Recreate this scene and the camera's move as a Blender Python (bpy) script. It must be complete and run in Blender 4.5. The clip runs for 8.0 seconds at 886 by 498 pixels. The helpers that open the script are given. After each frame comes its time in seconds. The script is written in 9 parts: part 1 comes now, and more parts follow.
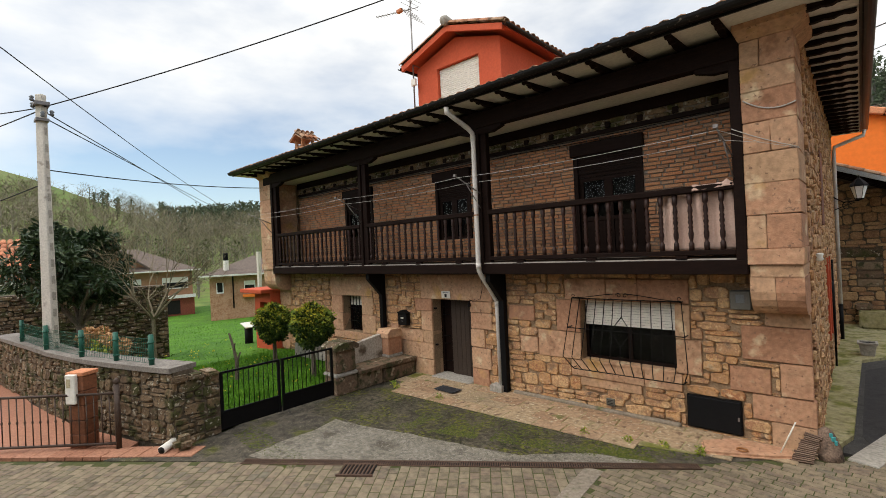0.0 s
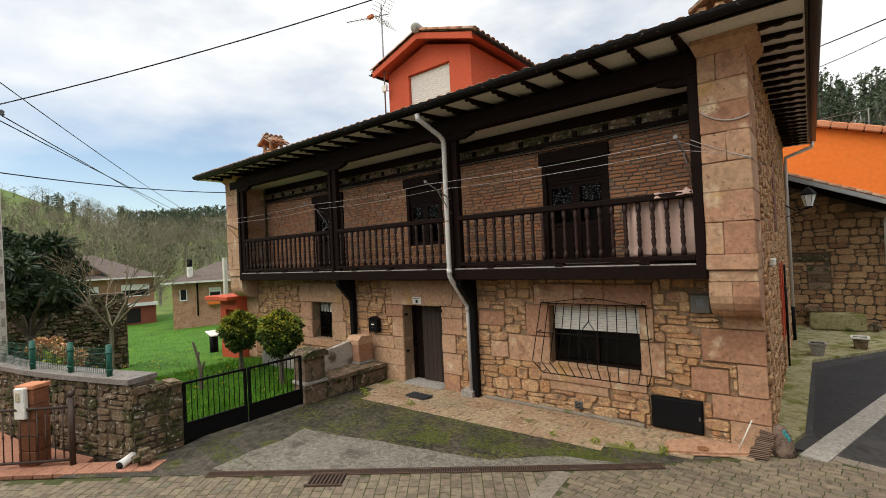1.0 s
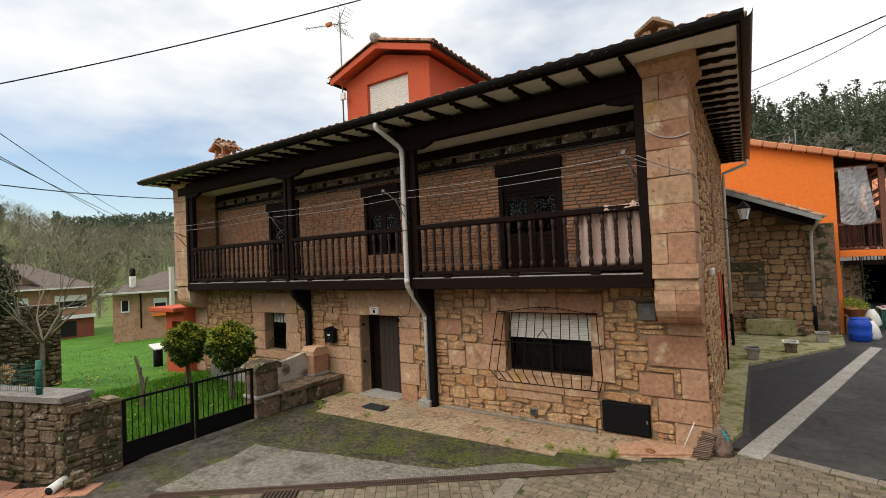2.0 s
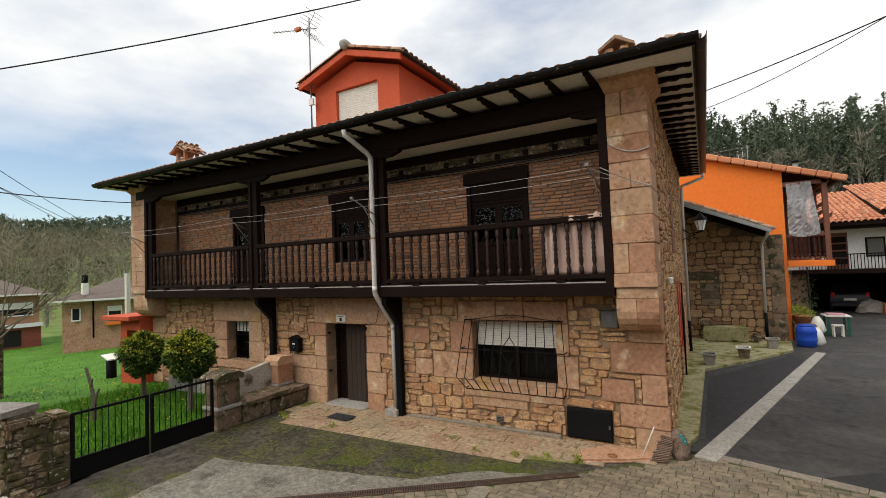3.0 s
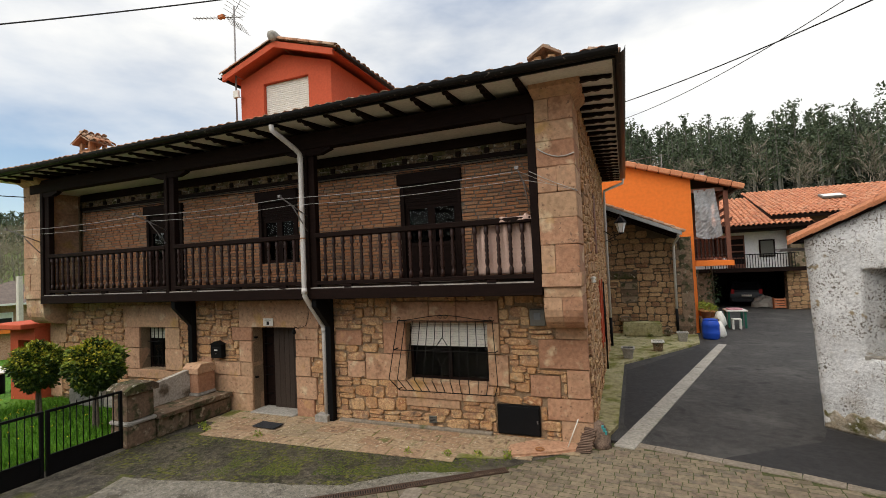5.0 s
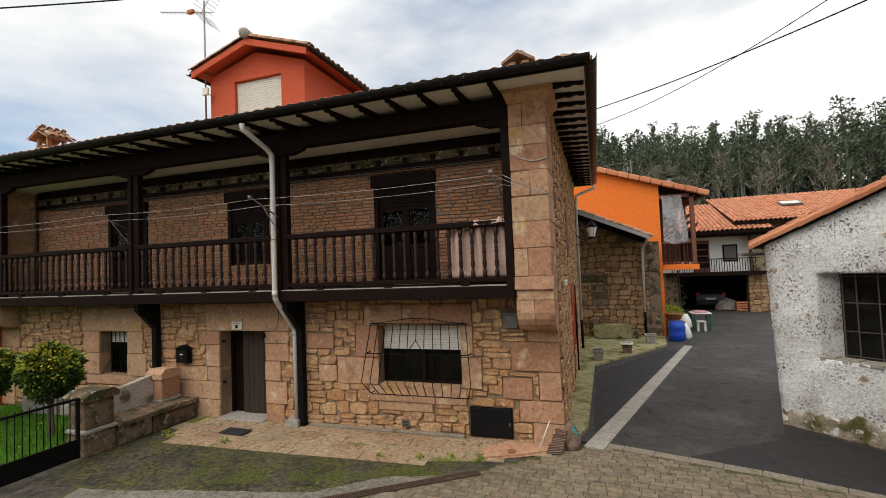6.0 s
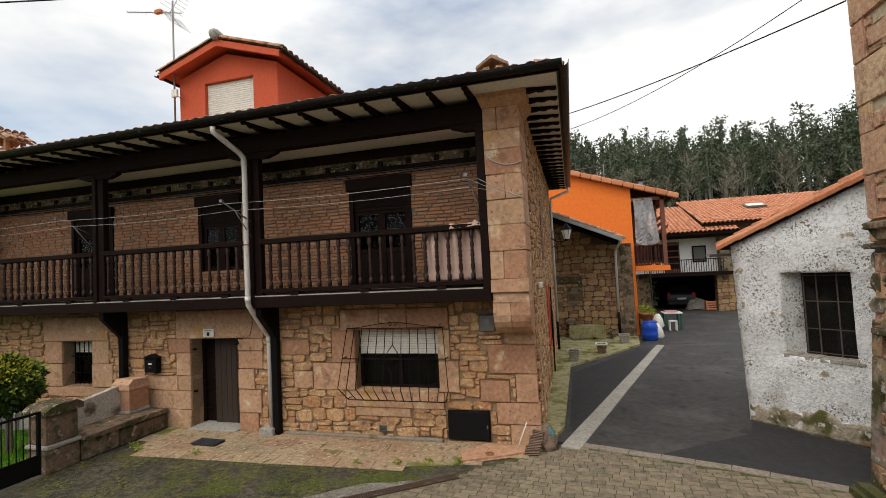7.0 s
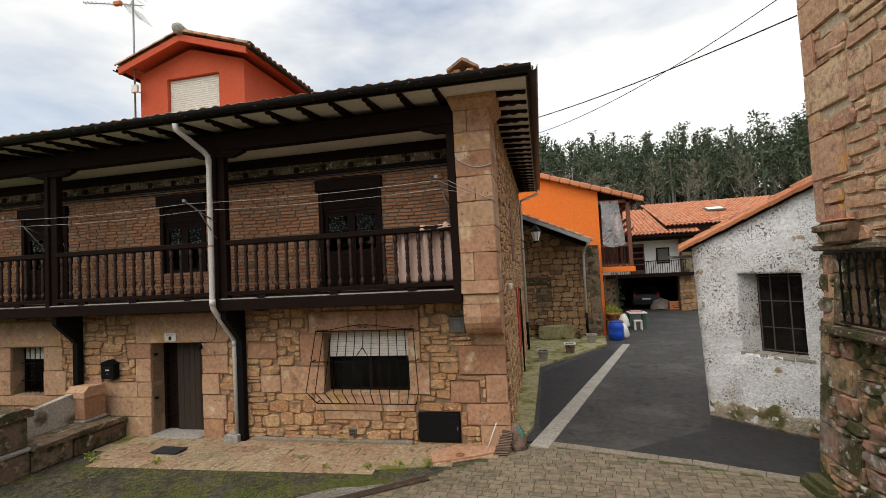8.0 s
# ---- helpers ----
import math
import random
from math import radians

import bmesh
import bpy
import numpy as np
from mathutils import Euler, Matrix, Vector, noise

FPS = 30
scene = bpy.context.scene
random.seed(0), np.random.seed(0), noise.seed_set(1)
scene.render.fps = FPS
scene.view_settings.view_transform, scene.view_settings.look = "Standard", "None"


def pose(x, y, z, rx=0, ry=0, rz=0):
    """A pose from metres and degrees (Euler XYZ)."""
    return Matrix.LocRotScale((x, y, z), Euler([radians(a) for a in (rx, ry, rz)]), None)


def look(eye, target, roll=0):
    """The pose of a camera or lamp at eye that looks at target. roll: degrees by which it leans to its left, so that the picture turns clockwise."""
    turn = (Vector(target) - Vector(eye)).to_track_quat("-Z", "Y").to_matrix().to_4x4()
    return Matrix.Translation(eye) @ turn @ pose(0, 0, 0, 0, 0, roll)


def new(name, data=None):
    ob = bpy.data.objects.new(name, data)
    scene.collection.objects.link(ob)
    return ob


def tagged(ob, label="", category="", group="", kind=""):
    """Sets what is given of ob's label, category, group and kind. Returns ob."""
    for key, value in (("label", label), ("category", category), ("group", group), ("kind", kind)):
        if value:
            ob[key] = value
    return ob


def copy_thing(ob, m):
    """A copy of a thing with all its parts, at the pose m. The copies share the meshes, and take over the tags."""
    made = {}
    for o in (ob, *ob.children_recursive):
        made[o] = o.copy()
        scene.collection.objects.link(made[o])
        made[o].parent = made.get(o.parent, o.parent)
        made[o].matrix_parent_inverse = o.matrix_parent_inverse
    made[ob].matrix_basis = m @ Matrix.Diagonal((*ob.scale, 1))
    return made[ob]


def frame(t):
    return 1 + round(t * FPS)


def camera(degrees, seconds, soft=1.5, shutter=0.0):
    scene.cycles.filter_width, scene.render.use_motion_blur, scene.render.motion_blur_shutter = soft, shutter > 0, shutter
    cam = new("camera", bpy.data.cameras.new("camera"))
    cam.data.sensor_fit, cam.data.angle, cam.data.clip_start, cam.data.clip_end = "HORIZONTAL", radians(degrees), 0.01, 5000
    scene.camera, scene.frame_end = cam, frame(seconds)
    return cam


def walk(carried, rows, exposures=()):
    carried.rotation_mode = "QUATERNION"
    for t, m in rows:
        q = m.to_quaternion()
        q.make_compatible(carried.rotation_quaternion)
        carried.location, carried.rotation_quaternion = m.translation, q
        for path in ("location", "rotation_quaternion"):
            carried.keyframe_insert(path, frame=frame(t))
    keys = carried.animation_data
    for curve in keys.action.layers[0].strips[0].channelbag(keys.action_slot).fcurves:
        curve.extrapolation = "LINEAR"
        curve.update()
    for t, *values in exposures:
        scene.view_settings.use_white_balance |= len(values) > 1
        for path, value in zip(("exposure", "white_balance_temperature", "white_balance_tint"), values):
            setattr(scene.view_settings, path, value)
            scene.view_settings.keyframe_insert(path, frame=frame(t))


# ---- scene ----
cam = camera(87.89, 8.0, 0.9)
PATH = [
    (0.0, 0.692, -8.552, 3.241, 90.12, 2.63, 42.29),
    (0.5, 0.703, -8.561, 3.245, 90.38, 2.73, 40.80),
    (1.0, 0.719, -8.563, 3.247, 90.65, 2.70, 38.74),
    (1.5, 0.737, -8.566, 3.248, 91.07, 2.71, 36.04),
    (3.0, 0.782, -8.582, 3.257, 92.35, 2.31, 29.74),
    (3.5, 0.793, -8.574, 3.261, 92.45, 2.33, 27.89),
    (4.0, 0.801, -8.562, 3.261, 92.33, 2.37, 25.45),
    (4.5, 0.805, -8.549, 3.261, 92.17, 2.62, 23.42),
    (6.0, 0.811, -8.524, 3.254, 92.31, 2.27, 18.47),
    (6.5, 0.818, -8.520, 3.255, 92.59, 2.70, 16.98),
    (7.0, 0.829, -8.518, 3.258, 92.60, 2.89, 15.66),
    (7.5, 0.840, -8.516, 3.262, 92.56, 3.04, 13.71),
    (8.0, 0.848, -8.515, 3.262, 92.59, 2.98, 12.12),
]
walk(cam, [(t, pose(*p)) for t, *p in PATH], [(0.0, 0.18, 6900, 9), (1.5, 0.18, 6900, 9), (4.0, 0.07, 6900, 9), (8.0, 0.08, 6900, 9)])

# ---- light ----
world = bpy.data.worlds.new("sky")
scene.world = world
world.use_nodes = True
wn, wl = world.node_tree.nodes, world.node_tree.links
wn.clear()
w_out = wn.new("ShaderNodeOutputWorld")
w_bg = wn.new("ShaderNodeBackground")
w_sky = wn.new("ShaderNodeTexSky")
w_sky.sky_type, w_sky.sun_disc = "NISHITA", False
w_sky.sun_elevation, w_sky.sun_rotation = radians(51), radians(205)
w_sky.air_density, w_sky.dust_density = 1.0, 0.6
w_gain = wn.new("ShaderNodeVectorMath")
w_gain.operation = "SCALE"
w_gain.inputs["Scale"].default_value = 0.15
w_tc = wn.new("ShaderNodeTexCoord")
w_map = wn.new("ShaderNodeMapping")
w_map.inputs["Scale"].default_value = (1.0, 1.0, 2.6)
w_map.inputs["Location"].default_value = (0.3, 0.1, 0.35)
w_noise = wn.new("ShaderNodeTexNoise")
w_noise.inputs["Scale"].default_value = 1.3
w_noise.inputs["Detail"].default_value = 7
w_noise.inputs["Roughness"].default_value = 0.52
w_ramp = wn.new("ShaderNodeValToRGB")
w_ramp.color_ramp.elements[0].position, w_ramp.color_ramp.elements[1].position = 0.35, 0.58
w_mix = wn.new("ShaderNodeMix")
w_mix.data_type = "RGBA"
w_mix.inputs["B"].default_value = (0.96, 0.985, 1.02, 1)
wl.new(w_sky.outputs[0], w_gain.inputs[0])
wl.new(w_tc.outputs["Generated"], w_map.inputs[0])
wl.new(w_map.outputs[0], w_noise.inputs["Vector"])
wl.new(w_noise.outputs["Fac"], w_ramp.inputs[0])
wl.new(w_ramp.outputs[0], w_mix.inputs["Factor"])
wl.new(w_gain.outputs[0], w_mix.inputs["A"])
w_sep = wn.new("ShaderNodeSeparateXYZ")
w_zen = wn.new("ShaderNodeMapRange")
w_zen.interpolation_type = "SMOOTHSTEP"
for k, v in (("From Min", 0.42), ("From Max", 0.95), ("To Min", 1.0), ("To Max", 2.5)):
    w_zen.inputs[k].default_value = v
wl.new(w_tc.outputs["Generated"], w_sep.inputs[0])
wl.new(w_sep.outputs["Z"], w_zen.inputs["Value"])
wl.new(w_zen.outputs[0], w_bg.inputs["Strength"])
wl.new(w_mix.outputs["Result"], w_bg.inputs["Color"])
wl.new(w_bg.outputs[0], w_out.inputs["Surface"])
sun = new("sun", bpy.data.lights.new("sun", "SUN"))
sun.data.energy, sun.data.angle, sun.data.color = 1.5, radians(60), (1.0, 0.93, 0.83)
sun.matrix_world = look((-8, -17, 23), (0, 0, 0))

# ---- helpers ----
rng = random.Random(7)


def part(name, bm, material, parent=None, label="", smooth=False):
    """Links a bmesh as one mesh object under a thing or a part."""
    me = bpy.data.meshes.new(name)
    if smooth:
        for f in bm.faces:
            f.smooth = True
    bm.to_mesh(me)
    bm.free()
    me.materials.append(material)
    ob = new(name, me)
    if parent:
        ob.parent = parent
    if label:
        tagged(ob, label)
    return ob


def thing(name, label, category, group="", kind="", at=(0, 0, 0)):
    ob = new(name)
    ob.matrix_basis = Matrix.Translation(at)
    return tagged(ob, label, category, group, kind)


def shared(name, me, parent, m):
    """One more object on a mesh that alike pieces share."""
    ob = new(name, me)
    ob.parent = parent
    ob.matrix_basis = m
    return ob


def box(bm, x0, x1, y0, y1, z0, z1, bevel=0.0, m=None):
    vs = [bm.verts.new((x, y, z)) for z in (z0, z1) for y in (y0, y1) for x in (x0, x1)]
    if m:
        for v in vs:
            v.co = m @ v.co
    fs = [bm.faces.new([vs[i] for i in q]) for q in
          ((0, 2, 3, 1), (4, 5, 7, 6), (0, 1, 5, 4), (2, 6, 7, 3), (0, 4, 6, 2), (1, 3, 7, 5))]
    if bevel:
        es = list({e for f in fs for e in f.edges})
        bmesh.ops.bevel(bm, geom=es, offset=bevel, segments=1, affect="EDGES")
    return vs


def prism(bm, pts, axis, a, b):
    """An outline of (u, v) points pushed along an axis from a to b. axis x: (y, z); y: (x, z); z: (x, y)."""
    def at(u, v, w):
        return {"x": (w, u, v), "y": (u, w, v), "z": (u, v, w)}[axis]
    lo = [bm.verts.new(at(u, v, a)) for u, v in pts]
    hi = [bm.verts.new(at(u, v, b)) for u, v in pts]
    n = len(pts)
    fs = [bm.faces.new(lo), bm.faces.new(hi[::-1])]
    fs += [bm.faces.new((lo[i], hi[i], hi[(i + 1) % n], lo[(i + 1) % n])) for i in range(n)]
    bmesh.ops.recalc_face_normals(bm, faces=fs)
    return lo + hi


def tube(bm, pts, radii, n=8, caps=True):
    """A round bar along points."""
    pts = [Vector(p) for p in pts]
    if isinstance(radii, (int, float)):
        radii = [radii] * len(pts)
    rings, side = [], None
    for i, p in enumerate(pts):
        way = (pts[min(i + 1, len(pts) - 1)] - pts[max(i - 1, 0)]).normalized()
        if side is None:
            side = way.orthogonal().normalized()
        side = (side - way * side.dot(way)).normalized()
        up = way.cross(side)
        rings.append([bm.verts.new(p + (side * math.cos(a) + up * math.sin(a)) * radii[i])
                      for a in (2 * math.pi * k / n for k in range(n))])
    for r, s in zip(rings, rings[1:]):
        for k in range(n):
            bm.faces.new((r[k], r[(k + 1) % n], s[(k + 1) % n], s[k]))
    if caps:
        bm.faces.new(rings[0][::-1])
        bm.faces.new(rings[-1])


def lathe(bm, profile, n=10, at=(0, 0, 0)):
    """A turned body: (radius, height) from the foot up."""
    rings = [[bm.verts.new((at[0] + r * math.cos(2 * math.pi * k / n), at[1] + r * math.sin(2 * math.pi * k / n), at[2] + z))
              for k in range(n)] for r, z in profile]
    for r, s in zip(rings, rings[1:]):
        for k in range(n):
            bm.faces.new((r[k], r[(k + 1) % n], s[(k + 1) % n], s[k]))
    bm.faces.new(rings[0][::-1])
    bm.faces.new(rings[-1])


def raw(name, verts, faces, material, parent=None, smooth=False):
    """One mesh from arrays of corners and faces."""
    me = bpy.data.meshes.new(name)
    me.from_pydata(verts, [], faces)
    if smooth:
        me.polygons.foreach_set("use_smooth", [True] * len(me.polygons))
    me.update()
    me.materials.append(material)
    ob = new(name, me)
    if parent:
        ob.parent = parent
    return ob


# ---- materials ----
def surf(name, colors, scale=3.0, rough=0.8, bump=0.3, grain=60.0, metal=0.0, pick="", spots=None, stretch=(1, 1, 1), depth=0.012, mottle=0.6, spec=0.3, grime=0.3):
    """A matt or glossy surface: colours mixed by two scales of noise, by object or by island; spots: (colour, scale, from, to)."""
    m = bpy.data.materials.new(name)
    m.use_nodes = True
    n, l = m.node_tree.nodes, m.node_tree.links
    b = n["Principled BSDF"]
    geo = n.new("ShaderNodeNewGeometry")
    mp = n.new("ShaderNodeMapping")
    mp.inputs["Scale"].default_value = stretch
    l.new(geo.outputs["Position"], mp.inputs[0])

    def noise_at(s, detail=5):
        t = n.new("ShaderNodeTexNoise")
        t.inputs["Scale"].default_value, t.inputs["Detail"].default_value = s, detail
        l.new(mp.outputs[0], t.inputs["Vector"])
        return t.outputs["Fac"]

    def maths(op, a, c):
        t = n.new("ShaderNodeMath")
        t.operation = op
        for i, v in enumerate((a, c)):
            if isinstance(v, (int, float)):
                t.inputs[i].default_value = v
            else:
                l.new(v, t.inputs[i])
        return t.outputs[0]

    big, fine = noise_at(scale), noise_at(grain, 3)
    f = maths("ADD", maths("MULTIPLY", maths("SUBTRACT", big, 0.5), 2.2 * mottle), 0.5)
    mid = noise_at(scale * 5, 6)
    f = maths("ADD", f, maths("MULTIPLY", maths("SUBTRACT", fine, 0.5), 1.9 * mottle))
    f = maths("ADD", f, maths("MULTIPLY", maths("SUBTRACT", mid, 0.5), 1.6 * mottle))
    if pick:
        if pick == "object":
            src = n.new("ShaderNodeObjectInfo").outputs["Random"]
        else:
            src = geo.outputs["Random Per Island"]
        f = maths("ADD", maths("MULTIPLY", f, 0.5), maths("MULTIPLY", src, 0.8))
        f = maths("SUBTRACT", f, 0.15)
    ramp = n.new("ShaderNodeValToRGB")
    els = ramp.color_ramp.elements
    while len(els) < len(colors):
        els.new(0.5)
    for i, c in enumerate(colors):
        els[i].position = i / max(1, len(colors) - 1)
        els[i].color = (*c, 1)
    l.new(f, ramp.inputs[0])
    col = ramp.outputs[0]
    for sc, ss, lo, hi, *patch in spots or ():
        r2 = n.new("ShaderNodeMapRange")
        r2.inputs["From Min"].default_value, r2.inputs["From Max"].default_value = lo, hi
        l.new(noise_at(ss, 8), r2.inputs["Value"])
        mx = n.new("ShaderNodeMix")
        mx.data_type = "RGBA"
        fac = r2.outputs[0]
        if patch:
            r3 = n.new("ShaderNodeMapRange")
            r3.inputs["From Min"].default_value, r3.inputs["From Max"].default_value = patch[1], patch[2]
            l.new(noise_at(patch[0], 3), r3.inputs["Value"])
            fac = maths("MULTIPLY", fac, r3.outputs[0])
        l.new(fac, mx.inputs["Factor"])
        l.new(col, mx.inputs["A"])
        mx.inputs["B"].default_value = (*sc, 1)
        col = mx.outputs["Result"]
    wear = n.new("ShaderNodeMapRange")
    wear.inputs["From Min"].default_value, wear.inputs["From Max"].default_value = 0.32, 0.62
    wear.inputs["To Min"].default_value, wear.inputs["To Max"].default_value = 1 - grime, 1.06
    l.new(noise_at(scale * 9, 8), wear.inputs["Value"])
    dirt = n.new("ShaderNodeVectorMath")
    dirt.operation = "SCALE"
    l.new(col, dirt.inputs[0])
    l.new(wear.outputs[0], dirt.inputs["Scale"])
    l.new(dirt.outputs[0], b.inputs["Base Color"])
    b.inputs["Roughness"].default_value = rough
    b.inputs["Metallic"].default_value = metal
    b.inputs["Specular IOR Level"].default_value = spec
    if bump:
        bp = n.new("ShaderNodeBump")
        bp.inputs["Strength"].default_value, bp.inputs["Distance"].default_value = bump, depth
        l.new(maths("ADD", maths("MULTIPLY", fine, 0.5), noise_at(grain * 0.2, 4)), bp.inputs["Height"])
        l.new(bp.outputs[0], b.inputs["Normal"])
    return m


M_RUBBLE = surf("rubble_stone", [(0.36, 0.16, 0.08), (0.52, 0.29, 0.13), (0.40, 0.22, 0.12), (0.62, 0.40, 0.20), (0.33, 0.17, 0.10), (0.54, 0.31, 0.14), (0.46, 0.33, 0.20)], 2.5, 0.9, 0.9, 45, pick="object", spots=[((0.17, 0.12, 0.09), 5, 0.56, 0.72), ((0.64, 0.46, 0.27), 11, 0.60, 0.70)])
M_RUBBLE_FAR = surf("rubble_stone_far", [(0.36, 0.16, 0.08), (0.52, 0.29, 0.13), (0.40, 0.22, 0.12), (0.62, 0.40, 0.20), (0.33, 0.17, 0.10), (0.54, 0.31, 0.14), (0.46, 0.33, 0.20)], 2.5, 0.9, 0.9, 45, pick="island", spots=[((0.17, 0.12, 0.09), 5, 0.56, 0.72), ((0.64, 0.46, 0.27), 11, 0.60, 0.70)])
M_MORTAR = surf("mortar", [(0.22, 0.145, 0.085), (0.36, 0.25, 0.155)], 4, 0.95, 0.6, 70)
M_ASHLAR = surf("pink_sandstone", [(0.36, 0.18, 0.105), (0.46, 0.25, 0.15), (0.52, 0.32, 0.195), (0.43, 0.27, 0.16)], 1.6, 0.9, 0.8, 55, pick="object", spots=[((0.62, 0.47, 0.30), 2.6, 0.59, 0.68), ((0.25, 0.125, 0.07), 3.0, 0.60, 0.74), ((0.22, 0.13, 0.085), 16, 0.63, 0.70), ((0.50, 0.30, 0.12), 1.7, 0.60, 0.70)], grime=0.25, mottle=0.5)
M_WOOD = surf("dark_stained_wood", [(0.008, 0.0046, 0.0038), (0.019, 0.0095, 0.007)], 4, 0.62, 0.25, 60, stretch=(1, 1, 6), spec=0.06)
M_BALUSTER = surf("stained_wood", [(0.020, 0.010, 0.008), (0.040, 0.019, 0.015)], 4, 0.45, 0.2, 60, pick="object", spec=0.2)
M_PLASTER = surf("off_white_plaster", [(0.66, 0.63, 0.55), (0.78, 0.75, 0.68)], 2, 0.9, 0.25, 40, grime=0.08, mottle=0.35)
M_TILE = surf("clay_tile", [(0.30, 0.13, 0.07), (0.46, 0.22, 0.12), (0.42, 0.26, 0.16), (0.25, 0.17, 0.12)], 6, 0.85, 0.4, 50, pick="object", spots=[((0.10, 0.09, 0.07), 9, 0.55, 0.75)])
M_TILE_FAR = surf("clay_tile_far", [(0.42, 0.15, 0.08), (0.56, 0.22, 0.11), (0.50, 0.24, 0.14)], 3, 0.85, 0.4, 50, pick="island", spots=[((0.22, 0.11, 0.07), 2.2, 0.55, 0.78)])
M_RED = surf("red_render", [(0.46, 0.075, 0.03), (0.54, 0.10, 0.045)], 2, 0.85, 0.25, 60, grime=0.08, mottle=0.35)
M_ORANGE = surf("orange_render", [(0.76, 0.175, 0.025), (0.80, 0.20, 0.035)], 0.8, 0.85, 0.2, 60, grime=0.05, mottle=0.2)
M_GUTTER = surf("dark_gutter_paint", [(0.006, 0.0055, 0.0055), (0.014, 0.012, 0.0115)], 6, 0.4, 0.1, 40, spec=0.18, spots=[((0.16, 0.13, 0.10), 14, 0.64, 0.72)])
M_PVC = surf("grey_white_pvc", [(0.52, 0.49, 0.45), (0.64, 0.61, 0.57)], 3, 0.45, 0.08, 40, grime=0.08, mottle=0.35)
M_IRON = surf("black_iron", [(0.0035, 0.0035, 0.004), (0.008, 0.0075, 0.0075)], 12, 0.55, 0.2, 80, spec=0.10, grime=0.08, mottle=0.35)
M_BLIND = surf("white_blind", [(0.66, 0.63, 0.56), (0.76, 0.73, 0.66)], 2, 0.6, 0.08, 30, grime=0.08, mottle=0.35)
# near-black colour holds the shade of rooms, slots and pits; also soil and marks
M_DARK = surf("shade_and_soil_black", [(0.012, 0.011, 0.010), (0.02, 0.018, 0.016)], 3, 0.9, 0.1, 30)
M_CONCRETE = surf("court_concrete", [(0.050, 0.042, 0.030), (0.085, 0.072, 0.052), (0.125, 0.107, 0.08)], 0.9, 0.95, 0.9, 70, depth=0.02, grime=0.5, mottle=0.9, spots=[((0.085, 0.088, 0.016), 1.5, 0.55, 0.63), ((0.045, 0.038, 0.028), 2.6, 0.54, 0.66), ((0.20, 0.18, 0.14), 34, 0.60, 0.66), ((0.025, 0.022, 0.016), 60, 0.58, 0.64)])
M_ASPHALT = surf("asphalt", [(0.033, 0.031, 0.029), (0.062, 0.058, 0.053)], 0.8, 0.85, 0.7, 160, depth=0.006, spots=[((0.085, 0.08, 0.072), 0.7, 0.52, 0.72), ((0.13, 0.12, 0.11), 60, 0.62, 0.68), ((0.024, 0.022, 0.021), 1.9, 0.58, 0.70)])
M_GRASS = surf("grass", [(0.028, 0.088, 0.004), (0.060, 0.165, 0.007), (0.105, 0.25, 0.012)], 0.7, 0.9, 0.8, 20, depth=0.06)
M_HILL = surf("hill_ground", [(0.07, 0.13, 0.018), (0.12, 0.17, 0.03), (0.14, 0.12, 0.055)], 0.05, 0.95, 0.5, 1.0, depth=0.4)
M_SETT = surf("street_sett", [(0.12, 0.097, 0.064), (0.185, 0.147, 0.098), (0.235, 0.188, 0.125), (0.185, 0.135, 0.095), (0.155, 0.137, 0.097)], 1.2, 0.85, 0.7, 70, pick="object", spots=[((0.05, 0.045, 0.035), 5, 0.60, 0.75)])
M_SETT_FAR = surf("street_sett_far", [(0.12, 0.097, 0.064), (0.185, 0.147, 0.098), (0.235, 0.188, 0.125), (0.185, 0.135, 0.095), (0.155, 0.137, 0.097)], 1.2, 0.85, 0.7, 70, pick="island", spots=[((0.05, 0.045, 0.035), 5, 0.60, 0.75)])
M_OLDSTONE = surf("old_wall_stone", [(0.06, 0.042, 0.027), (0.145, 0.098, 0.06), (0.22, 0.15, 0.088), (0.11, 0.085, 0.058)], 2.5, 0.95, 0.9, 40, pick="object", spots=[((0.055, 0.055, 0.018), 3.2, 0.48, 0.60), ((0.34, 0.31, 0.24), 12, 0.60, 0.65), ((0.025, 0.02, 0.014), 20, 0.60, 0.68)])
M_OLDSTONE_FAR = surf("old_wall_stone_far", [(0.06, 0.042, 0.027), (0.145, 0.098, 0.06), (0.22, 0.15, 0.088), (0.11, 0.085, 0.058)], 2.5, 0.95, 0.9, 40, pick="island", spots=[((0.055, 0.055, 0.018), 3.2, 0.48, 0.60), ((0.34, 0.31, 0.24), 12, 0.60, 0.65), ((0.025, 0.02, 0.014), 20, 0.60, 0.68)])
M_WHITEWASH = surf("flaking_whitewash", [(0.66, 0.665, 0.66), (0.82, 0.82, 0.81)], 2, 0.95, 0.9, 25, depth=0.03, grime=0.2, mottle=0.45, spots=[((0.50, 0.47, 0.43), 1.6, 0.56, 0.70), ((0.17, 0.15, 0.125), 26, 0.55, 0.59, 1.7, 0.46, 0.62), ((0.24, 0.21, 0.17), 52, 0.56, 0.61, 2.6, 0.46, 0.60), ((0.34, 0.27, 0.17), 5, 0.63, 0.70)])
M_BAREBASE = surf("bare_mossy_stone", [(0.20, 0.16, 0.10), (0.34, 0.28, 0.20), (0.46, 0.42, 0.35)], 2.2, 0.95, 0.9, 30, depth=0.03, spots=[((0.10, 0.095, 0.03), 3.0, 0.50, 0.62), ((0.26, 0.12, 0.06), 2.4, 0.58, 0.68), ((0.66, 0.65, 0.62), 7, 0.58, 0.64)])
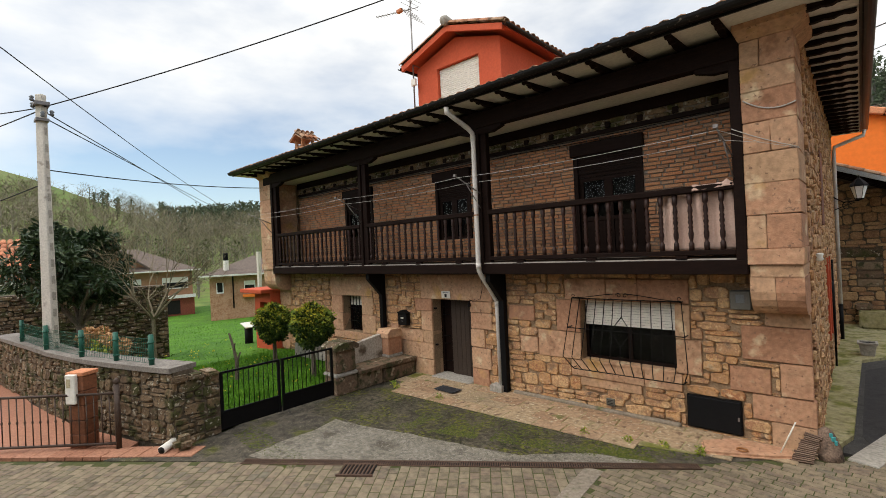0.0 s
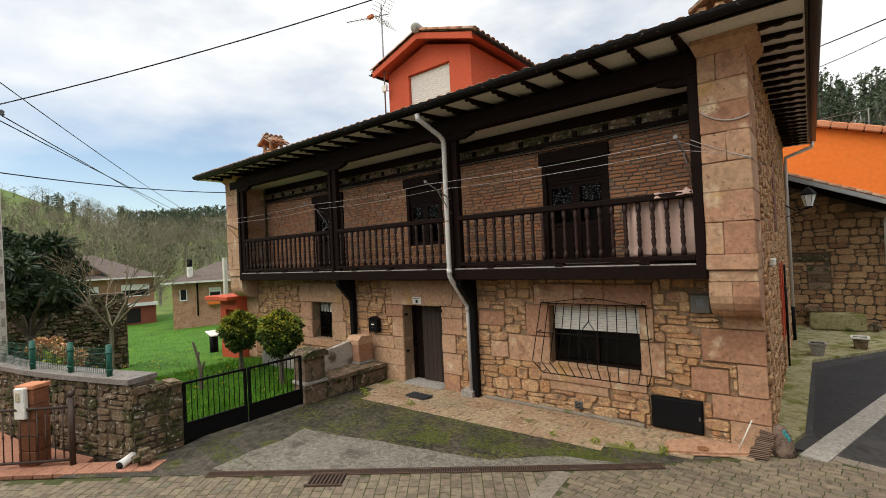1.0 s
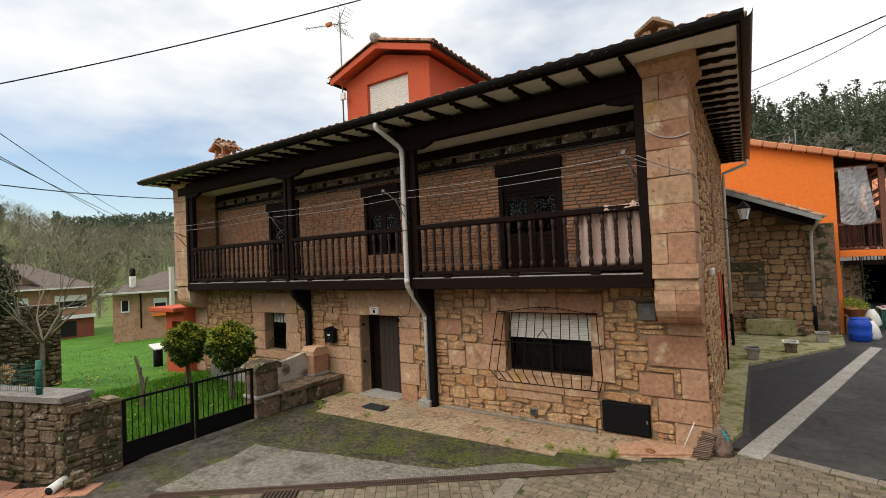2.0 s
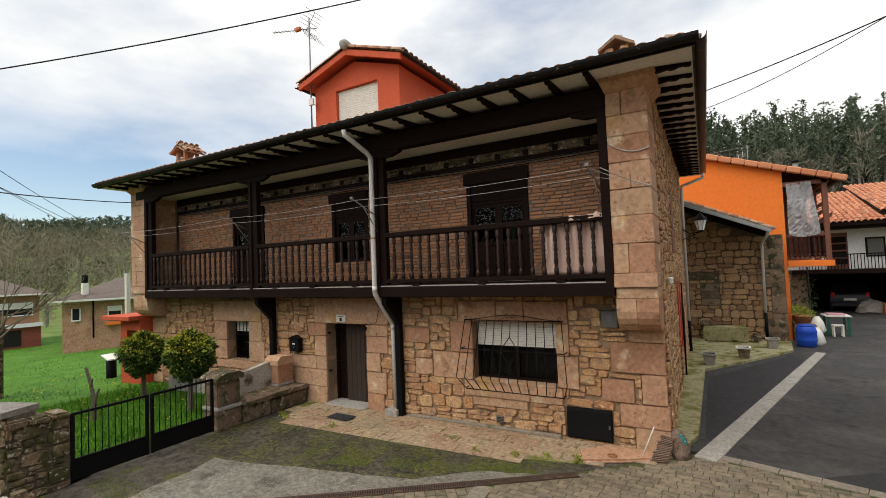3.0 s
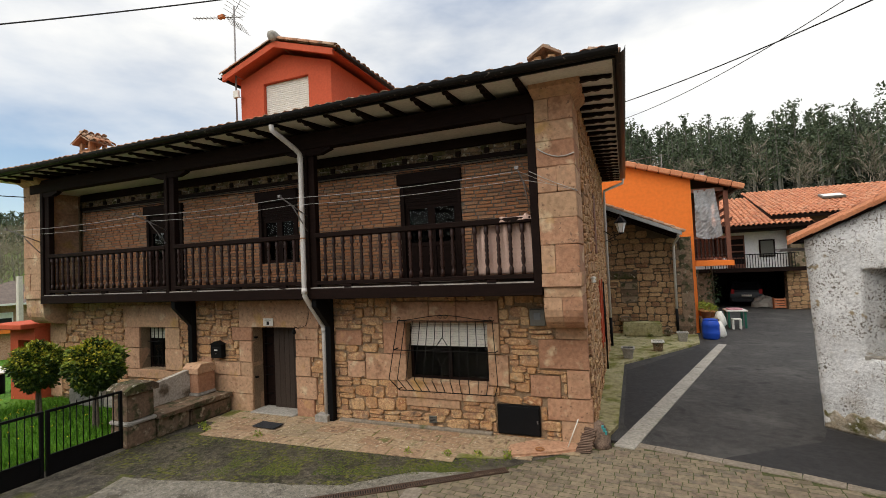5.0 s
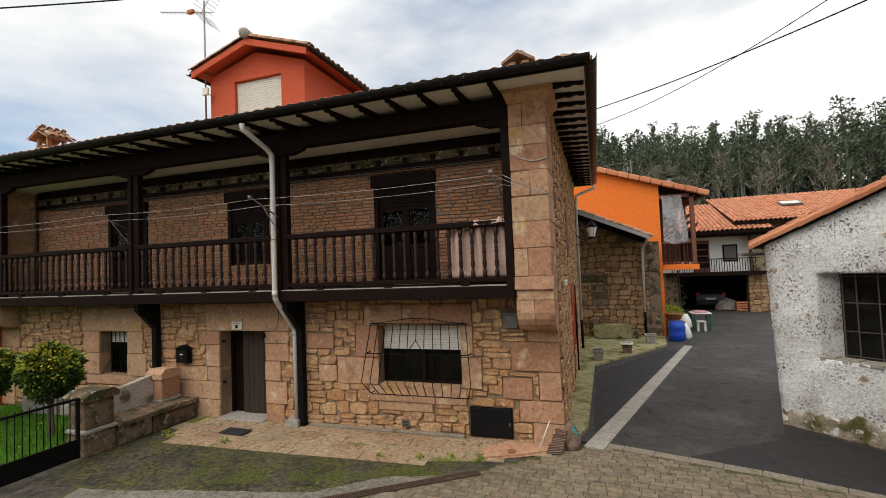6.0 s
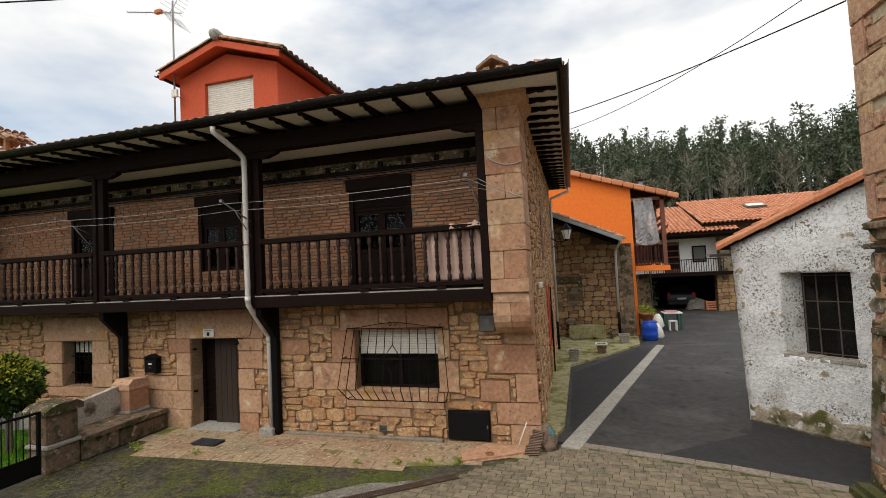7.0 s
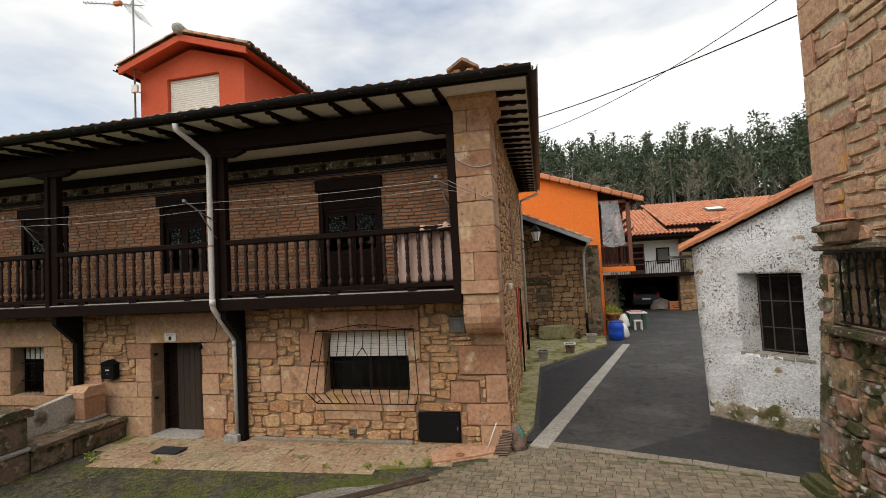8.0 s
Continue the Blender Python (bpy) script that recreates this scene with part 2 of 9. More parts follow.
M_TIPS = surf("yellow_leaf_tips", [(0.26, 0.27, 0.02), (0.42, 0.38, 0.03), (0.58, 0.46, 0.04)], 5, 0.6, 0, 40, pick="island")
M_STRIP = surf("pale_concrete", [(0.30, 0.275, 0.24), (0.40, 0.375, 0.33)], 2, 0.9, 0.4, 60)
M_BRICK = surf("thin_brick", [(0.21, 0.13, 0.085), (0.40, 0.17, 0.08), (0.42, 0.21, 0.105), (0.26, 0.175, 0.12)], 5, 0.9, 0.5, 60, pick="object")
M_BRICK_FAR = surf("thin_brick_far", [(0.21, 0.13, 0.085), (0.40, 0.17, 0.08), (0.42, 0.21, 0.105), (0.26, 0.175, 0.12)], 5, 0.9, 0.5, 60, pick="island")
M_MORTAR_GREY = surf("grey_mortar", [(0.15, 0.125, 0.10), (0.22, 0.185, 0.15)], 5, 0.95, 0.5, 70)
M_TILE_OLD = surf("clay_tile_old", [(0.30, 0.13, 0.07), (0.46, 0.22, 0.12), (0.42, 0.26, 0.16), (0.25, 0.17, 0.12)], 6, 0.85, 0.4, 50, pick="island", spots=[((0.10, 0.09, 0.07), 9, 0.55, 0.75)])
M_RUST = surf("rusty_steel", [(0.30, 0.12, 0.04), (0.40, 0.18, 0.07)], 10, 0.7, 0.3, 80)
M_PLANK = surf("weathered_plank", [(0.030, 0.020, 0.014), (0.055, 0.038, 0.028)], 5, 0.65, 0.5, 50, pick="object", stretch=(4, 4, 0.5))
M_STEEL = surf("galvanised_steel", [(0.16, 0.145, 0.14), (0.26, 0.24, 0.23)], 9, 0.5, 0.1, 60, metal=0.5, grime=0.08, mottle=0.35)
M_SLATE = surf("grey_plastic", [(0.12, 0.13, 0.14), (0.16, 0.17, 0.18)], 5, 0.4, 0.05, 40, grime=0.08, mottle=0.35)
M_GREYBOX = surf("pale_grey_plastic", [(0.10, 0.095, 0.08), (0.14, 0.135, 0.115)], 5, 0.5, 0.1, 50, grime=0.08, mottle=0.35)
M_BLACKPANEL = surf("black_panel", [(0.005, 0.0055, 0.0065), (0.009, 0.0095, 0.011)], 3, 0.45, 0.05, 40, spec=0.15, grime=0.08, mottle=0.35)
M_RUBBER = surf("black_rubber", [(0.018, 0.019, 0.022), (0.032, 0.033, 0.036)], 8, 0.75, 0.4, 120, grime=0.08, mottle=0.35)
M_LINE = surf("pale_cord", [(0.42, 0.40, 0.37), (0.52, 0.50, 0.47)], 10, 0.7, 0.1, 60, grime=0.08, mottle=0.35)
M_CLOTH = surf("beige_blanket", [(0.46, 0.30, 0.24), (0.56, 0.40, 0.33)], 4, 0.95, 0.5, 90, grime=0.08, mottle=0.35)
M_PLASTICRED = surf("orange_plastic", [(0.45, 0.12, 0.03), (0.52, 0.16, 0.05)], 5, 0.5, 0.05, 40, grime=0.08, mottle=0.35)
M_WOODRED = surf("brown_paint", [(0.14, 0.05, 0.03), (0.20, 0.08, 0.05)], 4, 0.6, 0.2, 60)
M_GLASS = bpy.data.materials.new("window_glass")
M_GLASS.use_nodes = True
_b = M_GLASS.node_tree.nodes["Principled BSDF"]
_b.inputs["Base Color"].default_value = (0.6, 0.63, 0.62, 1)
_b.inputs["Transmission Weight"].default_value = 1.0
_b.inputs["Roughness"].default_value = 0.03
_b.inputs["IOR"].default_value = 1.16
M_MOSSY = surf("mossy_concrete", [(0.24, 0.205, 0.10), (0.32, 0.28, 0.145), (0.38, 0.345, 0.215)], 1.2, 0.95, 0.6, 60, spots=[((0.15, 0.15, 0.03), 2.2, 0.48, 0.62), ((0.07, 0.075, 0.02), 5, 0.60, 0.70)])
M_DRAIN = surf("drain_concrete", [(0.30, 0.275, 0.23), (0.40, 0.37, 0.32)], 2, 0.9, 0.4, 60, spots=[((0.24, 0.22, 0.16), 6, 0.60, 0.74)])
M_ASPHALT_NEW = surf("new_asphalt", [(0.022, 0.021, 0.021), (0.038, 0.036, 0.035)], 1.0, 0.85, 0.7, 160, depth=0.006)
M_MORTAR_DARK = surf("dark_mortar", [(0.08, 0.062, 0.042), (0.16, 0.125, 0.088)], 4, 0.95, 0.6, 70)
M_OLDASHLAR = surf("brown_ashlar", [(0.13, 0.085, 0.055), (0.22, 0.145, 0.095), (0.21, 0.165, 0.11)], 1.8, 0.95, 0.6, 50, pick="object", spots=[((0.055, 0.055, 0.024), 4.5, 0.50, 0.62), ((0.34, 0.28, 0.20), 6, 0.60, 0.68)])
M_SHEDSTONE = surf("shed_stone", [(0.19, 0.095, 0.055), (0.32, 0.19, 0.10), (0.42, 0.27, 0.14), (0.26, 0.14, 0.075)], 2.5, 0.95, 0.6, 45, pick="object")
M_SHEDSTONE_FAR = surf("shed_stone_far", [(0.19, 0.095, 0.055), (0.32, 0.19, 0.10), (0.42, 0.27, 0.14), (0.26, 0.14, 0.075)], 2.5, 0.95, 0.6, 45, pick="island")
M_BIGSTONE = surf("big_stone", [(0.19, 0.10, 0.065), (0.28, 0.14, 0.09), (0.20, 0.185, 0.16), (0.36, 0.23, 0.11), (0.30, 0.155, 0.10), (0.24, 0.20, 0.15)], 1.6, 0.95, 0.8, 40, pick="object", depth=0.02, spots=[((0.06, 0.056, 0.022), 3.2, 0.44, 0.56), ((0.40, 0.38, 0.33), 8, 0.60, 0.68)])
M_BIGSTONE_FAR = surf("big_stone_far", [(0.19, 0.10, 0.065), (0.28, 0.14, 0.09), (0.20, 0.185, 0.16), (0.36, 0.23, 0.11), (0.30, 0.155, 0.10), (0.24, 0.20, 0.15)], 1.6, 0.95, 0.8, 40, pick="island", depth=0.02, spots=[((0.06, 0.056, 0.022), 3.2, 0.44, 0.56), ((0.40, 0.38, 0.33), 8, 0.60, 0.68)])
TALL_TONES = [(0.40, 0.20, 0.13), (0.52, 0.33, 0.19), (0.45, 0.25, 0.16), (0.58, 0.42, 0.25), (0.36, 0.17, 0.115), (0.52, 0.36, 0.23)]
M_TALLSTONE = surf("dressed_sandstone", TALL_TONES, 1.8, 0.95, 0.9, 42, pick="object", depth=0.02, spots=[((0.22, 0.12, 0.08), 4.5, 0.58, 0.72), ((0.56, 0.30, 0.08), 2.0, 0.62, 0.72)])
M_TALLSTONE_FAR = surf("dressed_sandstone_far", TALL_TONES, 1.8, 0.95, 0.9, 42, pick="island", depth=0.02, spots=[((0.22, 0.12, 0.08), 4.5, 0.58, 0.72), ((0.56, 0.30, 0.08), 2.0, 0.62, 0.72)])
M_MORTAR_PALE = surf("pale_pointing", [(0.40, 0.32, 0.21), (0.52, 0.43, 0.30)], 4, 0.95, 0.8, 60)
M_MOSSSTONE = surf("mossy_boulder", [(0.035, 0.042, 0.012), (0.065, 0.068, 0.018), (0.10, 0.085, 0.05)], 4, 0.95, 0.9, 40, depth=0.03)
M_ZINC = surf("zinc", [(0.26, 0.27, 0.26), (0.36, 0.37, 0.36)], 5, 0.5, 0.1, 50, metal=0.3)
M_OPAL = surf("opal_glass", [(0.70, 0.70, 0.68), (0.76, 0.76, 0.74)], 3, 0.3, 0.0, 30, grime=0.08, mottle=0.35)
M_TILE_NEW = surf("new_clay_tile", [(0.52, 0.19, 0.09), (0.62, 0.26, 0.13)], 4, 0.8, 0.3, 50, pick="object")
M_PLASTIC = surf("clear_plastic_sheet", [(0.36, 0.36, 0.37), (0.60, 0.60, 0.60)], 6, 0.2, 0.5, 30)
M_PLASTIC.node_tree.nodes["Principled BSDF"].inputs["Alpha"].default_value = 0.62
M_BLUE = surf("blue_plastic", [(0.01, 0.055, 0.38), (0.015, 0.075, 0.45)], 3, 0.4, 0.05, 40, grime=0.08, mottle=0.35)
M_GREENPAINT = surf("green_paint", [(0.015, 0.09, 0.06), (0.02, 0.12, 0.08)], 5, 0.45, 0.05, 40, grime=0.08, mottle=0.35)
M_PINK = surf("pink_cloth", [(0.55, 0.25, 0.28), (0.62, 0.33, 0.35)], 5, 0.9, 0.2, 60, grime=0.08, mottle=0.35)
M_PLASTER_WHITE = surf("white_render", [(0.70, 0.69, 0.67), (0.80, 0.79, 0.77)], 1.5, 0.9, 0.2, 40, grime=0.08, mottle=0.35)
M_CARPAINT = surf("black_car_paint", [(0.008, 0.008, 0.010), (0.012, 0.012, 0.014)], 2, 0.3, 0.0, 40, spec=0.25, grime=0.08, mottle=0.35)
M_REDLIGHT = surf("red_lamp_plastic", [(0.40, 0.02, 0.02), (0.50, 0.03, 0.03)], 5, 0.25, 0.0, 40, grime=0.08, mottle=0.35)
M_OLDWOOD = surf("grey_old_wood", [(0.08, 0.065, 0.05), (0.14, 0.115, 0.09)], 6, 0.9, 0.4, 60)
M_BARK = surf("bark", [(0.10, 0.075, 0.055), (0.19, 0.15, 0.115)], 6, 0.95, 0.6, 40)
M_LEAF_LIGHT = surf("light_leaf", [(0.10, 0.17, 0.02), (0.22, 0.28, 0.03), (0.40, 0.38, 0.04)], 5, 0.6, 0, 40, pick="island")
M_LEAF_DARK = surf("dark_leaf", [(0.012, 0.035, 0.012), (0.03, 0.065, 0.018), (0.05, 0.09, 0.03)], 3, 0.45, 0, 40, pick="island")
M_STAINED = surf("stained_white_plaster", [(0.40, 0.35, 0.29), (0.52, 0.47, 0.40)], 2.5, 0.95, 0.4, 40, spots=[((0.12, 0.09, 0.06), 2.4, 0.52, 0.66)])
M_COPING = surf("rough_coping", [(0.17, 0.15, 0.13), (0.28, 0.25, 0.22)], 3, 0.95, 0.9, 45, spots=[((0.09, 0.085, 0.06), 4, 0.55, 0.72)])
M_BROWNIRON = surf("brown_painted_iron", [(0.055, 0.035, 0.025), (0.085, 0.055, 0.04)], 8, 0.5, 0.2, 60)
M_REDTILE = surf("red_floor_tile", [(0.34, 0.15, 0.09), (0.43, 0.21, 0.13)], 3, 0.7, 0.2, 50, pick="object")
M_BROWNTILE = surf("brown_glazed_tile", [(0.14, 0.055, 0.03), (0.26, 0.10, 0.05)], 3, 0.5, 0.1, 50, pick="object")
M_SANDPAINT = surf("sand_paint", [(0.45, 0.38, 0.24), (0.5, 0.43, 0.28)], 5, 0.6, 0.1, 50)
M_POLE = surf("pole_concrete", [(0.55, 0.50, 0.43), (0.66, 0.61, 0.53)], 3, 0.9, 0.4, 50, grime=0.15, spots=[((0.34, 0.29, 0.24), 5, 0.62, 0.74)])
# darker concrete colour holds the shade of the climbing holes
M_POLEDARK = surf("pole_recess_shade", [(0.36, 0.32, 0.27), (0.42, 0.38, 0.32)], 3, 0.95, 0.2, 50)
M_WIRE = surf("black_cable", [(0.012, 0.012, 0.013), (0.02, 0.02, 0.02)], 5, 0.6, 0, 40, grime=0.08, mottle=0.35)
M_TOPIARY = surf("laurel_leaf", [(0.012, 0.032, 0.006), (0.035, 0.072, 0.009), (0.10, 0.14, 0.014)], 4, 0.5, 0, 40, pick="island")
M_LOQUAT = surf("loquat_leaf", [(0.016, 0.036, 0.014), (0.034, 0.062, 0.022), (0.065, 0.10, 0.036)], 3, 0.4, 0, 40, pick="island")
M_LEAFSTEM = surf("green_stem", [(0.10, 0.12, 0.03), (0.20, 0.20, 0.06)], 6, 0.8, 0, 40)
M_DRIED = surf("dried_flower", [(0.40, 0.20, 0.08), (0.66, 0.42, 0.22)], 6, 0.9, 0, 40, pick="island")
M_BARKPALE = surf("pale_bark", [(0.19, 0.155, 0.095), (0.31, 0.26, 0.17)], 6, 0.95, 0.4, 40)
M_GRASSBLADE = surf("grass_blade", [(0.032, 0.11, 0.004), (0.085, 0.225, 0.009), (0.16, 0.33, 0.02)], 0.8, 0.8, 0, 40, pick="island")
M_YELLOW = surf("dandelion", [(0.65, 0.48, 0.02), (0.75, 0.58, 0.04)], 5, 0.8, 0, 40)
M_ROOFBROWN = surf("brown_roof", [(0.11, 0.085, 0.07), (0.17, 0.13, 0.105)], 1.5, 0.95, 0.6, 6, stretch=(1, 1, 6), depth=0.08)
M_BRICKHOUSE = surf("brick_facade", [(0.33, 0.17, 0.10), (0.42, 0.23, 0.14)], 1.5, 0.95, 0.4, 12, stretch=(1, 1, 4))
M_STONEHOUSE = surf("stone_facade", [(0.34, 0.16, 0.09), (0.50, 0.27, 0.17), (0.56, 0.35, 0.24)], 2.5, 0.95, 0.6, 10)
M_REDBROWN = surf("red_brown_render", [(0.22, 0.06, 0.04), (0.28, 0.085, 0.055)], 1.5, 0.9, 0.2, 20)
M_TEAL = surf("teal_paint", [(0.05, 0.30, 0.30), (0.08, 0.38, 0.38)], 5, 0.6, 0, 40)
# leaf green paled and greyed, so distance haze sits in the colour
M_WOODLEAF = surf("hazy_evergreen_leaf", [(0.045, 0.065, 0.036), (0.080, 0.105, 0.058), (0.12, 0.145, 0.085)], 0.05, 0.8, 0, 2, pick="island")
M_TRUNK = surf("wood_trunk", [(0.06, 0.05, 0.04), (0.13, 0.11, 0.09)], 0.5, 0.95, 0, 4)
M_TRUNKPALE = surf("pale_trunk", [(0.13, 0.115, 0.095), (0.22, 0.20, 0.17)], 0.5, 0.95, 0, 4)
M_TRUNKGREY = surf("grey_trunk", [(0.09, 0.085, 0.07), (0.17, 0.16, 0.135)], 0.5, 0.95, 0, 4)
# the evergreen leaf tones darkened for the shade between the trunks
M_WOODDARK = surf("shaded_undergrowth_leaf", [(0.016, 0.024, 0.014), (0.03, 0.042, 0.024)], 0.05, 0.9, 0, 2, pick="island")
M_TWIGRED = surf("brown_twigs", [(0.09, 0.065, 0.045), (0.16, 0.115, 0.08), (0.13, 0.12, 0.06)], 0.04, 0.95, 0, 2, pick="island")
M_TWIGPALE = surf("pale_twigs", [(0.15, 0.125, 0.095), (0.24, 0.20, 0.155)], 0.04, 0.95, 0, 2, pick="island")
M_TWIG = surf("bare_twigs", [(0.15, 0.125, 0.09), (0.24, 0.20, 0.145), (0.21, 0.21, 0.10)], 0.04, 0.95, 0, 2, pick="island")
M_FLAG = surf("sandstone_flag", [(0.28, 0.17, 0.10), (0.35, 0.23, 0.14), (0.37, 0.27, 0.165), (0.25, 0.19, 0.12)], 1.6, 0.9, 0.7, 50, pick="object", spots=[((0.13, 0.125, 0.04), 3.2, 0.62, 0.72), ((0.16, 0.10, 0.06), 7, 0.58, 0.70), ((0.50, 0.42, 0.30), 18, 0.61, 0.68)], grime=0.3, mottle=0.5)
M_STRIPDARK = surf("worn_kerb", [(0.20, 0.165, 0.125), (0.28, 0.235, 0.18)], 2, 0.95, 0.5, 50, spots=[((0.09, 0.10, 0.03), 3, 0.60, 0.74)])
M_SCREED = surf("pale_screed", [(0.15, 0.133, 0.10), (0.215, 0.192, 0.152), (0.26, 0.236, 0.19)], 1.4, 0.95, 1.0, 110, depth=0.015, grime=0.4, mottle=0.9, spots=[((0.095, 0.083, 0.06), 1.6, 0.54, 0.68), ((0.36, 0.33, 0.28), 48, 0.60, 0.66), ((0.06, 0.052, 0.04), 70, 0.58, 0.64)])
M_MOSS = surf("moss_cushion", [(0.03, 0.045, 0.008), (0.07, 0.085, 0.012), (0.12, 0.12, 0.02)], 3, 0.95, 0, 60, pick="island")
M_RUSTDARK = surf("dark_rust", [(0.06, 0.035, 0.025), (0.12, 0.07, 0.045)], 8, 0.8, 0.3, 60)
M_JOINT = surf("mossy_joint_sand", [(0.035, 0.04, 0.014), (0.07, 0.078, 0.022), (0.075, 0.065, 0.04)], 2, 0.95, 0.5, 60)
M_MOSSGROUND = surf("moss_ground", [(0.035, 0.03, 0.018), (0.065, 0.055, 0.034), (0.12, 0.10, 0.07)], 1.3, 0.95, 1.0, 50, depth=0.03, grime=0.6, mottle=0.9, spots=[((0.115, 0.115, 0.014), 14, 0.48, 0.56, 1.6, 0.46, 0.56), ((0.022, 0.028, 0.008), 9, 0.54, 0.60, 1.1, 0.45, 0.58), ((0.17, 0.15, 0.11), 40, 0.61, 0.67)])
M_GUARD = surf("worn_guard_stone", [(0.11, 0.075, 0.055), (0.19, 0.13, 0.095), (0.27, 0.19, 0.14)], 5, 0.9, 0.7, 50, depth=0.02, spots=[((0.07, 0.05, 0.04), 8, 0.55, 0.68)])
M_SLATEBROWN = surf("brown_slate", [(0.14, 0.09, 0.065), (0.25, 0.165, 0.12)], 8, 0.85, 0.4, 60, pick="object")
M_BUSH = surf("olive_bush", [(0.06, 0.075, 0.03), (0.10, 0.115, 0.045), (0.14, 0.15, 0.06)], 0.05, 0.9, 0, 2, pick="island")

# ---- ground ----
def dip(x):
    """The gardens fall away gently to one side."""
    k = max(0.0, min(1.0, (-9.0 - x) / 34))
    return -1.35 * k * k * (3 - 2 * k) if x < -9 else 0.0


def land(x, y):
    """Height of the land: level round the houses, hills farther off."""
    dx, dy = x - 0.8, y + 8.5
    r = math.hypot(dx, dy)
    az = math.degrees(math.atan2(-dx, dy))
    k = max(0.0, min(1.0, (27 - az) / 27))
    k = k * k * (3 - 2 * k)
    tall_ = float(np.interp(az, (60, 64, 72, 80, 86, 100), (29, 29, 24, 46, 60, 60)))
    left = tall_ * max(0.0, min(1.0, (r - 75) / 260)) ** 1.2
    right = float(np.interp(az, (-40, -24, -12, -4, 3, 12), (15.5, 15.5, 17.5, 20.5, 25, 25))) * max(0.0, min(1.0, (r - 58) / 120)) ** 1.1
    back = max(0.0, min(1.0, (abs(az) - 100) / 30))
    h = (left * (1 - k) + right * k) * (1 - 0.7 * back)
    if r > 60:
        h += 2.5 * noise.noise((x * 0.012, y * 0.012, 0)) * min(1.0, (r - 60) / 60)
    return h - 0.03 - 0.30 * max(0.0, min(1.0, (58 - r) / 8)) + dip(x)


rs = [0, 4, 8, 12, 16, 20, 26, 32, 40, 50, 58, 66, 75, 85, 96, 108, 122, 138, 156, 178, 205, 240, 280, 330, 400, 600, 1000, 2000]
vs, fs, nseg = [], [], 120
for r in rs:
    for k in range(nseg):
        a = 2 * math.pi * k / nseg
        x, y = 0.8 - r * math.sin(a), -8.5 + r * math.cos(a)
        vs.append((x, y, land(x, y)))
for i in range(len(rs) - 1):
    for k in range(nseg):
        a, b = i * nseg + k, i * nseg + (k + 1) % nseg
        fs.append((a, b, b + nseg, a + nseg) if i else (a, b + nseg, a + nseg))
ground = raw("ground", vs, fs, M_HILL, smooth=True)
tagged(ground, "grassy valley floor rising into wooded hills", "ground", kind="structure")


def sheet(name, pts, z, material, label, category, thick=0.12):
    bm = bmesh.new()
    prism(bm, pts, "z", z - thick, z)
    return tagged(part(name, bm, material), label, category, kind="structure")


road = sheet("road", [(0.6, 0.3), (3.0, -0.35), (4.2, -0.85), (9, -3.0), (12, 2), (14, 20), (14, 34), (4, 34), (-1, 20), (-1, 10.0), (0.38, 9.3), (0.38, 0.3)], 0.0, M_ASPHALT, "dark asphalt lane with patches between the houses", "road")
court = sheet("court", [(-8.3, -5.1), (-8.25, -5.9), (-8.8, -6.3), (-8.75, -6.8), (-6.6, -5.25), (-4.9, -4.05), (-1.1, -1.25), (0.25, 0.05), (-9.3, 0.05), (-9.3, -2)], 0.0, M_CONCRETE, "weathered concrete forecourt with moss patches", "forecourt")
street = sheet("street", [(-30, -22.3), (-10.4, -8.05), (-6.6, -5.25), (-4.9, -4.05), (-1.1, -1.25), (0.25, 0.05), (0.6, 0.3), (3.0, -0.35), (4.2, -0.85), (14, -4), (14, -26), (-30, -40)], -0.004, M_JOINT, "street of worn brown paving setts", "street")
bm = bmesh.new()
cols = [-8.6 - 0.9 * k for k in range(46)]
rows_ = [-7.3 + 0.9 * k for k in range(56)]
grid = {}
for x in cols:
    for y in rows_:
        grid[x, y] = bm.verts.new((x, y, dip(x) - 0.001))
for xa, xb in zip(cols, cols[1:]):
    for ya, yb in zip(rows_, rows_[1:]):
        if (xa > -10.5 and ya < -6.0) or (xa > -15.2 and ya > -0.2) or (xa > -14.0 and ya < -6.9):
            continue
        bm.faces.new((grid[xa, ya], grid[xa, yb], grid[xb, yb], grid[xb, ya]))
lawn = tagged(part("lawn", bm, M_GRASS, smooth=True), "bright green lawn with tall tufts", "lawn", kind="structure")

# ---- masonry ----
def stone_mesh(name, seed, material, sides=11, square=8.0, inset=0.055, wobble=0.09, dome=0.22, skew=0.2):
    """A dressed face stone of unit width and height that stands out along its z."""
    r = random.Random(seed)
    outline = []
    for k in range(sides):
        a = 2 * math.pi * (k + 0.5 + r.uniform(-skew, skew)) / sides
        c, s = math.cos(a), math.sin(a)
        rad = (abs(c) ** square + abs(s) ** square) ** (-1 / square) * 0.5 * (1 + r.uniform(-wobble, wobble * 0.3))
        outline.append((c * rad, s * rad))
    vs = [(x, y, 0) for x, y in outline] + [(x, y, 0.62 + r.uniform(-.1, .1)) for x, y in outline]
    vs += [(x * (1 - 2 * inset), y * (1 - 2 * inset), 1 + r.uniform(-dome, dome)) for x, y in outline]
    fs = []
    for k in range(sides):
        j = (k + 1) % sides
        fs += [(k, j, sides + j, sides + k), (sides + k, sides + j, 2 * sides + j, 2 * sides + k)]
    fs.append(tuple(range(2 * sides, 3 * sides)))
    me = bpy.data.meshes.new(name)
    me.from_pydata(vs, [], fs)
    me.update()
    me.materials.append(material)
    return me, vs, fs


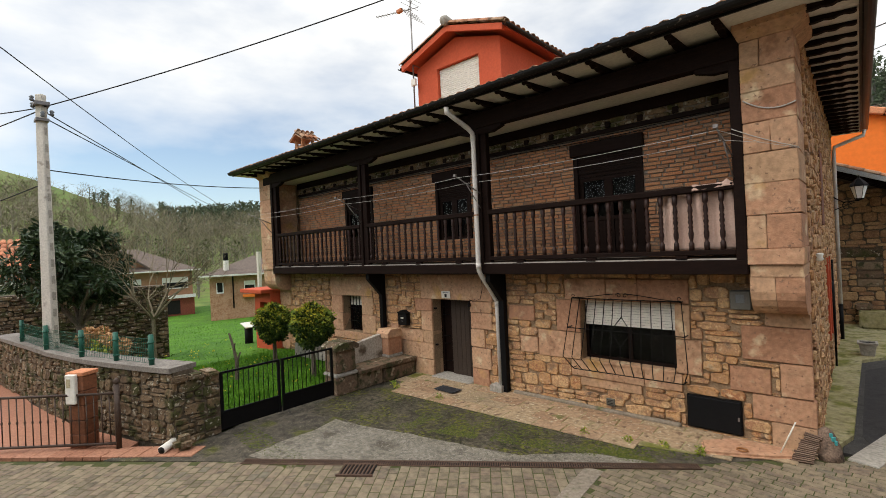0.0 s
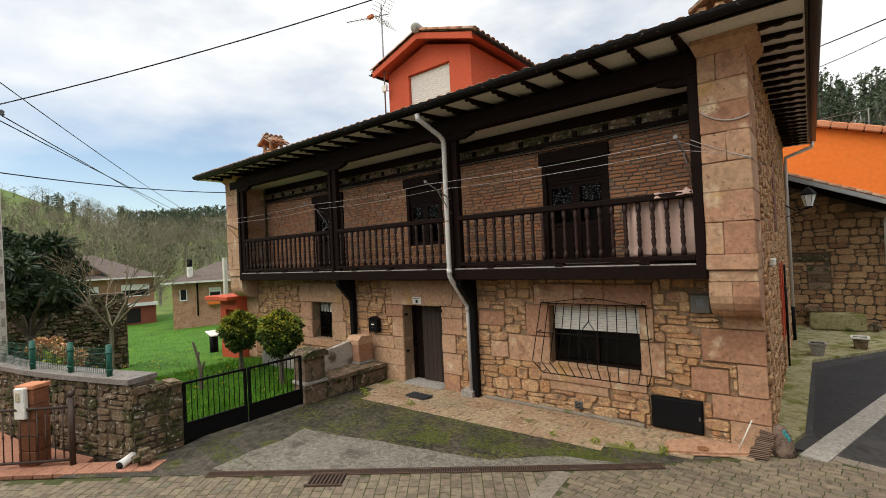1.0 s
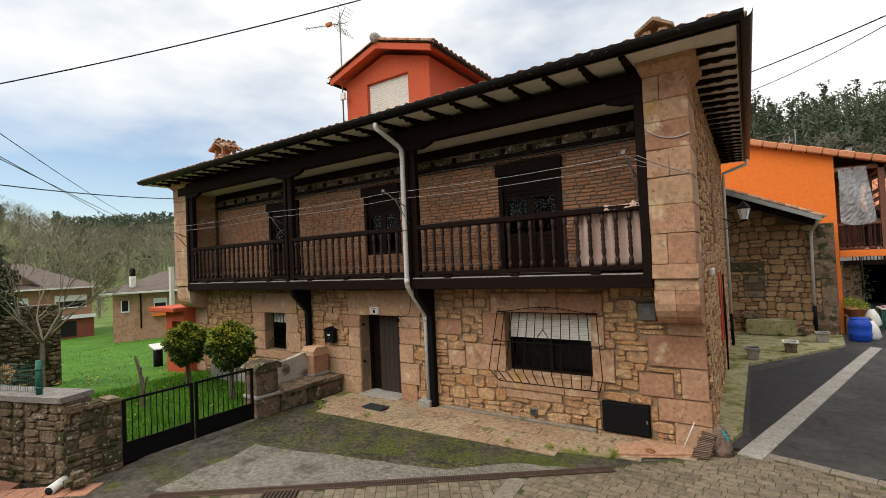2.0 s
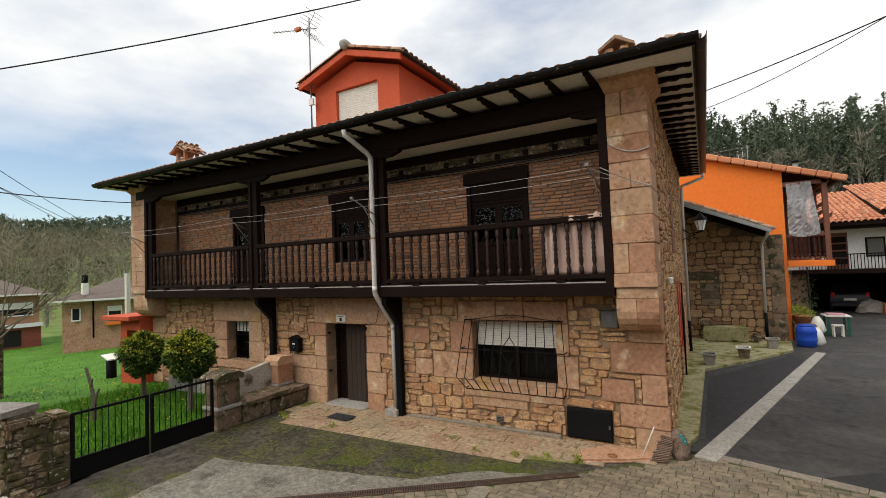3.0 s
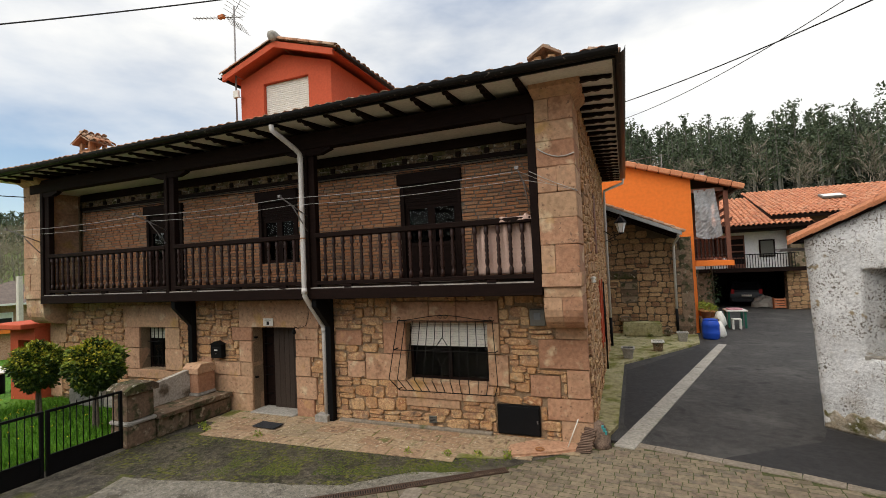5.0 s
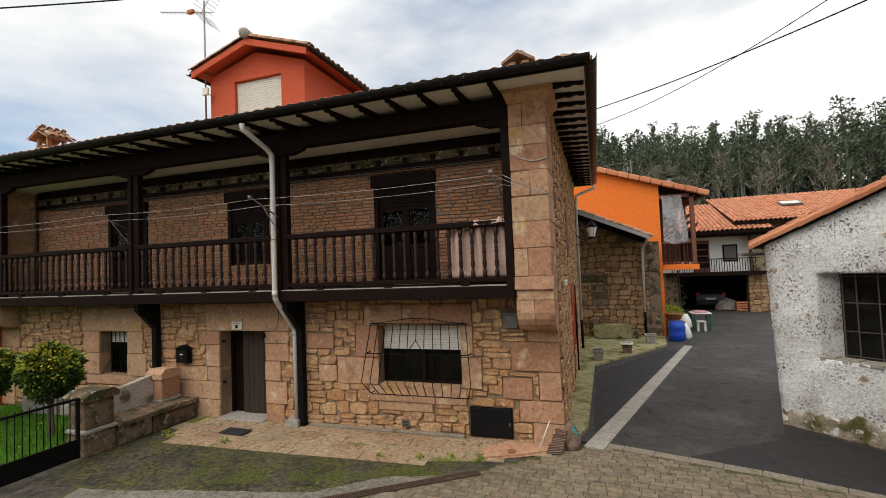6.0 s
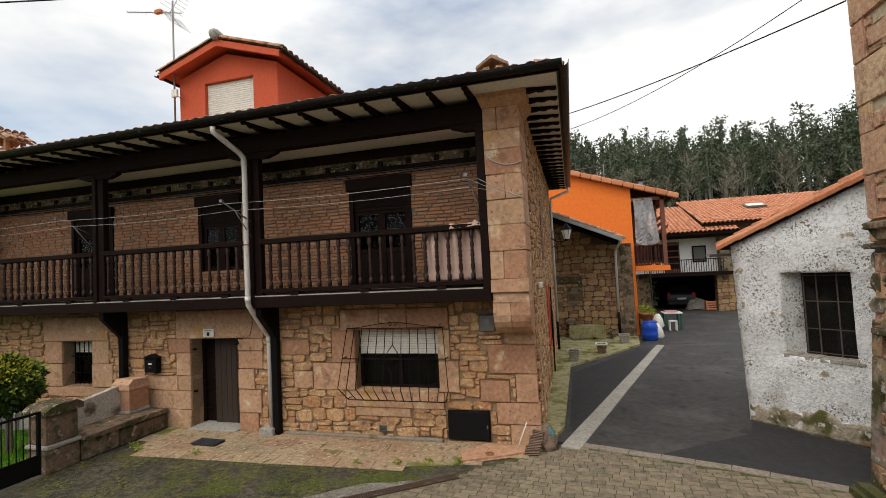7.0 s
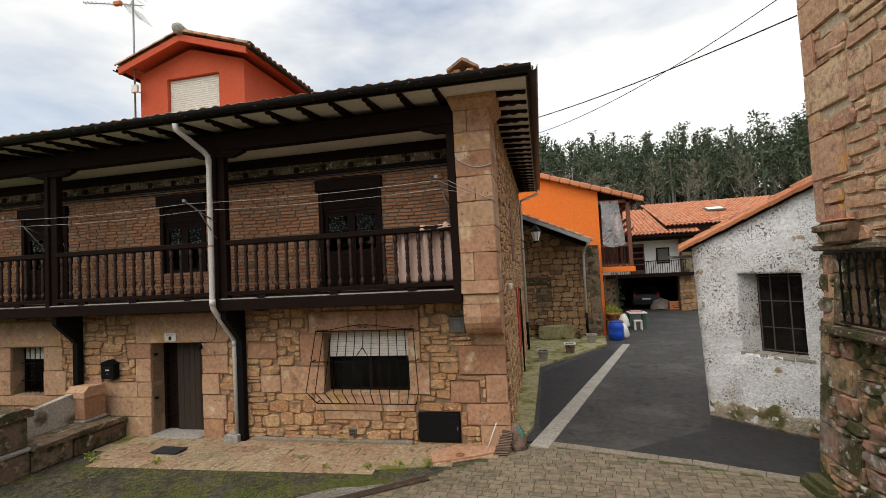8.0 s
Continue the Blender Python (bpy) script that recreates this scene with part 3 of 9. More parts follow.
def courses(u0, u1, v0, v1, holes, height, width, seed, gap=0.011, wave=0.03, split=0.18):
    """Rows of uneven stones over a wall, cut round the holes: (u, v, width, height)."""
    r = random.Random(seed)
    out, v = [], v0
    while v < v1 - 0.03:
        h = min(r.uniform(*height), v1 - v)
        if v1 - v - h < height[0] * 0.5:
            h = v1 - v
        u = u0 - r.uniform(0, width[0])
        while u < u1:
            w = r.uniform(*width)
            cells = [(u, u + w, v, v + h)]
            p = r.random()
            if p < split and h > height[0] * 1.15:
                k = v + h * r.uniform(0.4, 0.6)
                cells = [(u, u + w, v, k), (u, u + w, k, v + h)]
            for a, b, c, d in cells:
                lift = wave * math.sin(u * 2.1 + seed) + wave * 0.6 * math.sin(u * 5.3 + v * 3)
                a, b, c, d = max(a, u0), min(b, u1), max(c + lift, v0), min(d + lift, v1)
                for ha, hb, hc, hd in holes:
                    if a < hb and b > ha and c < hd and d > hc:
                        best = max([(a, min(b, ha), c, d), (max(a, hb), b, c, d), (a, b, c, min(d, hc)), (a, b, max(c, hd), d)],
                                   key=lambda q: max(0, q[1] - q[0]) * max(0, q[3] - q[2]))
                        a, b, c, d = best
                if b - a > 0.07 and d - c > 0.045:
                    out.append(((a + b) / 2, (c + d) / 2, b - a - gap, d - c - gap))
            u += w
        v += h
    return out


def masonry(parent, m, cells, variants, variants_far, near=None, depth=0.045, name="stone", stuff="rubble_stones", limit=290, tilt=2.0, seed=1):
    """Stones on the wall plane m (x along, y up, z out): those that near() takes are parts, the rest one mesh."""
    r = random.Random(seed)
    verts, faces, made = [], [], 0
    for u, v, w, h in cells:
        k = r.randrange(len(variants))
        q = m @ Matrix.Translation((u, v, 0)) @ Matrix.Rotation(radians(r.uniform(-tilt, tilt)), 4, "Z") @ Matrix.Diagonal((w, h, depth * r.uniform(0.75, 1.25), 1))
        if made < limit and near and near(u, v):
            shared(name, variants[k][0], parent, q)
            made += 1
        else:
            _, vs, fs = variants_far[k]
            n = len(verts)
            verts += [q @ Vector(p) for p in vs]
            faces += [tuple(i + n for i in f) for f in fs]
    if verts:
        tagged(raw(stuff, verts, faces, variants_far[0][0].materials[0], parent), kind="stuff")


RUB = [stone_mesh("stone", s, M_RUBBLE) for s in range(14)]
RUB_FAR = [stone_mesh("stone_far", s, M_RUBBLE_FAR) for s in range(14)]
OLD = [stone_mesh("old_stone", s, M_OLDSTONE, dome=0.25) for s in range(20, 32)]
OLD_FAR = [stone_mesh("old_stone_far", s, M_OLDSTONE_FAR, dome=0.25) for s in range(20, 32)]
BRK = [stone_mesh("brick", s, M_BRICK, 4, 40.0, 0.02, 0.03, 0.12, 0.012) for s in range(40, 48)]
BRK_FAR = [stone_mesh("brick_far", s, M_BRICK_FAR, 4, 40.0, 0.02, 0.03, 0.12, 0.012) for s in range(40, 48)]
OLDW = [stone_mesh('shed_stone', s, M_SHEDSTONE) for s in range(60, 70)]
OLDW_FAR = [stone_mesh('shed_stone_far', s, M_SHEDSTONE_FAR) for s in range(60, 70)]
BIG = [stone_mesh('big_stone', s, M_BIGSTONE, 11, 9.0, 0.05, 0.07, 0.3) for s in range(80, 94)]
BIG_FAR = [stone_mesh('big_stone_far', s, M_BIGSTONE_FAR, 11, 9.0, 0.05, 0.07, 0.3) for s in range(80, 94)]
FRONT = Matrix(((1, 0, 0, 0), (0, 0, -1, 0.03), (0, 1, 0, 0), (0, 0, 0, 1)))


def plane_at(x, y, yaw):
    """A wall plane through (x, y): u runs along the heading yaw (0: +x), v up, and stones stand out to its right."""
    c, s = math.cos(radians(yaw)), math.sin(radians(yaw))
    return Matrix(((c, 0, s, x), (s, 0, -c, y), (0, 1, 0, 0), (0, 0, 0, 1)))


def block(parent, x0, x1, y0, y1, z0, z1, material=None, bevel=0.009, name="stone_block"):
    """A dressed block with slightly worn, uneven corners."""
    bm = bmesh.new()
    g = 0.003
    for v in box(bm, x0 + g, x1 - g, y0, y1, z0 + g, z1 - g):
        v.co += Vector([rng.uniform(-0.006, 0.006) for _ in range(3)])
    bmesh.ops.bevel(bm, geom=list(bm.edges), offset=bevel, segments=2, affect="EDGES")
    return part(name, bm, material or M_ASHLAR, parent)


# ---- the stone house ----
X0, X1 = -15.35, 0.11
BY = -0.65          # front of the balcony and of the corner piers
GY = 0.30           # brick wall at the back of the gallery
Z_BEAM, Z_DECK, Z_RAIL, Z_PLATE = 2.68, 2.93, 4.05, 5.81
EAVE_Y, EAVE_Z, SLOPE = -1.40, 6.225, 0.30
FLAT = 0.08         # fall of the eaves boards
DOOR = (-7.56, -6.29, -0.2, 2.0)
WIN = (-3.49, -1.74, 0.93, 2.12)
LWIN = (-11.45, -10.49, 0.86, 1.95)
OPEN = [LWIN, DOOR, WIN]


def wall_with_holes(bm, x0, x1, z0, z1, y0, y1, holes):
    xs = sorted({x0, x1, *[h[0] for h in holes], *[h[1] for h in holes]})
    for a, b in zip(xs, xs[1:]):
        cut = sorted((h[2], h[3]) for h in holes if h[0] <= a and h[1] >= b)
        z = z0
        for lo, hi in cut:
            if lo > z:
                box(bm, a, b, y0, y1, z, lo)
            z = hi
        if z < z1:
            box(bm, a, b, y0, y1, z, z1)


wall_front = tagged(new("wall_front"), "ground-floor wall of golden rubble and pink sandstone", "wall", kind="structure")
bm = bmesh.new()
wall_with_holes(bm, X0 + 0.03, X1 - 0.03, -0.2, 2.9, 0.03, 0.55, OPEN)
part("wall_core", bm, M_MORTAR, wall_front)

BLOCKS = [
    # door
    (-7.95, -5.63, 2.0, 2.62), (-8.18, -7.56, 1.68, 1.99), (-7.95, -7.56, 1.17, 1.67), (-7.92, -7.56, 0.84, 1.16), (-8.78, -7.93, 0.84, 1.16),
    (-8.80, -7.56, 0.42, 0.83), (-8.25, -7.56, -0.1, 0.41), (-6.29, -5.64, 1.73, 1.99), (-6.29, -5.66, 1.34, 1.72), (-6.29, -5.88, 0.90, 1.33),
    (-6.29, -5.72, 0.41, 0.89), (-6.29, -5.80, -0.1, 0.40),
    # barred window
    (-3.80, -2.95, 2.13, 2.55), (-2.94, -2.36, 2.13, 2.55), (-2.35, -1.50, 2.13, 2.55), (-4.00, -3.49, 1.48, 2.12), (-4.45, -3.49, 0.93, 1.47),
    (-1.74, -1.50, 1.53, 2.12), (-1.74, -1.34, 0.93, 1.52), (-3.72, -2.30, 0.61, 0.92), (-2.29, -1.66, 0.61, 0.92), (-3.52, -2.35, 0.44, 0.60),
    # corner
    (-0.76, X1, 1.30, 1.83), (-0.45, X1, 1.84, 2.06), (-0.28, X1, 0.78, 1.29), (-0.66, X1 + 0.02, 0.38, 0.77), (-0.42, X1 + 0.02, -0.05, 0.37), (-0.95, -0.40, 0.78, 1.17),
    # small window
    (-12.10, -9.98, 1.97, 2.55), (-12.02, -11.45, 1.42, 1.96), (-12.12, -11.45, 0.86, 1.41), (-10.49, -9.95, 1.42, 1.96), (-10.49, -9.85, 0.86, 1.41), (-11.95, -9.95, 0.62, 0.85),
    # far corner
    (X0, -14.6, 1.5, 2.05), (X0, -14.9, 1.0, 1.49), (X0, -14.5, 0.5, 0.99), (X0, -14.8, -0.1, 0.49),
    # single large stones
    (-5.18, -4.52, 1.64, 1.95), (-4.90, -4.46, 0.95, 1.30), (-9.20, -8.85, 0.9, 1.25),
]
for a, b, c, d in BLOCKS:
    block(wall_front, a, b, -0.012 - rng.uniform(0, 0.012), 0.35 if (b in (-7.56, -3.49, -11.45) or a in (-6.29, -1.74, -10.49) or c in (2.0, 2.13, 1.97) or d == 0.92) else 0.12, c, d)
holes = BLOCKS + OPEN + [(-1.62, -0.79, 0.04, 0.61), (-0.9, -0.58, 2.08, 2.42)]
cells = courses(X0, X1 - 0.02, -0.05, 2.68, holes, (0.11, 0.29), (0.15, 0.58), 3, split=0.34, wave=0.045)
masonry(wall_front, FRONT, cells, RUB, RUB_FAR, lambda u, v: u > -9.0, seed=5)

wall_side = tagged(new("wall_side"), "side wall of small rubble stones", "wall", kind="structure")
bm = bmesh.new()
box(bm, X1 - 0.55, X1 - 0.03, 0.55, 9.6, -0.2, 6.4)
part("wall_core", bm, M_MORTAR, wall_side)
SIDE = plane_at(X1 - 0.03, 0.0, 90)
side_blocks = [(0, 0.5, 1.30, 1.83), (0, 0.75, 0.78, 1.29), (0, 0.5, 0.38, 0.77), (0, 0.7, 1.84, 2.06)]
cells = courses(0.32, 9.6, -0.05, 6.3, [(4.1, 5.1, 0.0, 2.1), (3.3, 4.1, 3.4, 4.9)], (0.14, 0.26), (0.18, 0.45), 11)
masonry(wall_side, SIDE, cells, RUB, RUB_FAR, None, seed=6, depth=0.05)
wall_left = tagged(new("wall_left"), "far end wall of the house", "wall", kind="structure")
bm = bmesh.new()
box(bm, X0 + 0.03, X0 + 0.5, 0.55, 9.6, -0.2, 6.4)
part("wall_core", bm, M_MORTAR, wall_left)
wall_back = tagged(new("wall_back"), "plain back wall of the house", "wall", kind="structure")
bm = bmesh.new()
box(bm, X0 + 0.5, X1 - 0.55, 9.1, 9.6, -0.2, 6.4)
part("wall_core", bm, M_MORTAR, wall_back)

# gallery wall of thin bricks
GHOLES = [(-11.5, -10.12, 2.96, 5.25), (-7.52, -6.35, 3.5, 5.25), (-3.62, -2.25, 2.96, 5.25)]
wall_gallery = tagged(new("wall_gallery"), "thin-brick wall at the back of the gallery", "wall", kind="structure")
bm = bmesh.new()
wall_with_holes(bm, -14.3, -0.45, Z_DECK, 6.5, GY + 0.012, GY + 0.25, GHOLES)
part("wall_core", bm, M_MORTAR_GREY, wall_gallery)
GPLANE = Matrix(((1, 0, 0, 0), (0, 0, -1, GY + 0.012), (0, 1, 0, 0), (0, 0, 0, 1)))
cells = courses(-14.3, -0.45, Z_DECK, 5.37, GHOLES, (0.068, 0.078), (0.20, 0.36), 21, gap=0.018, wave=0.010, split=0)
masonry(wall_gallery, GPLANE, cells, BRK, BRK_FAR, lambda u, v: u > -5.0 and v > 3.9, depth=0.022, name="brick", stuff="bricks", tilt=0.7, seed=9)
cells = courses(-14.3, -0.45, 5.45, 5.65, [], (0.068, 0.09), (0.2, 0.4), 22, wave=0.008, split=0)
masonry(wall_gallery, GPLANE, cells, OLD, OLD_FAR, None, seed=10, depth=0.025)
bm = bmesh.new()
box(bm, -14.3, -0.45, GY - 0.06, GY + 0.01, 5.64, 5.84, 0.01)
part("wall_beam", bm, M_WOOD, wall_gallery, "dark timber beam on the brick wall")
bm = bmesh.new()
box(bm, -14.3, -0.45, GY - 0.04, GY + 0.01, 5.375, 5.45)
part("ledger", bm, M_WOOD, wall_gallery)
for k in range(22):
    bm = bmesh.new()
    x = -13.9 + k * 0.61
    box(bm, x, x + 0.10, GY - 0.05, GY + 0.02, 5.47, 5.58, 0.006)
    part("joist_end", bm, M_WOOD, wall_gallery)


# corner piers with corbels
def pier(x0, x1, label, yback):
    t = thing("stone_pier", label, "pier", "corner piers", "structure")
    levels = [2.82, 3.05, 3.53, 3.98, 4.42, 4.86, 5.30, 5.64, 6.04]
    for i, (a, b) in enumerate(zip(levels, levels[1:])):
        e = 0.012 if i == 0 else 0
        if i in (0, 2, 3, 5, 6):
            block(t, x0 - e, x1 + e, BY - e, yback, a, b)
        else:
            k = x0 + (x1 - x0) * (0.38 if i % 2 else 0.52)
            block(t, x0, k, BY, yback, a, b)
            block(t, k, x1, BY, yback, a, b)
    for a, b in ((x0, x0 + (x1 - x0) * 0.48), (x0 + (x1 - x0) * 0.48, x1)):
        bm = bmesh.new()
        prof = [(0.25, 2.07), (-0.16, 2.07)] + [(-0.16 - 0.44 * math.sin(q), 2.45 - 0.38 * math.cos(q)) for q in (0.3, 0.6, 0.9, 1.2, 1.5)]
        prof += [(-0.60, 2.64), (0.25, 2.64)]
        prism(bm, prof, "x", a + 0.003, b - 0.003)
        part("corbel", bm, M_ASHLAR, t, "rounded sandstone corbel")
    block(t, x0 + 0.005, x1 - 0.005, BY + 0.04, yback, 2.64, 2.82)
    bm = bmesh.new()
    lo = [(x0, BY), (x1, BY), (x1, yback), (x0, yback)]
    hi = [(x0 - 0.05, BY - 0.16), (x1 + 0.16, BY - 0.16), (x1 + 0.16, yback), (x0 - 0.05, yback)]
    v0 = [bm.verts.new((x, y, 6.04)) for x, y in lo]
    v1 = [bm.verts.new((x, y, 6.17)) for x, y in hi]
    v2 = [bm.verts.new((x, y, 6.262)) for x, y in hi]
    for p, q in ((v0, v1), (v1, v2)):
        for k in range(4):
            bm.faces.new((p[k], p[(k + 1) % 4], q[(k + 1) % 4], q[k]))
    bm.faces.new(v0[::-1])
    bm.faces.new(v2)
    part("capital", bm, M_ASHLAR, t, "flared sandstone capital")
    return t


pier(-0.53, X1, "pink sandstone corner pier on a rounded corbel", 0.34)
pier(X0, -14.56, "narrow sandstone end pier on a corbel", 0.34)

# balcony
balcony = thing("balcony", "dark-stained timber balcony with turned balusters along the facade", "balcony")
POSTS = [(-14.55, -14.22), (-9.56, -9.28), (-5.40, -5.16), (-0.67, -0.53)]
bm = bmesh.new()
box(bm, -14.56, -0.53, BY - 0.02, BY + 0.14, Z_BEAM, Z_DECK - 0.03, 0.012)
part("edge_beam", bm, M_WOOD, balcony)
for k in range(6):
    bm = bmesh.new()
    y = BY + 0.15 + k * 0.135
    box(bm, -14.5, -0.55, y, y + 0.13, Z_DECK - 0.05, Z_DECK - 0.01)
    part("deck_board", bm, M_WOOD, balcony)
bm = bmesh.new()
box(bm, -14.5, -0.60, BY + 0.0, BY + 0.12, Z_DECK - 0.028, Z_DECK - 0.006)
part("deck_edge", bm, M_STRIP, balcony, "pale worn deck edge")
for k in range(20):
    bm = bmesh.new()
    x = -14.2 + k * 0.71
    box(bm, x, x + 0.10, BY + 0.14, 0.03, Z_BEAM + 0.02, Z_DECK - 0.052)
    part("joist", bm, M_WOOD, balcony)
for a, b in POSTS:
    bm = bmesh.new()
    if b - a > 0.2:
        c = (a + b) / 2
        box(bm, a, c - 0.035, BY - 0.015, BY + 0.13, Z_DECK - 0.04, Z_PLATE, 0.01)
        box(bm, c - 0.03, b, BY + 0.03, BY + 0.17, Z_DECK - 0.04, Z_PLATE, 0.01)
    else:
        box(bm, a, b, BY - 0.015, BY + 0.13, Z_DECK - 0.04, Z_PLATE, 0.01)
    part("post", bm, M_WOOD, balcony)
    bm = bmesh.new()
    lo, hi = (a - 0.45 if a > -14 else a), (b + 0.45 if b < -1 else b)
    prism(bm, [(lo, Z_PLATE), (lo, Z_PLATE - 0.04), (lo + 0.25 * (lo != a), Z_PLATE - 0.12), (hi - 0.25 * (hi != b), Z_PLATE - 0.12), (hi, Z_PLATE - 0.04), (hi, Z_PLATE)], "y", BY - 0.005, BY + 0.12)
    part("bracket", bm, M_WOOD, balcony)
bm = bmesh.new()
box(bm, -15.0, -0.53, BY - 0.03, BY + 0.17, Z_PLATE, 6.165, 0.015)
part("plate_beam", bm, M_WOOD, balcony)
bal = bmesh.new()
prof = [(0.040, 0), (0.040, 0.12), (0.030, 0.13), (0.022, 0.16), (0.036, 0.21), (0.040, 0.27), (0.027, 0.33), (0.036, 0.37), (0.024, 0.40), (0.040, 0.45), (0.027, 0.49),
        (0.036, 0.53), (0.024, 0.56), (0.038, 0.62), (0.030, 0.68), (0.022, 0.72), (0.038, 0.75), (0.040, 0.77), (0.040, 0.895)]
lathe(bal, prof, 8)
bal_me = bpy.data.meshes.new("baluster")
for f in bal.faces:
    f.smooth = True
bal.to_mesh(bal_me)
bal.free()
bal_me.materials.append(M_BALUSTER)
for (a, b), (c, d) in zip(POSTS, POSTS[1:]):
    bm = bmesh.new()
    box(bm, b, c, BY - 0.02, BY + 0.10, 3.945, Z_RAIL, 0.015)
    part("handrail", bm, M_WOOD, balcony)
    bm = bmesh.new()
    box(bm, b, c, BY + 0.0, BY + 0.09, 2.975, 3.055, 0.01)
    part("bottom_rail", bm, M_WOOD, balcony)
    n = {-14.22: 20, -9.28: 17}.get(b, 21)
    for k in range(n):
        x = c - (0.17 if n == 21 else (c - b) / n / 2) - k * (0.2165 if n == 21 else (c - b) / n)
        if x < b + 0.03:
            continue
        shared("baluster", bal_me, balcony, Matrix.Translation((x, BY + 0.045, 3.05)) @ Matrix.Rotation(0.39, 4, "Z"))
    for k in range(3):
        bm = bmesh.new()
        x = b + (c - b) * (k + 0.5) / 3
        box(bm, x - 0.09, x + 0.09, BY + 0.0, BY + 0.08, Z_DECK - 0.03, 2.974, 0.006)
        part("rail_block", bm, M_WOOD, balcony)

ceiling = tagged(new("ceiling"), "pale plaster ceiling of the gallery", "ceiling", kind="structure")
bm = bmesh.new()
box(bm, -14.6, -0.5, BY + 0.17, GY + 0.25, 5.85, 5.88)
part("gallery_ceiling", bm, M_PLASTER, ceiling)

# iron props below the balcony
for x, foot in ((-9.40, 0.75), (-5.27, 0.0)):
    prop = thing("balcony_prop", "black steel prop with a bracket under the balcony", "prop", "balcony props")
    bm = bmesh.new()
    box(bm, x - 0.08, x + 0.06, -0.16, -0.02, foot, Z_BEAM, 0.008)
    part("upright", bm, M_IRON, prop)
    bm = bmesh.new()
    prism(bm, [(-0.16, 2.05), (-0.60, 2.52), (-0.60, 2.67), (-0.14, 2.67), (-0.02, 2.2)], "x", x - 0.07, x + 0.05)
    part("bracket", bm, M_IRON, prop)

# roof: soffit, rafters, deck, gutters, tiles
RX0, RX1, RY0, RY1 = -15.80, 0.80, EAVE_Y, 10.2
roof = thing("roof", "hipped roof of weathered curved clay tiles with deep eaves", "roof", kind="structure")
half = (RY1 - RY0) / 2


def hip(bm, z, grow, fall):
    a, b, c, d = RX0 - grow, RX1 + grow, RY0 - grow, RY1 + grow
    k = (d - c) / 2
    e = [bm.verts.new(p) for p in ((a, c, z), (b, c, z), (b, d, z), (a, d, z), (a + k, (c + d) / 2, z + k * fall), (b - k, (c + d) / 2, z + k * fall))]
    for q in ((0, 1, 5, 4), (1, 2, 5), (2, 3, 4, 5), (3, 0, 4)):
        bm.faces.new([e[i] for i in q])


bm = bmesh.new()
hip(bm, EAVE_Z, 0.0, FLAT)
bmesh.ops.recalc_face_normals(bm, faces=bm.faces)
bmesh.ops.solidify(bm, geom=list(bm.faces), thickness=0.02)
part("soffit", bm, M_PLASTER, roof, "off-white boards between the rafters")
bm = bmesh.new()
hip(bm, EAVE_Z + 0.045, 0.0, SLOPE)
part("roof_deck", bm, M_TILE_OLD, roof)


def rafter_mesh(length, deep=0.115):
    """A rafter end with a scalloped underside."""
    bm = bmesh.new()
    s = FLAT
    prof = [(0.04, -0.40), (0.07, -0.62), (0.12, -0.60), (0.17, -0.46), (0.22, -0.55), (0.27, -0.84), (0.33, -0.86), (0.38, -0.72), (0.43, -0.86), (0.48, -1.0), (length, -1.0)]
    prof = [(u, v * deep) for u, v in prof] + [(length, -0.004), (0.04, -0.004)]
    prism(bm, [(u, v + u * s) for u, v in prof], "x", -0.045, 0.045)
    me = bpy.data.meshes.new("rafter")
    bm.to_mesh(me)
    bm.free()
    me.materials.append(M_WOOD)
    return me


raf = rafter_mesh(1.0)
for k in range(28):
    x = -0.02 - 0.55 - k * 0.605 + 0.5
    if RX0 + 0.3 < x < -0.4:
        shared("rafter", raf, roof, Matrix.Translation((x, EAVE_Y, EAVE_Z - 0.002)))
raf2 = rafter_mesh(0.72, 0.085)
for k in range(22):
    shared("rafter", raf2, roof, Matrix.Translation((RX1, -0.75 + k * 0.50, EAVE_Z - 0.022)) @ Matrix.Rotation(radians(90), 4, "Z"))
TILE_V, TILE_F = [], []
for i, (y, r) in enumerate(((0, 0.115), (0.46, 0.095))):
    for rr in (r, r - 0.016):
        for k in range(7):
            a = math.pi * k / 6
            TILE_V.append((rr * math.cos(a), y, rr * 0.85 * math.sin(a)))
for k in range(6):
    TILE_F += [(k, k + 1, 14 + k + 1, 14 + k), (7 + k + 1, 7 + k, 21 + k, 21 + k + 1), (k + 1, k, 7 + k, 7 + k + 1), (14 + k, 15 + k, 22 + k, 21 + k)]


def tile_mesh(name, material):
    me = bpy.data.meshes.new(name)
    me.from_pydata(TILE_V, [], TILE_F)
    me.polygons.foreach_set("use_smooth", [True] * len(me.polygons))
    me.update()
    me.materials.append(material)
    return me


tile_me = tile_mesh("tile", M_TILE)


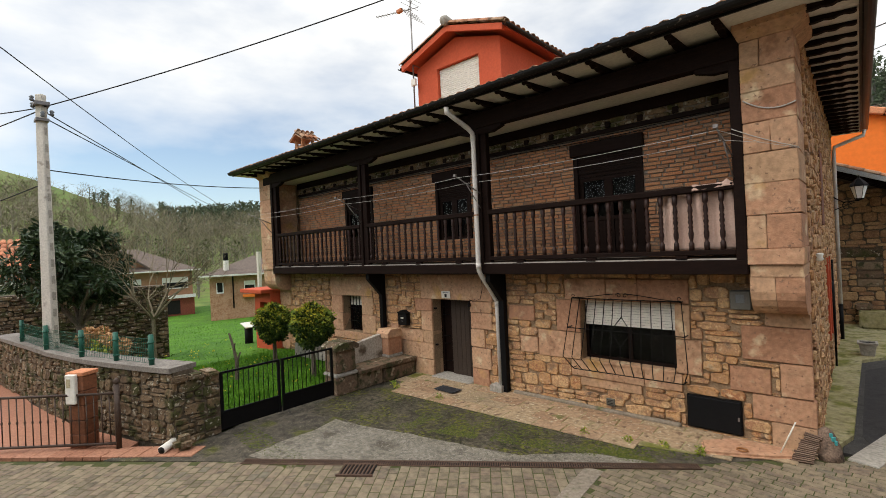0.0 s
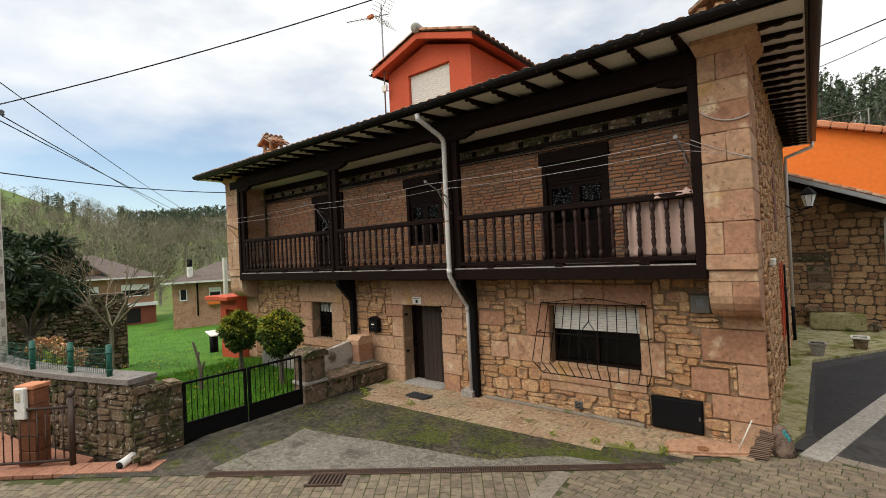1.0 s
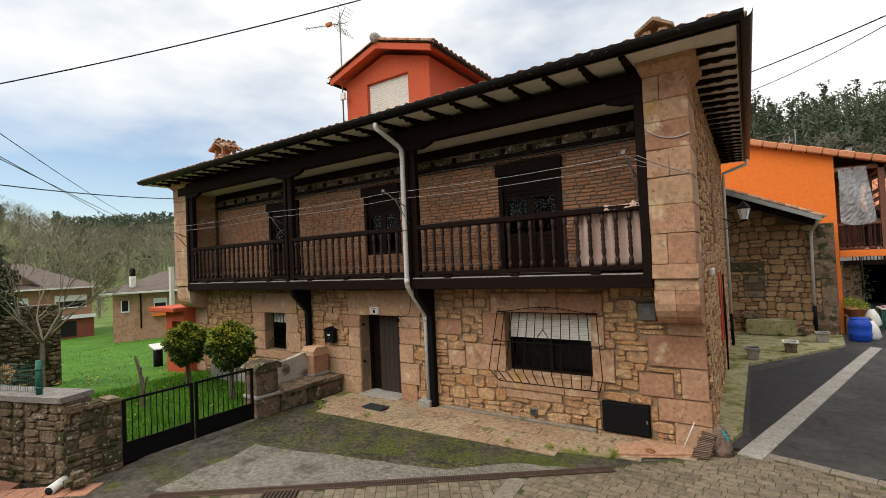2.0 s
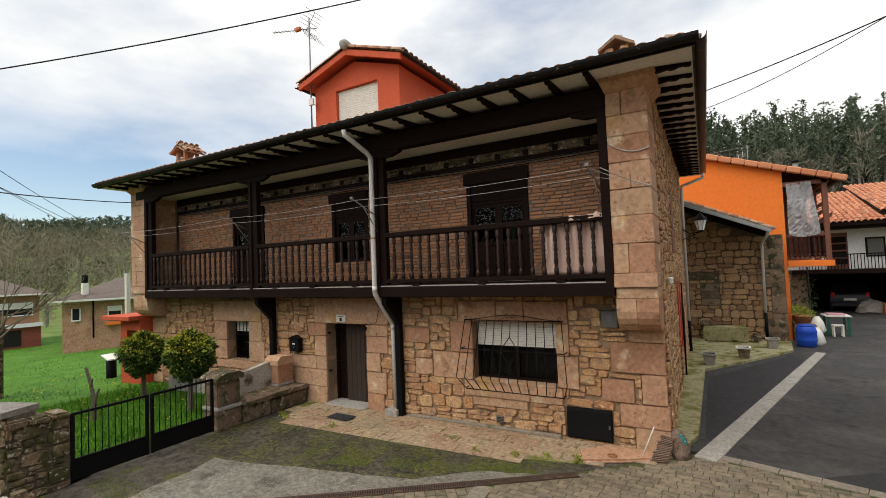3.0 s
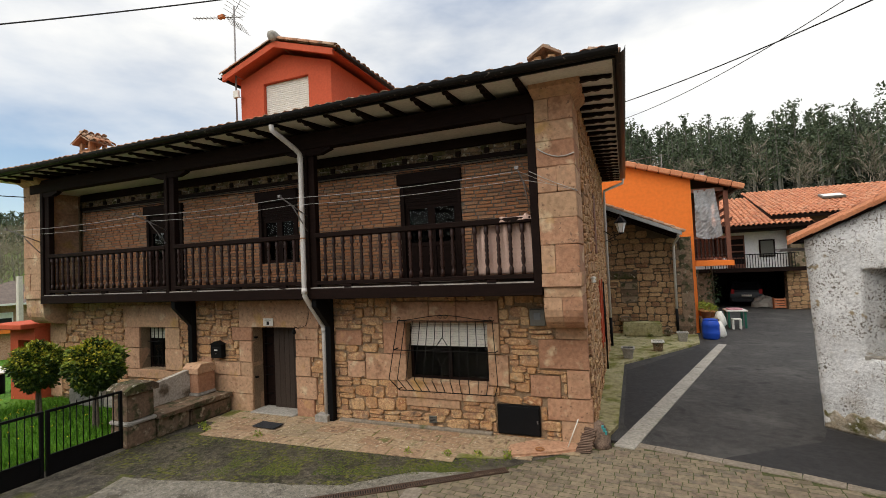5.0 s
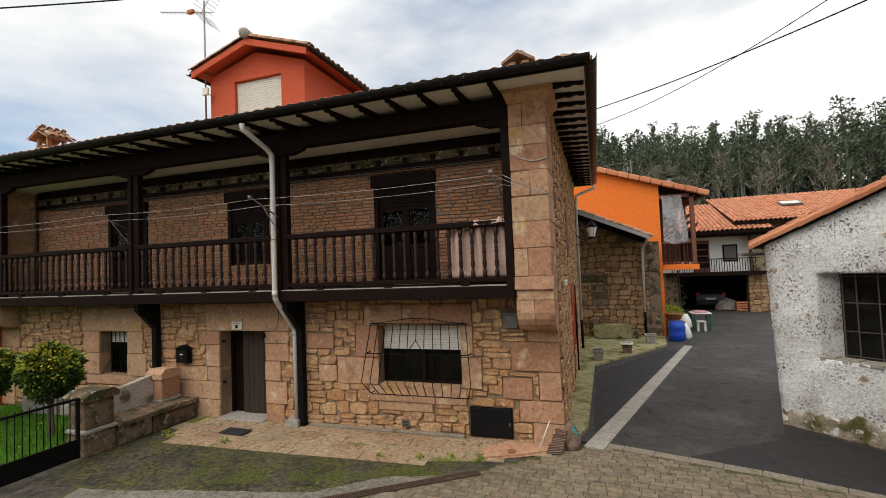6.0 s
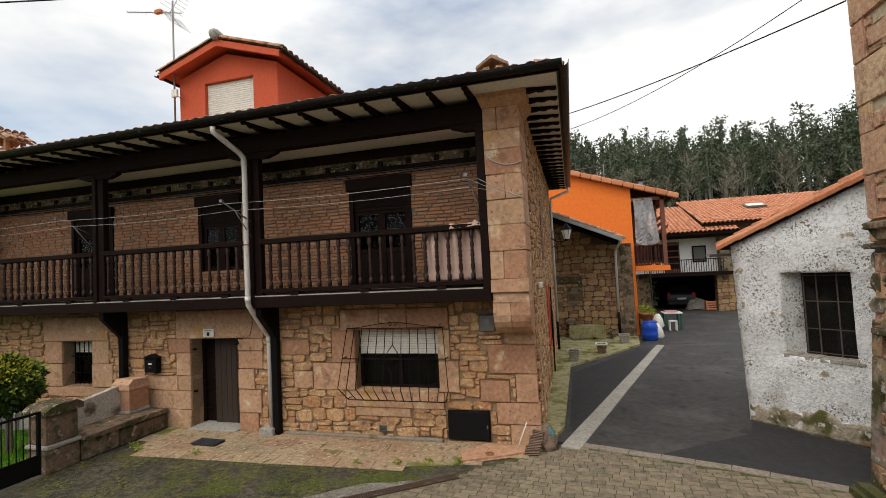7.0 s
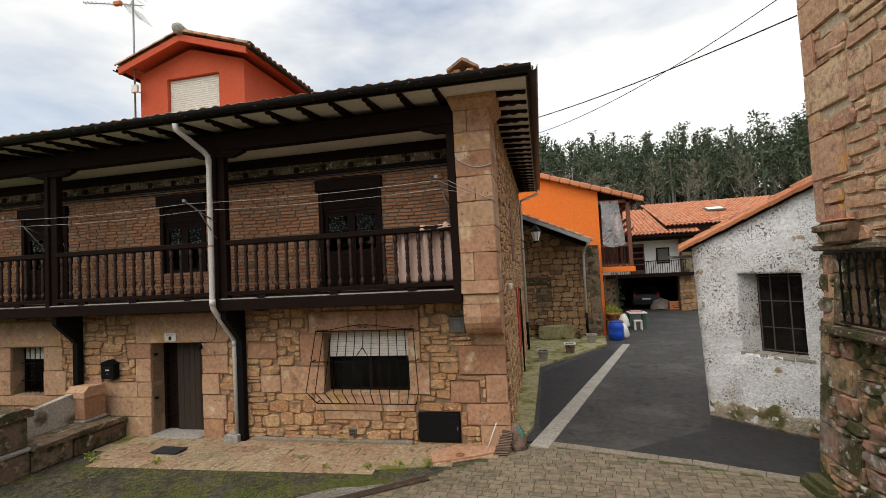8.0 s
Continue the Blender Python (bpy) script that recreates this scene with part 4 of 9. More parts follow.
def tiling(parent, m, width, length, slope, count_near, mesh, mat_far, cut=None, step=0.24, seed=3, lap=0.38):
    """Rows of cover tiles on a slope: m puts u along the eave, y up the slope; the lowest rows are parts."""
    r = random.Random(seed)
    tilt = Matrix.Rotation(math.atan(slope), 4, "X")
    vs, fs = [], []
    for j in range(int(length / lap)):
        for i in range(int(width / step)):
            u = (i + 0.5) * step
            if cut and not cut(u, j * lap):
                continue
            q = m @ tilt @ Matrix.Translation((u + r.uniform(-.012, .012), j * lap - 0.06 + r.uniform(-.025, .025), 0.012 + 0.012 * (j > 0) + r.uniform(0, .012))) @ Matrix.Rotation(radians(r.uniform(-2.5, 2.5)), 4, "Z")
            if j < count_near:
                shared("tile", mesh, parent, q)
            else:
                n = len(vs)
                vs += [q @ Vector(p) for p in TILE_V]
                fs += [tuple(a + n for a in f) for f in TILE_F]
    if vs:
        tagged(raw("tiles", vs, fs, mat_far, parent, smooth=True), kind="stuff")


L = RX1 - RX0
tiling(roof, Matrix.Translation((RX0, RY0, EAVE_Z + 0.055)), L, half * 1.04, SLOPE, 2, tile_me, M_TILE_OLD, lambda u, v: v < u < L - v)
D = RY1 - RY0
tiling(roof, Matrix.Translation((RX1, RY0, EAVE_Z + 0.055)) @ Matrix.Rotation(radians(90), 4, "Z"), D, half * 1.04, SLOPE, 1, tile_me, M_TILE_OLD, lambda u, v: v < u < D - v, seed=4)


def gutter_mesh(bm, p0, p1, r=0.085):
    p0, p1 = Vector(p0), Vector(p1)
    way = (p1 - p0).normalized()
    side = way.cross(Vector((0, 0, 1)))
    rings = []
    for p in (p0, p1):
        ring = [bm.verts.new(p + side * rr * math.cos(a) - Vector((0, 0, 1)) * rr * math.sin(a))
                for rr, ks in ((r, range(9)), (r - 0.008, range(8, -1, -1))) for a in (math.pi * k / 8 for k in ks)]
        rings.append(ring)
    n = len(rings[0])
    for k in range(n):
        bm.faces.new((rings[0][k], rings[0][(k + 1) % n], rings[1][(k + 1) % n], rings[1][k]))
    bmesh.ops.recalc_face_normals(bm, faces=bm.faces)


boxes_at = ((RX0, RX1, RY0 - 0.012, RY0 + 0.02, EAVE_Z - 0.035, EAVE_Z + 0.06), (RX1 - 0.02, RX1 + 0.015, RY0 + 0.02, RY1, EAVE_Z - 0.035, EAVE_Z + 0.06))
for b in boxes_at:
    bm = bmesh.new()
    box(bm, *b)
    part("fascia", bm, M_GUTTER, roof)
gutter = thing("gutter", "dark painted metal gutter along the eaves", "gutter")
bm = bmesh.new()
gutter_mesh(bm, (RX0, RY0 - 0.07, EAVE_Z + 0.08), (RX1 + 0.07, RY0 - 0.09, EAVE_Z + 0.08), 0.10)
part("front_run", bm, M_GUTTER, gutter)
bm = bmesh.new()
gutter_mesh(bm, (RX1 + 0.07, RY0 - 0.1, EAVE_Z + 0.08), (RX1 + 0.07, RY1, EAVE_Z + 0.08), 0.10)
part("side_run", bm, M_GUTTER, gutter)
for k in range(20):
    bm = bmesh.new()
    x = RX0 + 0.4 + k * 0.85
    tube(bm, [(x, RY0 - 0.07 + 0.108 * math.cos(a), EAVE_Z + 0.08 - 0.108 * math.sin(a)) for a in (0.1, 0.8, 1.57, 2.3, 3.0)], 0.008, 4)
    part("gutter_hook", bm, M_GUTTER, gutter)

pipe = thing("downpipe", "pale grey plastic downpipe with a black foot on the facade", "downpipe")
bm = bmesh.new()
tube(bm, [(-5.50, -1.45, 6.16), (-5.50, -1.44, 6.06), (-5.46, -1.30, 5.98), (-5.38, -0.90, 5.78), (-5.37, -0.79, 5.70), (-5.37, -0.77, 5.5), (-5.38, -0.77, 2.92), (-5.38, -0.76, 2.76), (-5.39, -0.68, 2.66), (-5.43, -0.20, 2.16),
          (-5.43, -0.10, 2.04), (-5.43, -0.09, 1.9), (-5.42, -0.09, 0.15)], 0.052, 12)
part("pipe_run", bm, M_PVC, pipe, smooth=True)
for x, y, z in ((-5.375, -0.77, 5.6), (-5.38, -0.77, 2.86), (-5.43, -0.09, 1.98)):
    bm = bmesh.new()
    tube(bm, [(x, y, z - 0.06), (x, y, z + 0.06)], 0.058, 12)
    part("coupling", bm, M_PVC, pipe, smooth=True)
bm = bmesh.new()
tube(bm, [(-5.378, -0.77, 3.94), (-5.378, -0.77, 3.965)], 0.060, 12)
part("clamp", bm, M_RUST, pipe, "rust-coloured clamp")
block(pipe, -5.62, -5.30, -0.26, 0.02, -0.02, 0.16, M_STRIP, name="foot_block")

# ---- openings of the house ----
def boxes(name, material, parent, *bs, label="", bevel=0.0):
    bm = bmesh.new()
    for b in bs:
        box(bm, *b, bevel)
    return part(name, bm, material, parent, label)


def bar(name, material, parent, pts, r, n=6, label="", smooth=True):
    bm = bmesh.new()
    tube(bm, pts, r, n)
    return part(name, bm, material, parent, label, smooth)


door = tagged(new("door_1"), "weathered dark plank door standing in a stone surround", "door", kind="structure")
x = -7.20
for k in range(6):
    w = rng.uniform(0.135, 0.16)
    boxes("plank", M_PLANK, door, (x, min(x + w - 0.004, -6.295), 0.33, 0.37, 0.03, 1.995), bevel=0.004)
    x += w
    if x > -6.3:
        break
boxes("door_frame", M_WOOD, door, (-7.555, -7.49, 0.33, 0.42, 0.0, 1.995), (-7.49, -7.21, 0.40, 0.44, 0.0, 1.995))
for z in (0.35, 0.8, 1.0, 1.55, 1.75):
    bar("hinge", M_IRON, door, [(-7.5, 0.34, z), (-7.3, 0.385, z)], 0.012)
boxes("latch", M_IRON, door, (-7.56, -7.50, 0.06, 0.12, 0.78, 0.82), (-7.56, -7.50, 0.06, 0.12, 1.72, 1.76))
boxes("threshold", M_STRIP, door, (-7.55, -6.30, -0.14, 0.5, -0.02, 0.05), bevel=0.012)

win1 = tagged(new("window_1"), "window with a half-lowered white roller blind behind bars", "window", kind="structure")
x0, x1, z0, z1 = WIN
boxes("window_frame", M_WOOD, win1, (x0, x0 + 0.06, 0.24, 0.31, z0, z1), (x1 - 0.06, x1, 0.24, 0.31, z0, z1), (x0 + .06, x1 - .06, 0.24, 0.31, z0, z0 + 0.07), (x0 + .06, x1 - .06, 0.24, 0.31, z1 - 0.05, z1), (-2.65, -2.58, 0.245, 0.305, z0 + .07, z1 - .05))
for a, b in ((x0 + 0.06, -2.65), (-2.58, x1 - 0.06)):
    boxes("pane", M_GLASS, win1, (a, b, 0.272, 0.278, z0 + 0.07, z1 - 0.05))
for k in range(10):
    boxes("blind_slat", M_BLIND, win1, (x0 + 0.03, x1 - 0.03, 0.205, 0.22, 1.625 + k * 0.049, 1.670 + k * 0.049), bevel=0.004)
# full-size near-black sheet behind the panes paints the unlit room
boxes("curtain_rod", M_DARK, win1, (x0, x1, 0.33, 0.35, z0, z1))
sill = tagged(new("window_sill"), "sandstone window sill", "window sill", kind="structure")
block(sill, x0 + .002, x1 - .002, -0.03, 0.24, 0.90, 0.955)

grille = thing("window_grille", "bulging black wrought-iron window grille with scrolls", "grille")


def bulge(x, z):
    """Where the grille stands at a height."""
    k = max(0.0, min(1.0, (2.17 - z) / 1.12))
    y = -0.10 - 0.24 * k
    xx = x + (x + 2.60) * 0.12 * k
    if z < 1.05:
        q = (1.05 - z) / 0.27
        y, xx = y + 0.20 * q, x + (x + 2.60) * 0.12 * (1 - q)
    return (xx, y, z)


gx0, gx1 = -3.60, -1.60
for k in range(13):
    x = gx0 + (gx1 - gx0) * k / 12
    if k == 6:
        bar("bar", M_IRON, grille, [bulge(x, z) for z in (2.17, 1.86)], 0.009)
        bar("bar", M_IRON, grille, [bulge(x, z) for z in (1.34, 1.05, 0.78)], 0.009)
        continue
    bar("bar", M_IRON, grille, [bulge(x, z) for z in (2.17, 1.6, 1.05, 0.92, 0.78)], 0.009)
for z in (2.17, 1.60, 0.78):
    bar("cross_bar", M_IRON, grille, [bulge(gx0, z), bulge(gx1, z)], 0.011)
for s in (gx0, gx1):
    for z in (2.17, 1.60, 0.80):
        p = bulge(s, z)
        bar("wall_fixing", M_IRON, grille, [p, (p[0], 0.05, p[2])], 0.010)
d = [(-2.60, 1.86), (-2.42, 1.60), (-2.60, 1.34), (-2.78, 1.60), (-2.60, 1.86)]
bar("diamond", M_IRON, grille, [(bulge(a, b)[0], bulge(a, b)[1] - 0.012, b) for a, b in d], 0.009)
bar("crest", M_IRON, grille, [(gx0 + (gx1 - gx0) * k / 12, -0.10, 2.18 + 0.10 * math.sin(math.pi * k / 12) ** 2) for k in range(13)], 0.008)
for s in (-1, 1):
    bar("scroll", M_IRON, grille, [(-2.60 + s * (0.06 + 0.05 * math.cos(a) * (1 - a / 9)), -0.11, 2.25 + 0.05 * math.sin(a) * (1 - a / 9)) for a in [q * 0.5 for q in range(14)]], 0.007)
    bar("scroll", M_IRON, grille, [(-2.60 + s * (0.97 + 0.03 * math.cos(a)), -0.10, 2.22 + 0.03 * math.sin(a)) for a in [q * 0.6 for q in range(9)]], 0.006)

win2 = tagged(new("window_2"), "small barred window with a white blind in a sandstone surround", "window", kind="structure")
x0, x1, z0, z1 = LWIN
boxes("window_frame", M_WOOD, win2, (x0, x0 + 0.05, 0.30, 0.36, z0, z1), (x1 - 0.05, x1, 0.30, 0.36, z0, z1), (x0 + .05, x1 - .05, 0.30, 0.36, z0, z0 + .05), (x0 + .05, x1 - .05, 0.30, 0.36, z1 - .05, z1))
boxes("pane", M_GLASS, win2, (x0 + .05, x1 - .05, 0.327, 0.333, z0 + .05, z1 - .05))
for k in range(7):
    boxes("blind_slat", M_BLIND, win2, (x0 + 0.05, x1 - 0.05, 0.275, 0.29, 1.64 + k * 0.042, 1.678 + k * 0.042), bevel=0.004)
# near-black sheet in place of the unlit room
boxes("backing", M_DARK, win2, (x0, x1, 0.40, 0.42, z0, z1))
for k in range(6):
    x = x0 + 0.10 + k * (x1 - x0 - 0.2) / 5
    bar("bar", M_IRON, win2, [(x, 0.22, z0), (x, 0.22, z1)], 0.011)
for z in (1.15, 1.55):
    bar("bar", M_IRON, win2, [(x0, 0.22, z), (x1, 0.22, z)], 0.011)


def gallery_opening(kind, label, x0, x1, zb, leaves):
    """A gallery door or window with a shutter box, roller shutter and glazed leaves."""
    t = tagged(new(kind), label, kind.split("_")[0], kind="structure")
    y = GY
    boxes("frame", M_WOOD, t, (x0, x0 + 0.09, y - 0.03, y + 0.12, zb, 4.99), (x1 - 0.09, x1, y - 0.03, y + 0.12, zb, 4.99), (x0 + .09, x1 - .09, y + 0.02, y + 0.10, 4.57, 4.63))
    boxes("shutter_box", M_WOOD, t, (x0 - 0.04, x1 + 0.04, y - 0.10, y + 0.10, 5.0, 5.24), bevel=0.01)
    for k in range(8):
        boxes("shutter_slat", M_WOOD, t, (x0 + 0.09, x1 - 0.09, y + 0.0, y + 0.016, 4.635 + k * 0.045, 4.675 + k * 0.045), bevel=0.004)
    w = (x1 - x0 - 0.18) / leaves
    for i in range(leaves):
        a, b = x0 + 0.09 + i * w, x0 + 0.09 + (i + 1) * w
        mid = 3.75 if zb < 3.2 else zb + 0.06
        leaf = boxes("leaf", M_WOOD, t, (a, a + .08, y + .04, y + .09, zb, 4.57), (b - .08, b, y + .04, y + .09, zb, 4.57), (a + .08, b - .08, y + .04, y + .09, 4.49, 4.57),
                     (a + .08, b - .08, y + .04, y + .09, mid - 0.06, mid + .02), (a + .08, b - .08, y + .04, y + .09, zb, zb + 0.1) if zb < 3.2 else (a + .08, b - .08, y + .05, y + .08, zb, zb + .02))
        p = boxes("pane", M_GLASS, leaf, (a + .08, b - .08, y + .062, y + .068, mid + .02, 4.49))
        if zb < 3.2:
            boxes("panel", M_WOOD, leaf, (a + .085, b - .085, y + .05, y + .085, zb + 0.1, mid - 0.06), bevel=0.012)
            boxes("glazing_bar", M_WOOD, leaf, (a + .08, b - .08, y + .05, y + .08, 4.10, 4.13))
    # near-black sheet behind the leaves paints the room's shade
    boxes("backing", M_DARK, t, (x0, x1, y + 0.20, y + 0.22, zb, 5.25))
    return t


gallery_opening("door_2", "dark wooden double door under a roller shutter", -3.62, -2.25, 2.96, 2)
gallery_opening("window_3", "dark gallery window under a roller shutter", -7.52, -6.35, 3.5, 2)
gallery_opening("door_3", "dark gallery door beside the timber post", -11.5, -10.12, 2.96, 2)

# side wall: red door and narrow shuttered window
side_door = tagged(new("door_4"), "red painted side door on the lane", "door", kind="structure")
boxes("leaf", M_RED, side_door, (X1 - 0.05, X1 + 0.02, 4.2, 5.0, 0.95, 2.6), bevel=0.01)
boxes("frame", M_RED, side_door, (X1 - 0.03, X1 + 0.05, 4.1, 4.19, 0.95, 2.7), (X1 - 0.03, X1 + 0.05, 5.01, 5.1, 0.95, 2.7))
side_win = tagged(new("window_4"), "narrow brown shuttered window in the side wall", "window", kind="structure")
boxes("shutter", M_WOODRED, side_win, (X1 - 0.05, X1 + 0.03, 3.35, 4.05, 3.4, 4.9), bevel=0.01)
side_pipe = thing("downpipe", "white downpipe with a black foot at the house end", "downpipe")
bar("pipe_run", M_PVC, side_pipe, [(RX1 + 0.07, 9.55, 6.16), (RX1 + 0.05, 9.55, 6.0), (X1 + 0.09, 9.4, 5.75), (X1 + 0.07, 9.4, 5.5), (X1 + 0.07, 9.4, 1.1)], 0.05, 10)
bar("foot", M_IRON, side_pipe, [(X1 + 0.07, 9.4, 1.1), (X1 + 0.07, 9.4, 0.0)], 0.055, 10)
ins = thing("cable_clamp", "white porcelain cable clamp on the side wall", "clamp")
for k in range(3):
    bm = bmesh.new()
    lathe(bm, [(0.03, -0.06), (0.05, -0.04), (0.03, 0), (0.05, 0.04), (0.03, 0.06)], 8, (X1 + 0.08, 0.9 + 0.13 * k, 2.85))
    part("insulator", bm, M_BLIND, ins, smooth=True)

# ---- on the facade ----
mail = thing("mailbox", "black metal letter box with a pitched lid on the wall", "mailbox")
boxes("body", M_IRON, mail, (-8.72, -8.38, -0.16, -0.02, 1.26, 1.58), bevel=0.008)
bm = bmesh.new()
prism(bm, [(-8.75, 1.585), (-8.55, 1.67), (-8.35, 1.585)], "y", -0.19, -0.015)
part("lid", bm, M_IRON, mail)
boxes("slot", M_DARK, mail, (-8.66, -8.44, -0.166, -0.161, 1.50, 1.525))
boxes("name_plate", M_BLIND, mail, (-8.60, -8.50, -0.166, -0.161, 1.44, 1.47))
boxes("lock", M_STEEL, mail, (-8.56, -8.535, -0.168, -0.161, 1.36, 1.385))

plate = thing("number_plate", "small white enamel plate above the door", "plate")
boxes("plate", M_BLIND, plate, (-7.17, -6.88, -0.050, -0.030, 2.03, 2.21), bevel=0.006)
boxes("mark", M_DARK, plate, (-7.06, -6.99, -0.054, -0.051, 2.06, 2.14))
boxes("mark", M_SLATE, plate, (-7.12, -6.93, -0.054, -0.051, 2.165, 2.18))

meter = thing("meter_box", "grey plastic meter box under the balcony", "meter box")
boxes("case", M_GREYBOX, meter, (-0.88, -0.60, -0.14, 0.02, 2.09, 2.39), bevel=0.012)
boxes("window", M_SLATE, meter, (-0.80, -0.68, -0.148, -0.141, 2.20, 2.33), bevel=0.004)
cover = thing("wall_hatch", "black metal hatch cover near the ground", "hatch")
boxes("frame", M_IRON, cover, (-1.60, -0.80, -0.03, 0.03, 0.06, 0.60), bevel=0.006)
boxes("door", M_BLACKPANEL, cover, (-1.58, -0.82, -0.042, -0.031, 0.08, 0.58), bevel=0.004)
boxes("latch", M_STEEL, cover, (-0.86, -0.835, -0.05, -0.043, 0.29, 0.35))
hatch = thing("vent_plate", "small grey vent plate low in the wall", "vent")
boxes("plate", M_GREYBOX, hatch, (-3.02, -2.86, -0.03, 0.03, 0.13, 0.27), bevel=0.005)
for k in range(4):
    boxes("slot", M_DARK, hatch, (-3.0, -2.88, -0.034, -0.031, 0.15 + k * 0.028, 0.162 + k * 0.028))
bell = thing("door_lamp", "small dark outdoor lamp beside the door", "lamp")
bar("arm", M_IRON, bell, [(-6.22, -0.02, 2.0), (-6.22, -0.10, 2.01), (-6.22, -0.12, 1.96)], 0.008)
bm = bmesh.new()
lathe(bm, [(0.02, 0.05), (0.035, 0.03), (0.045, -0.03), (0.03, -0.05)][::-1], 10, (-6.22, -0.12, 1.92))
part("head", bm, M_IRON, bell, smooth=True)
bar("wire", M_IRON, bell, [(-6.22, -0.02, 1.98), (-6.10, -0.03, 2.0), (-5.95, -0.03, 2.06), (-5.88, -0.03, 2.3), (-5.90, -0.03, 2.66)], 0.005, 4)
mat_ = thing("doormat", "dark rubber doormat on the stone paving", "doormat")
m = Matrix.Translation((-6.42, -0.79, 0.0)) @ Matrix.Rotation(radians(-2), 4, "Z")
bm = bmesh.new()
box(bm, -0.30, 0.30, -0.16, 0.16, 0.045, 0.06, 0.005, m)
part("mat", bm, M_RUBBER, mat_)
for k in range(6):
    bm = bmesh.new()
    box(bm, -0.27, 0.27, -0.14 + k * 0.05, -0.115 + k * 0.05, 0.06, 0.065, 0, m)
    part("rib", bm, M_RUBBER, mat_)

# clothes lines
for x in (-14.52, -9.50, -5.33, -0.66):
    t = thing("line_bracket", "grey steel clothes-line bracket on the balcony", "bracket", "clothes-line brackets")
    tip = (x - 0.05, -1.42, 4.74)
    bar("arm", M_STEEL, t, [(x, BY - 0.02, 4.42), tip], 0.014, 6)
    bar("stay", M_STEEL, t, [(x, BY - 0.02, 4.10), (x - 0.03, -1.10, 4.61)], 0.011, 6)
    boxes("tip", M_STEEL, t, (tip[0] - 0.03, tip[0] + 0.03, tip[1] - 0.02, tip[1] + 0.02, tip[2] - 0.02, tip[2] + 0.03))
for y, z in ((-1.36, 4.70), (-1.12, 4.60)):
    t = thing("clothes_line", "thin pale clothes line strung along the balcony", "line", "clothes lines")
    pts = []
    stops = (-14.55, -9.53, -5.36, -0.70)
    for a, b in zip(stops, stops[1:]):
        pts += [(a + (b - a) * k / 8, y, z - 0.05 * math.sin(math.pi * k / 8)) for k in range(8)]
    bar("line", M_LINE, t, pts + [(stops[-1], y, z), (-0.3, -0.7, 4.55), (X1 + 0.02, -0.67, 4.40)], 0.004, 4)
for k, z in enumerate((5.36, 5.31)):
    t = thing("cable", "black power cable along the gallery wall", "cable", "gallery cables")
    bar("line", M_IRON, t, [(-14.2 + 13.7 * i / 30, GY - 0.05, z - 0.03 * math.sin(math.pi * (i % 10) / 10)) for i in range(31)], 0.010, 4)

for p, q, sag, r in (((-0.50, 5.19), (0.11, 5.05), 0.10, 0.010), ((-0.66, 4.82), (0.115, 4.42), 0.02, 0.006)):
    t = thing("cable", "pale slack cable across the corner pier", "cable", "pier cables")
    bar("span", M_LINE, t, [(p[0] + (q[0] - p[0]) * k / 10, BY - 0.015, p[1] + (q[1] - p[1]) * k / 10 - sag * 4 * (k / 10) * (1 - k / 10)) for k in range(11)], r, 5)
# blanket over the rail
blanket = thing("blanket", "creased pink-beige blanket hung over the balcony rail", "blanket")
rb = random.Random(4)
vs, fs, nx, nz = [], [], 36, 22
ph = [rb.uniform(0, 6) for _ in range(6)]
for j in range(nz + 1):
    v = j / nz
    for i in range(nx + 1):
        u = i / nx
        z = 4.06 - 1.0 * v
        x = -1.72 + 1.02 * u + 0.10 * v * (u > 0.6) * (u - 0.6) * 2
        y = BY + 0.15 + 0.035 * math.sin(u * 17 + ph[0] + v * 1.5) + 0.02 * math.sin(u * 31 + ph[1] - v * 2) + 0.012 * math.sin(v * 9 + u * 5)
        if u < 0.12:
            z -= (0.12 - u) * 1.5 * (1 - v)
        if v == 0:
            y -= 0.05
        vs.append((x, y, z))
for j in range(nz):
    for i in range(nx):
        a = j * (nx + 1) + i
        fs.append((a, a + 1, a + nx + 2, a + nx + 1))
b1 = raw("hanging", vs, fs, M_CLOTH, blanket, smooth=True)
sm = b1.modifiers.new("thick", "SOLIDIFY")
sm.thickness = 0.008
vs, fs = [], []
for j in range(9):
    v = j / 8
    for i in range(25):
        u = i / 24
        a = math.pi * v
        k = 0.008 * math.sin(u * 23) + 0.012 * math.sin(u * 9 + 1) + (0.05 * math.exp(-((u - 0.82) / 0.06) ** 2))
        vs.append((-1.22 + 0.56 * u, BY + 0.045 - (0.068 + k * 0.5) * math.cos(a), 4.045 + (0.016 + max(0, k) * 0.9) * math.sin(a) - 0.07 * (v < 0.13) - 0.10 * (v > 0.9) + 0.03 * u * (v < 0.13)))
for j in range(8):
    for i in range(24):
        a = j * 25 + i
        fs.append((a, a + 1, a + 26, a + 25))
b2 = raw("fold", vs, fs, M_CLOTH, blanket, smooth=True)
sm = b2.modifiers.new("thick", "SOLIDIFY")
sm.thickness = 0.01

# ---- on the roof ----
dormer = thing("dormer", "red rendered dormer with a tiled gable roof and white shutter", "dormer")
dx0, dx1, dy = -8.88, -5.90, 1.2
bm = bmesh.new()
wall_with_holes(bm, dx0, dx1, 6.6, 8.62, dy, dy + 0.2, [(-8.08, -6.60, 6.9, 8.40)])
prism(bm, [(dx0, 8.62), (dx1, 8.62), ((dx0 + dx1) / 2, 9.08)], "y", dy, dy + 0.2)
part("front_wall", bm, M_RED, dormer)
boxes("side_wall", M_RED, dormer, (dx1 - 0.2, dx1, dy + .2, 5.4, 6.6, 8.62))
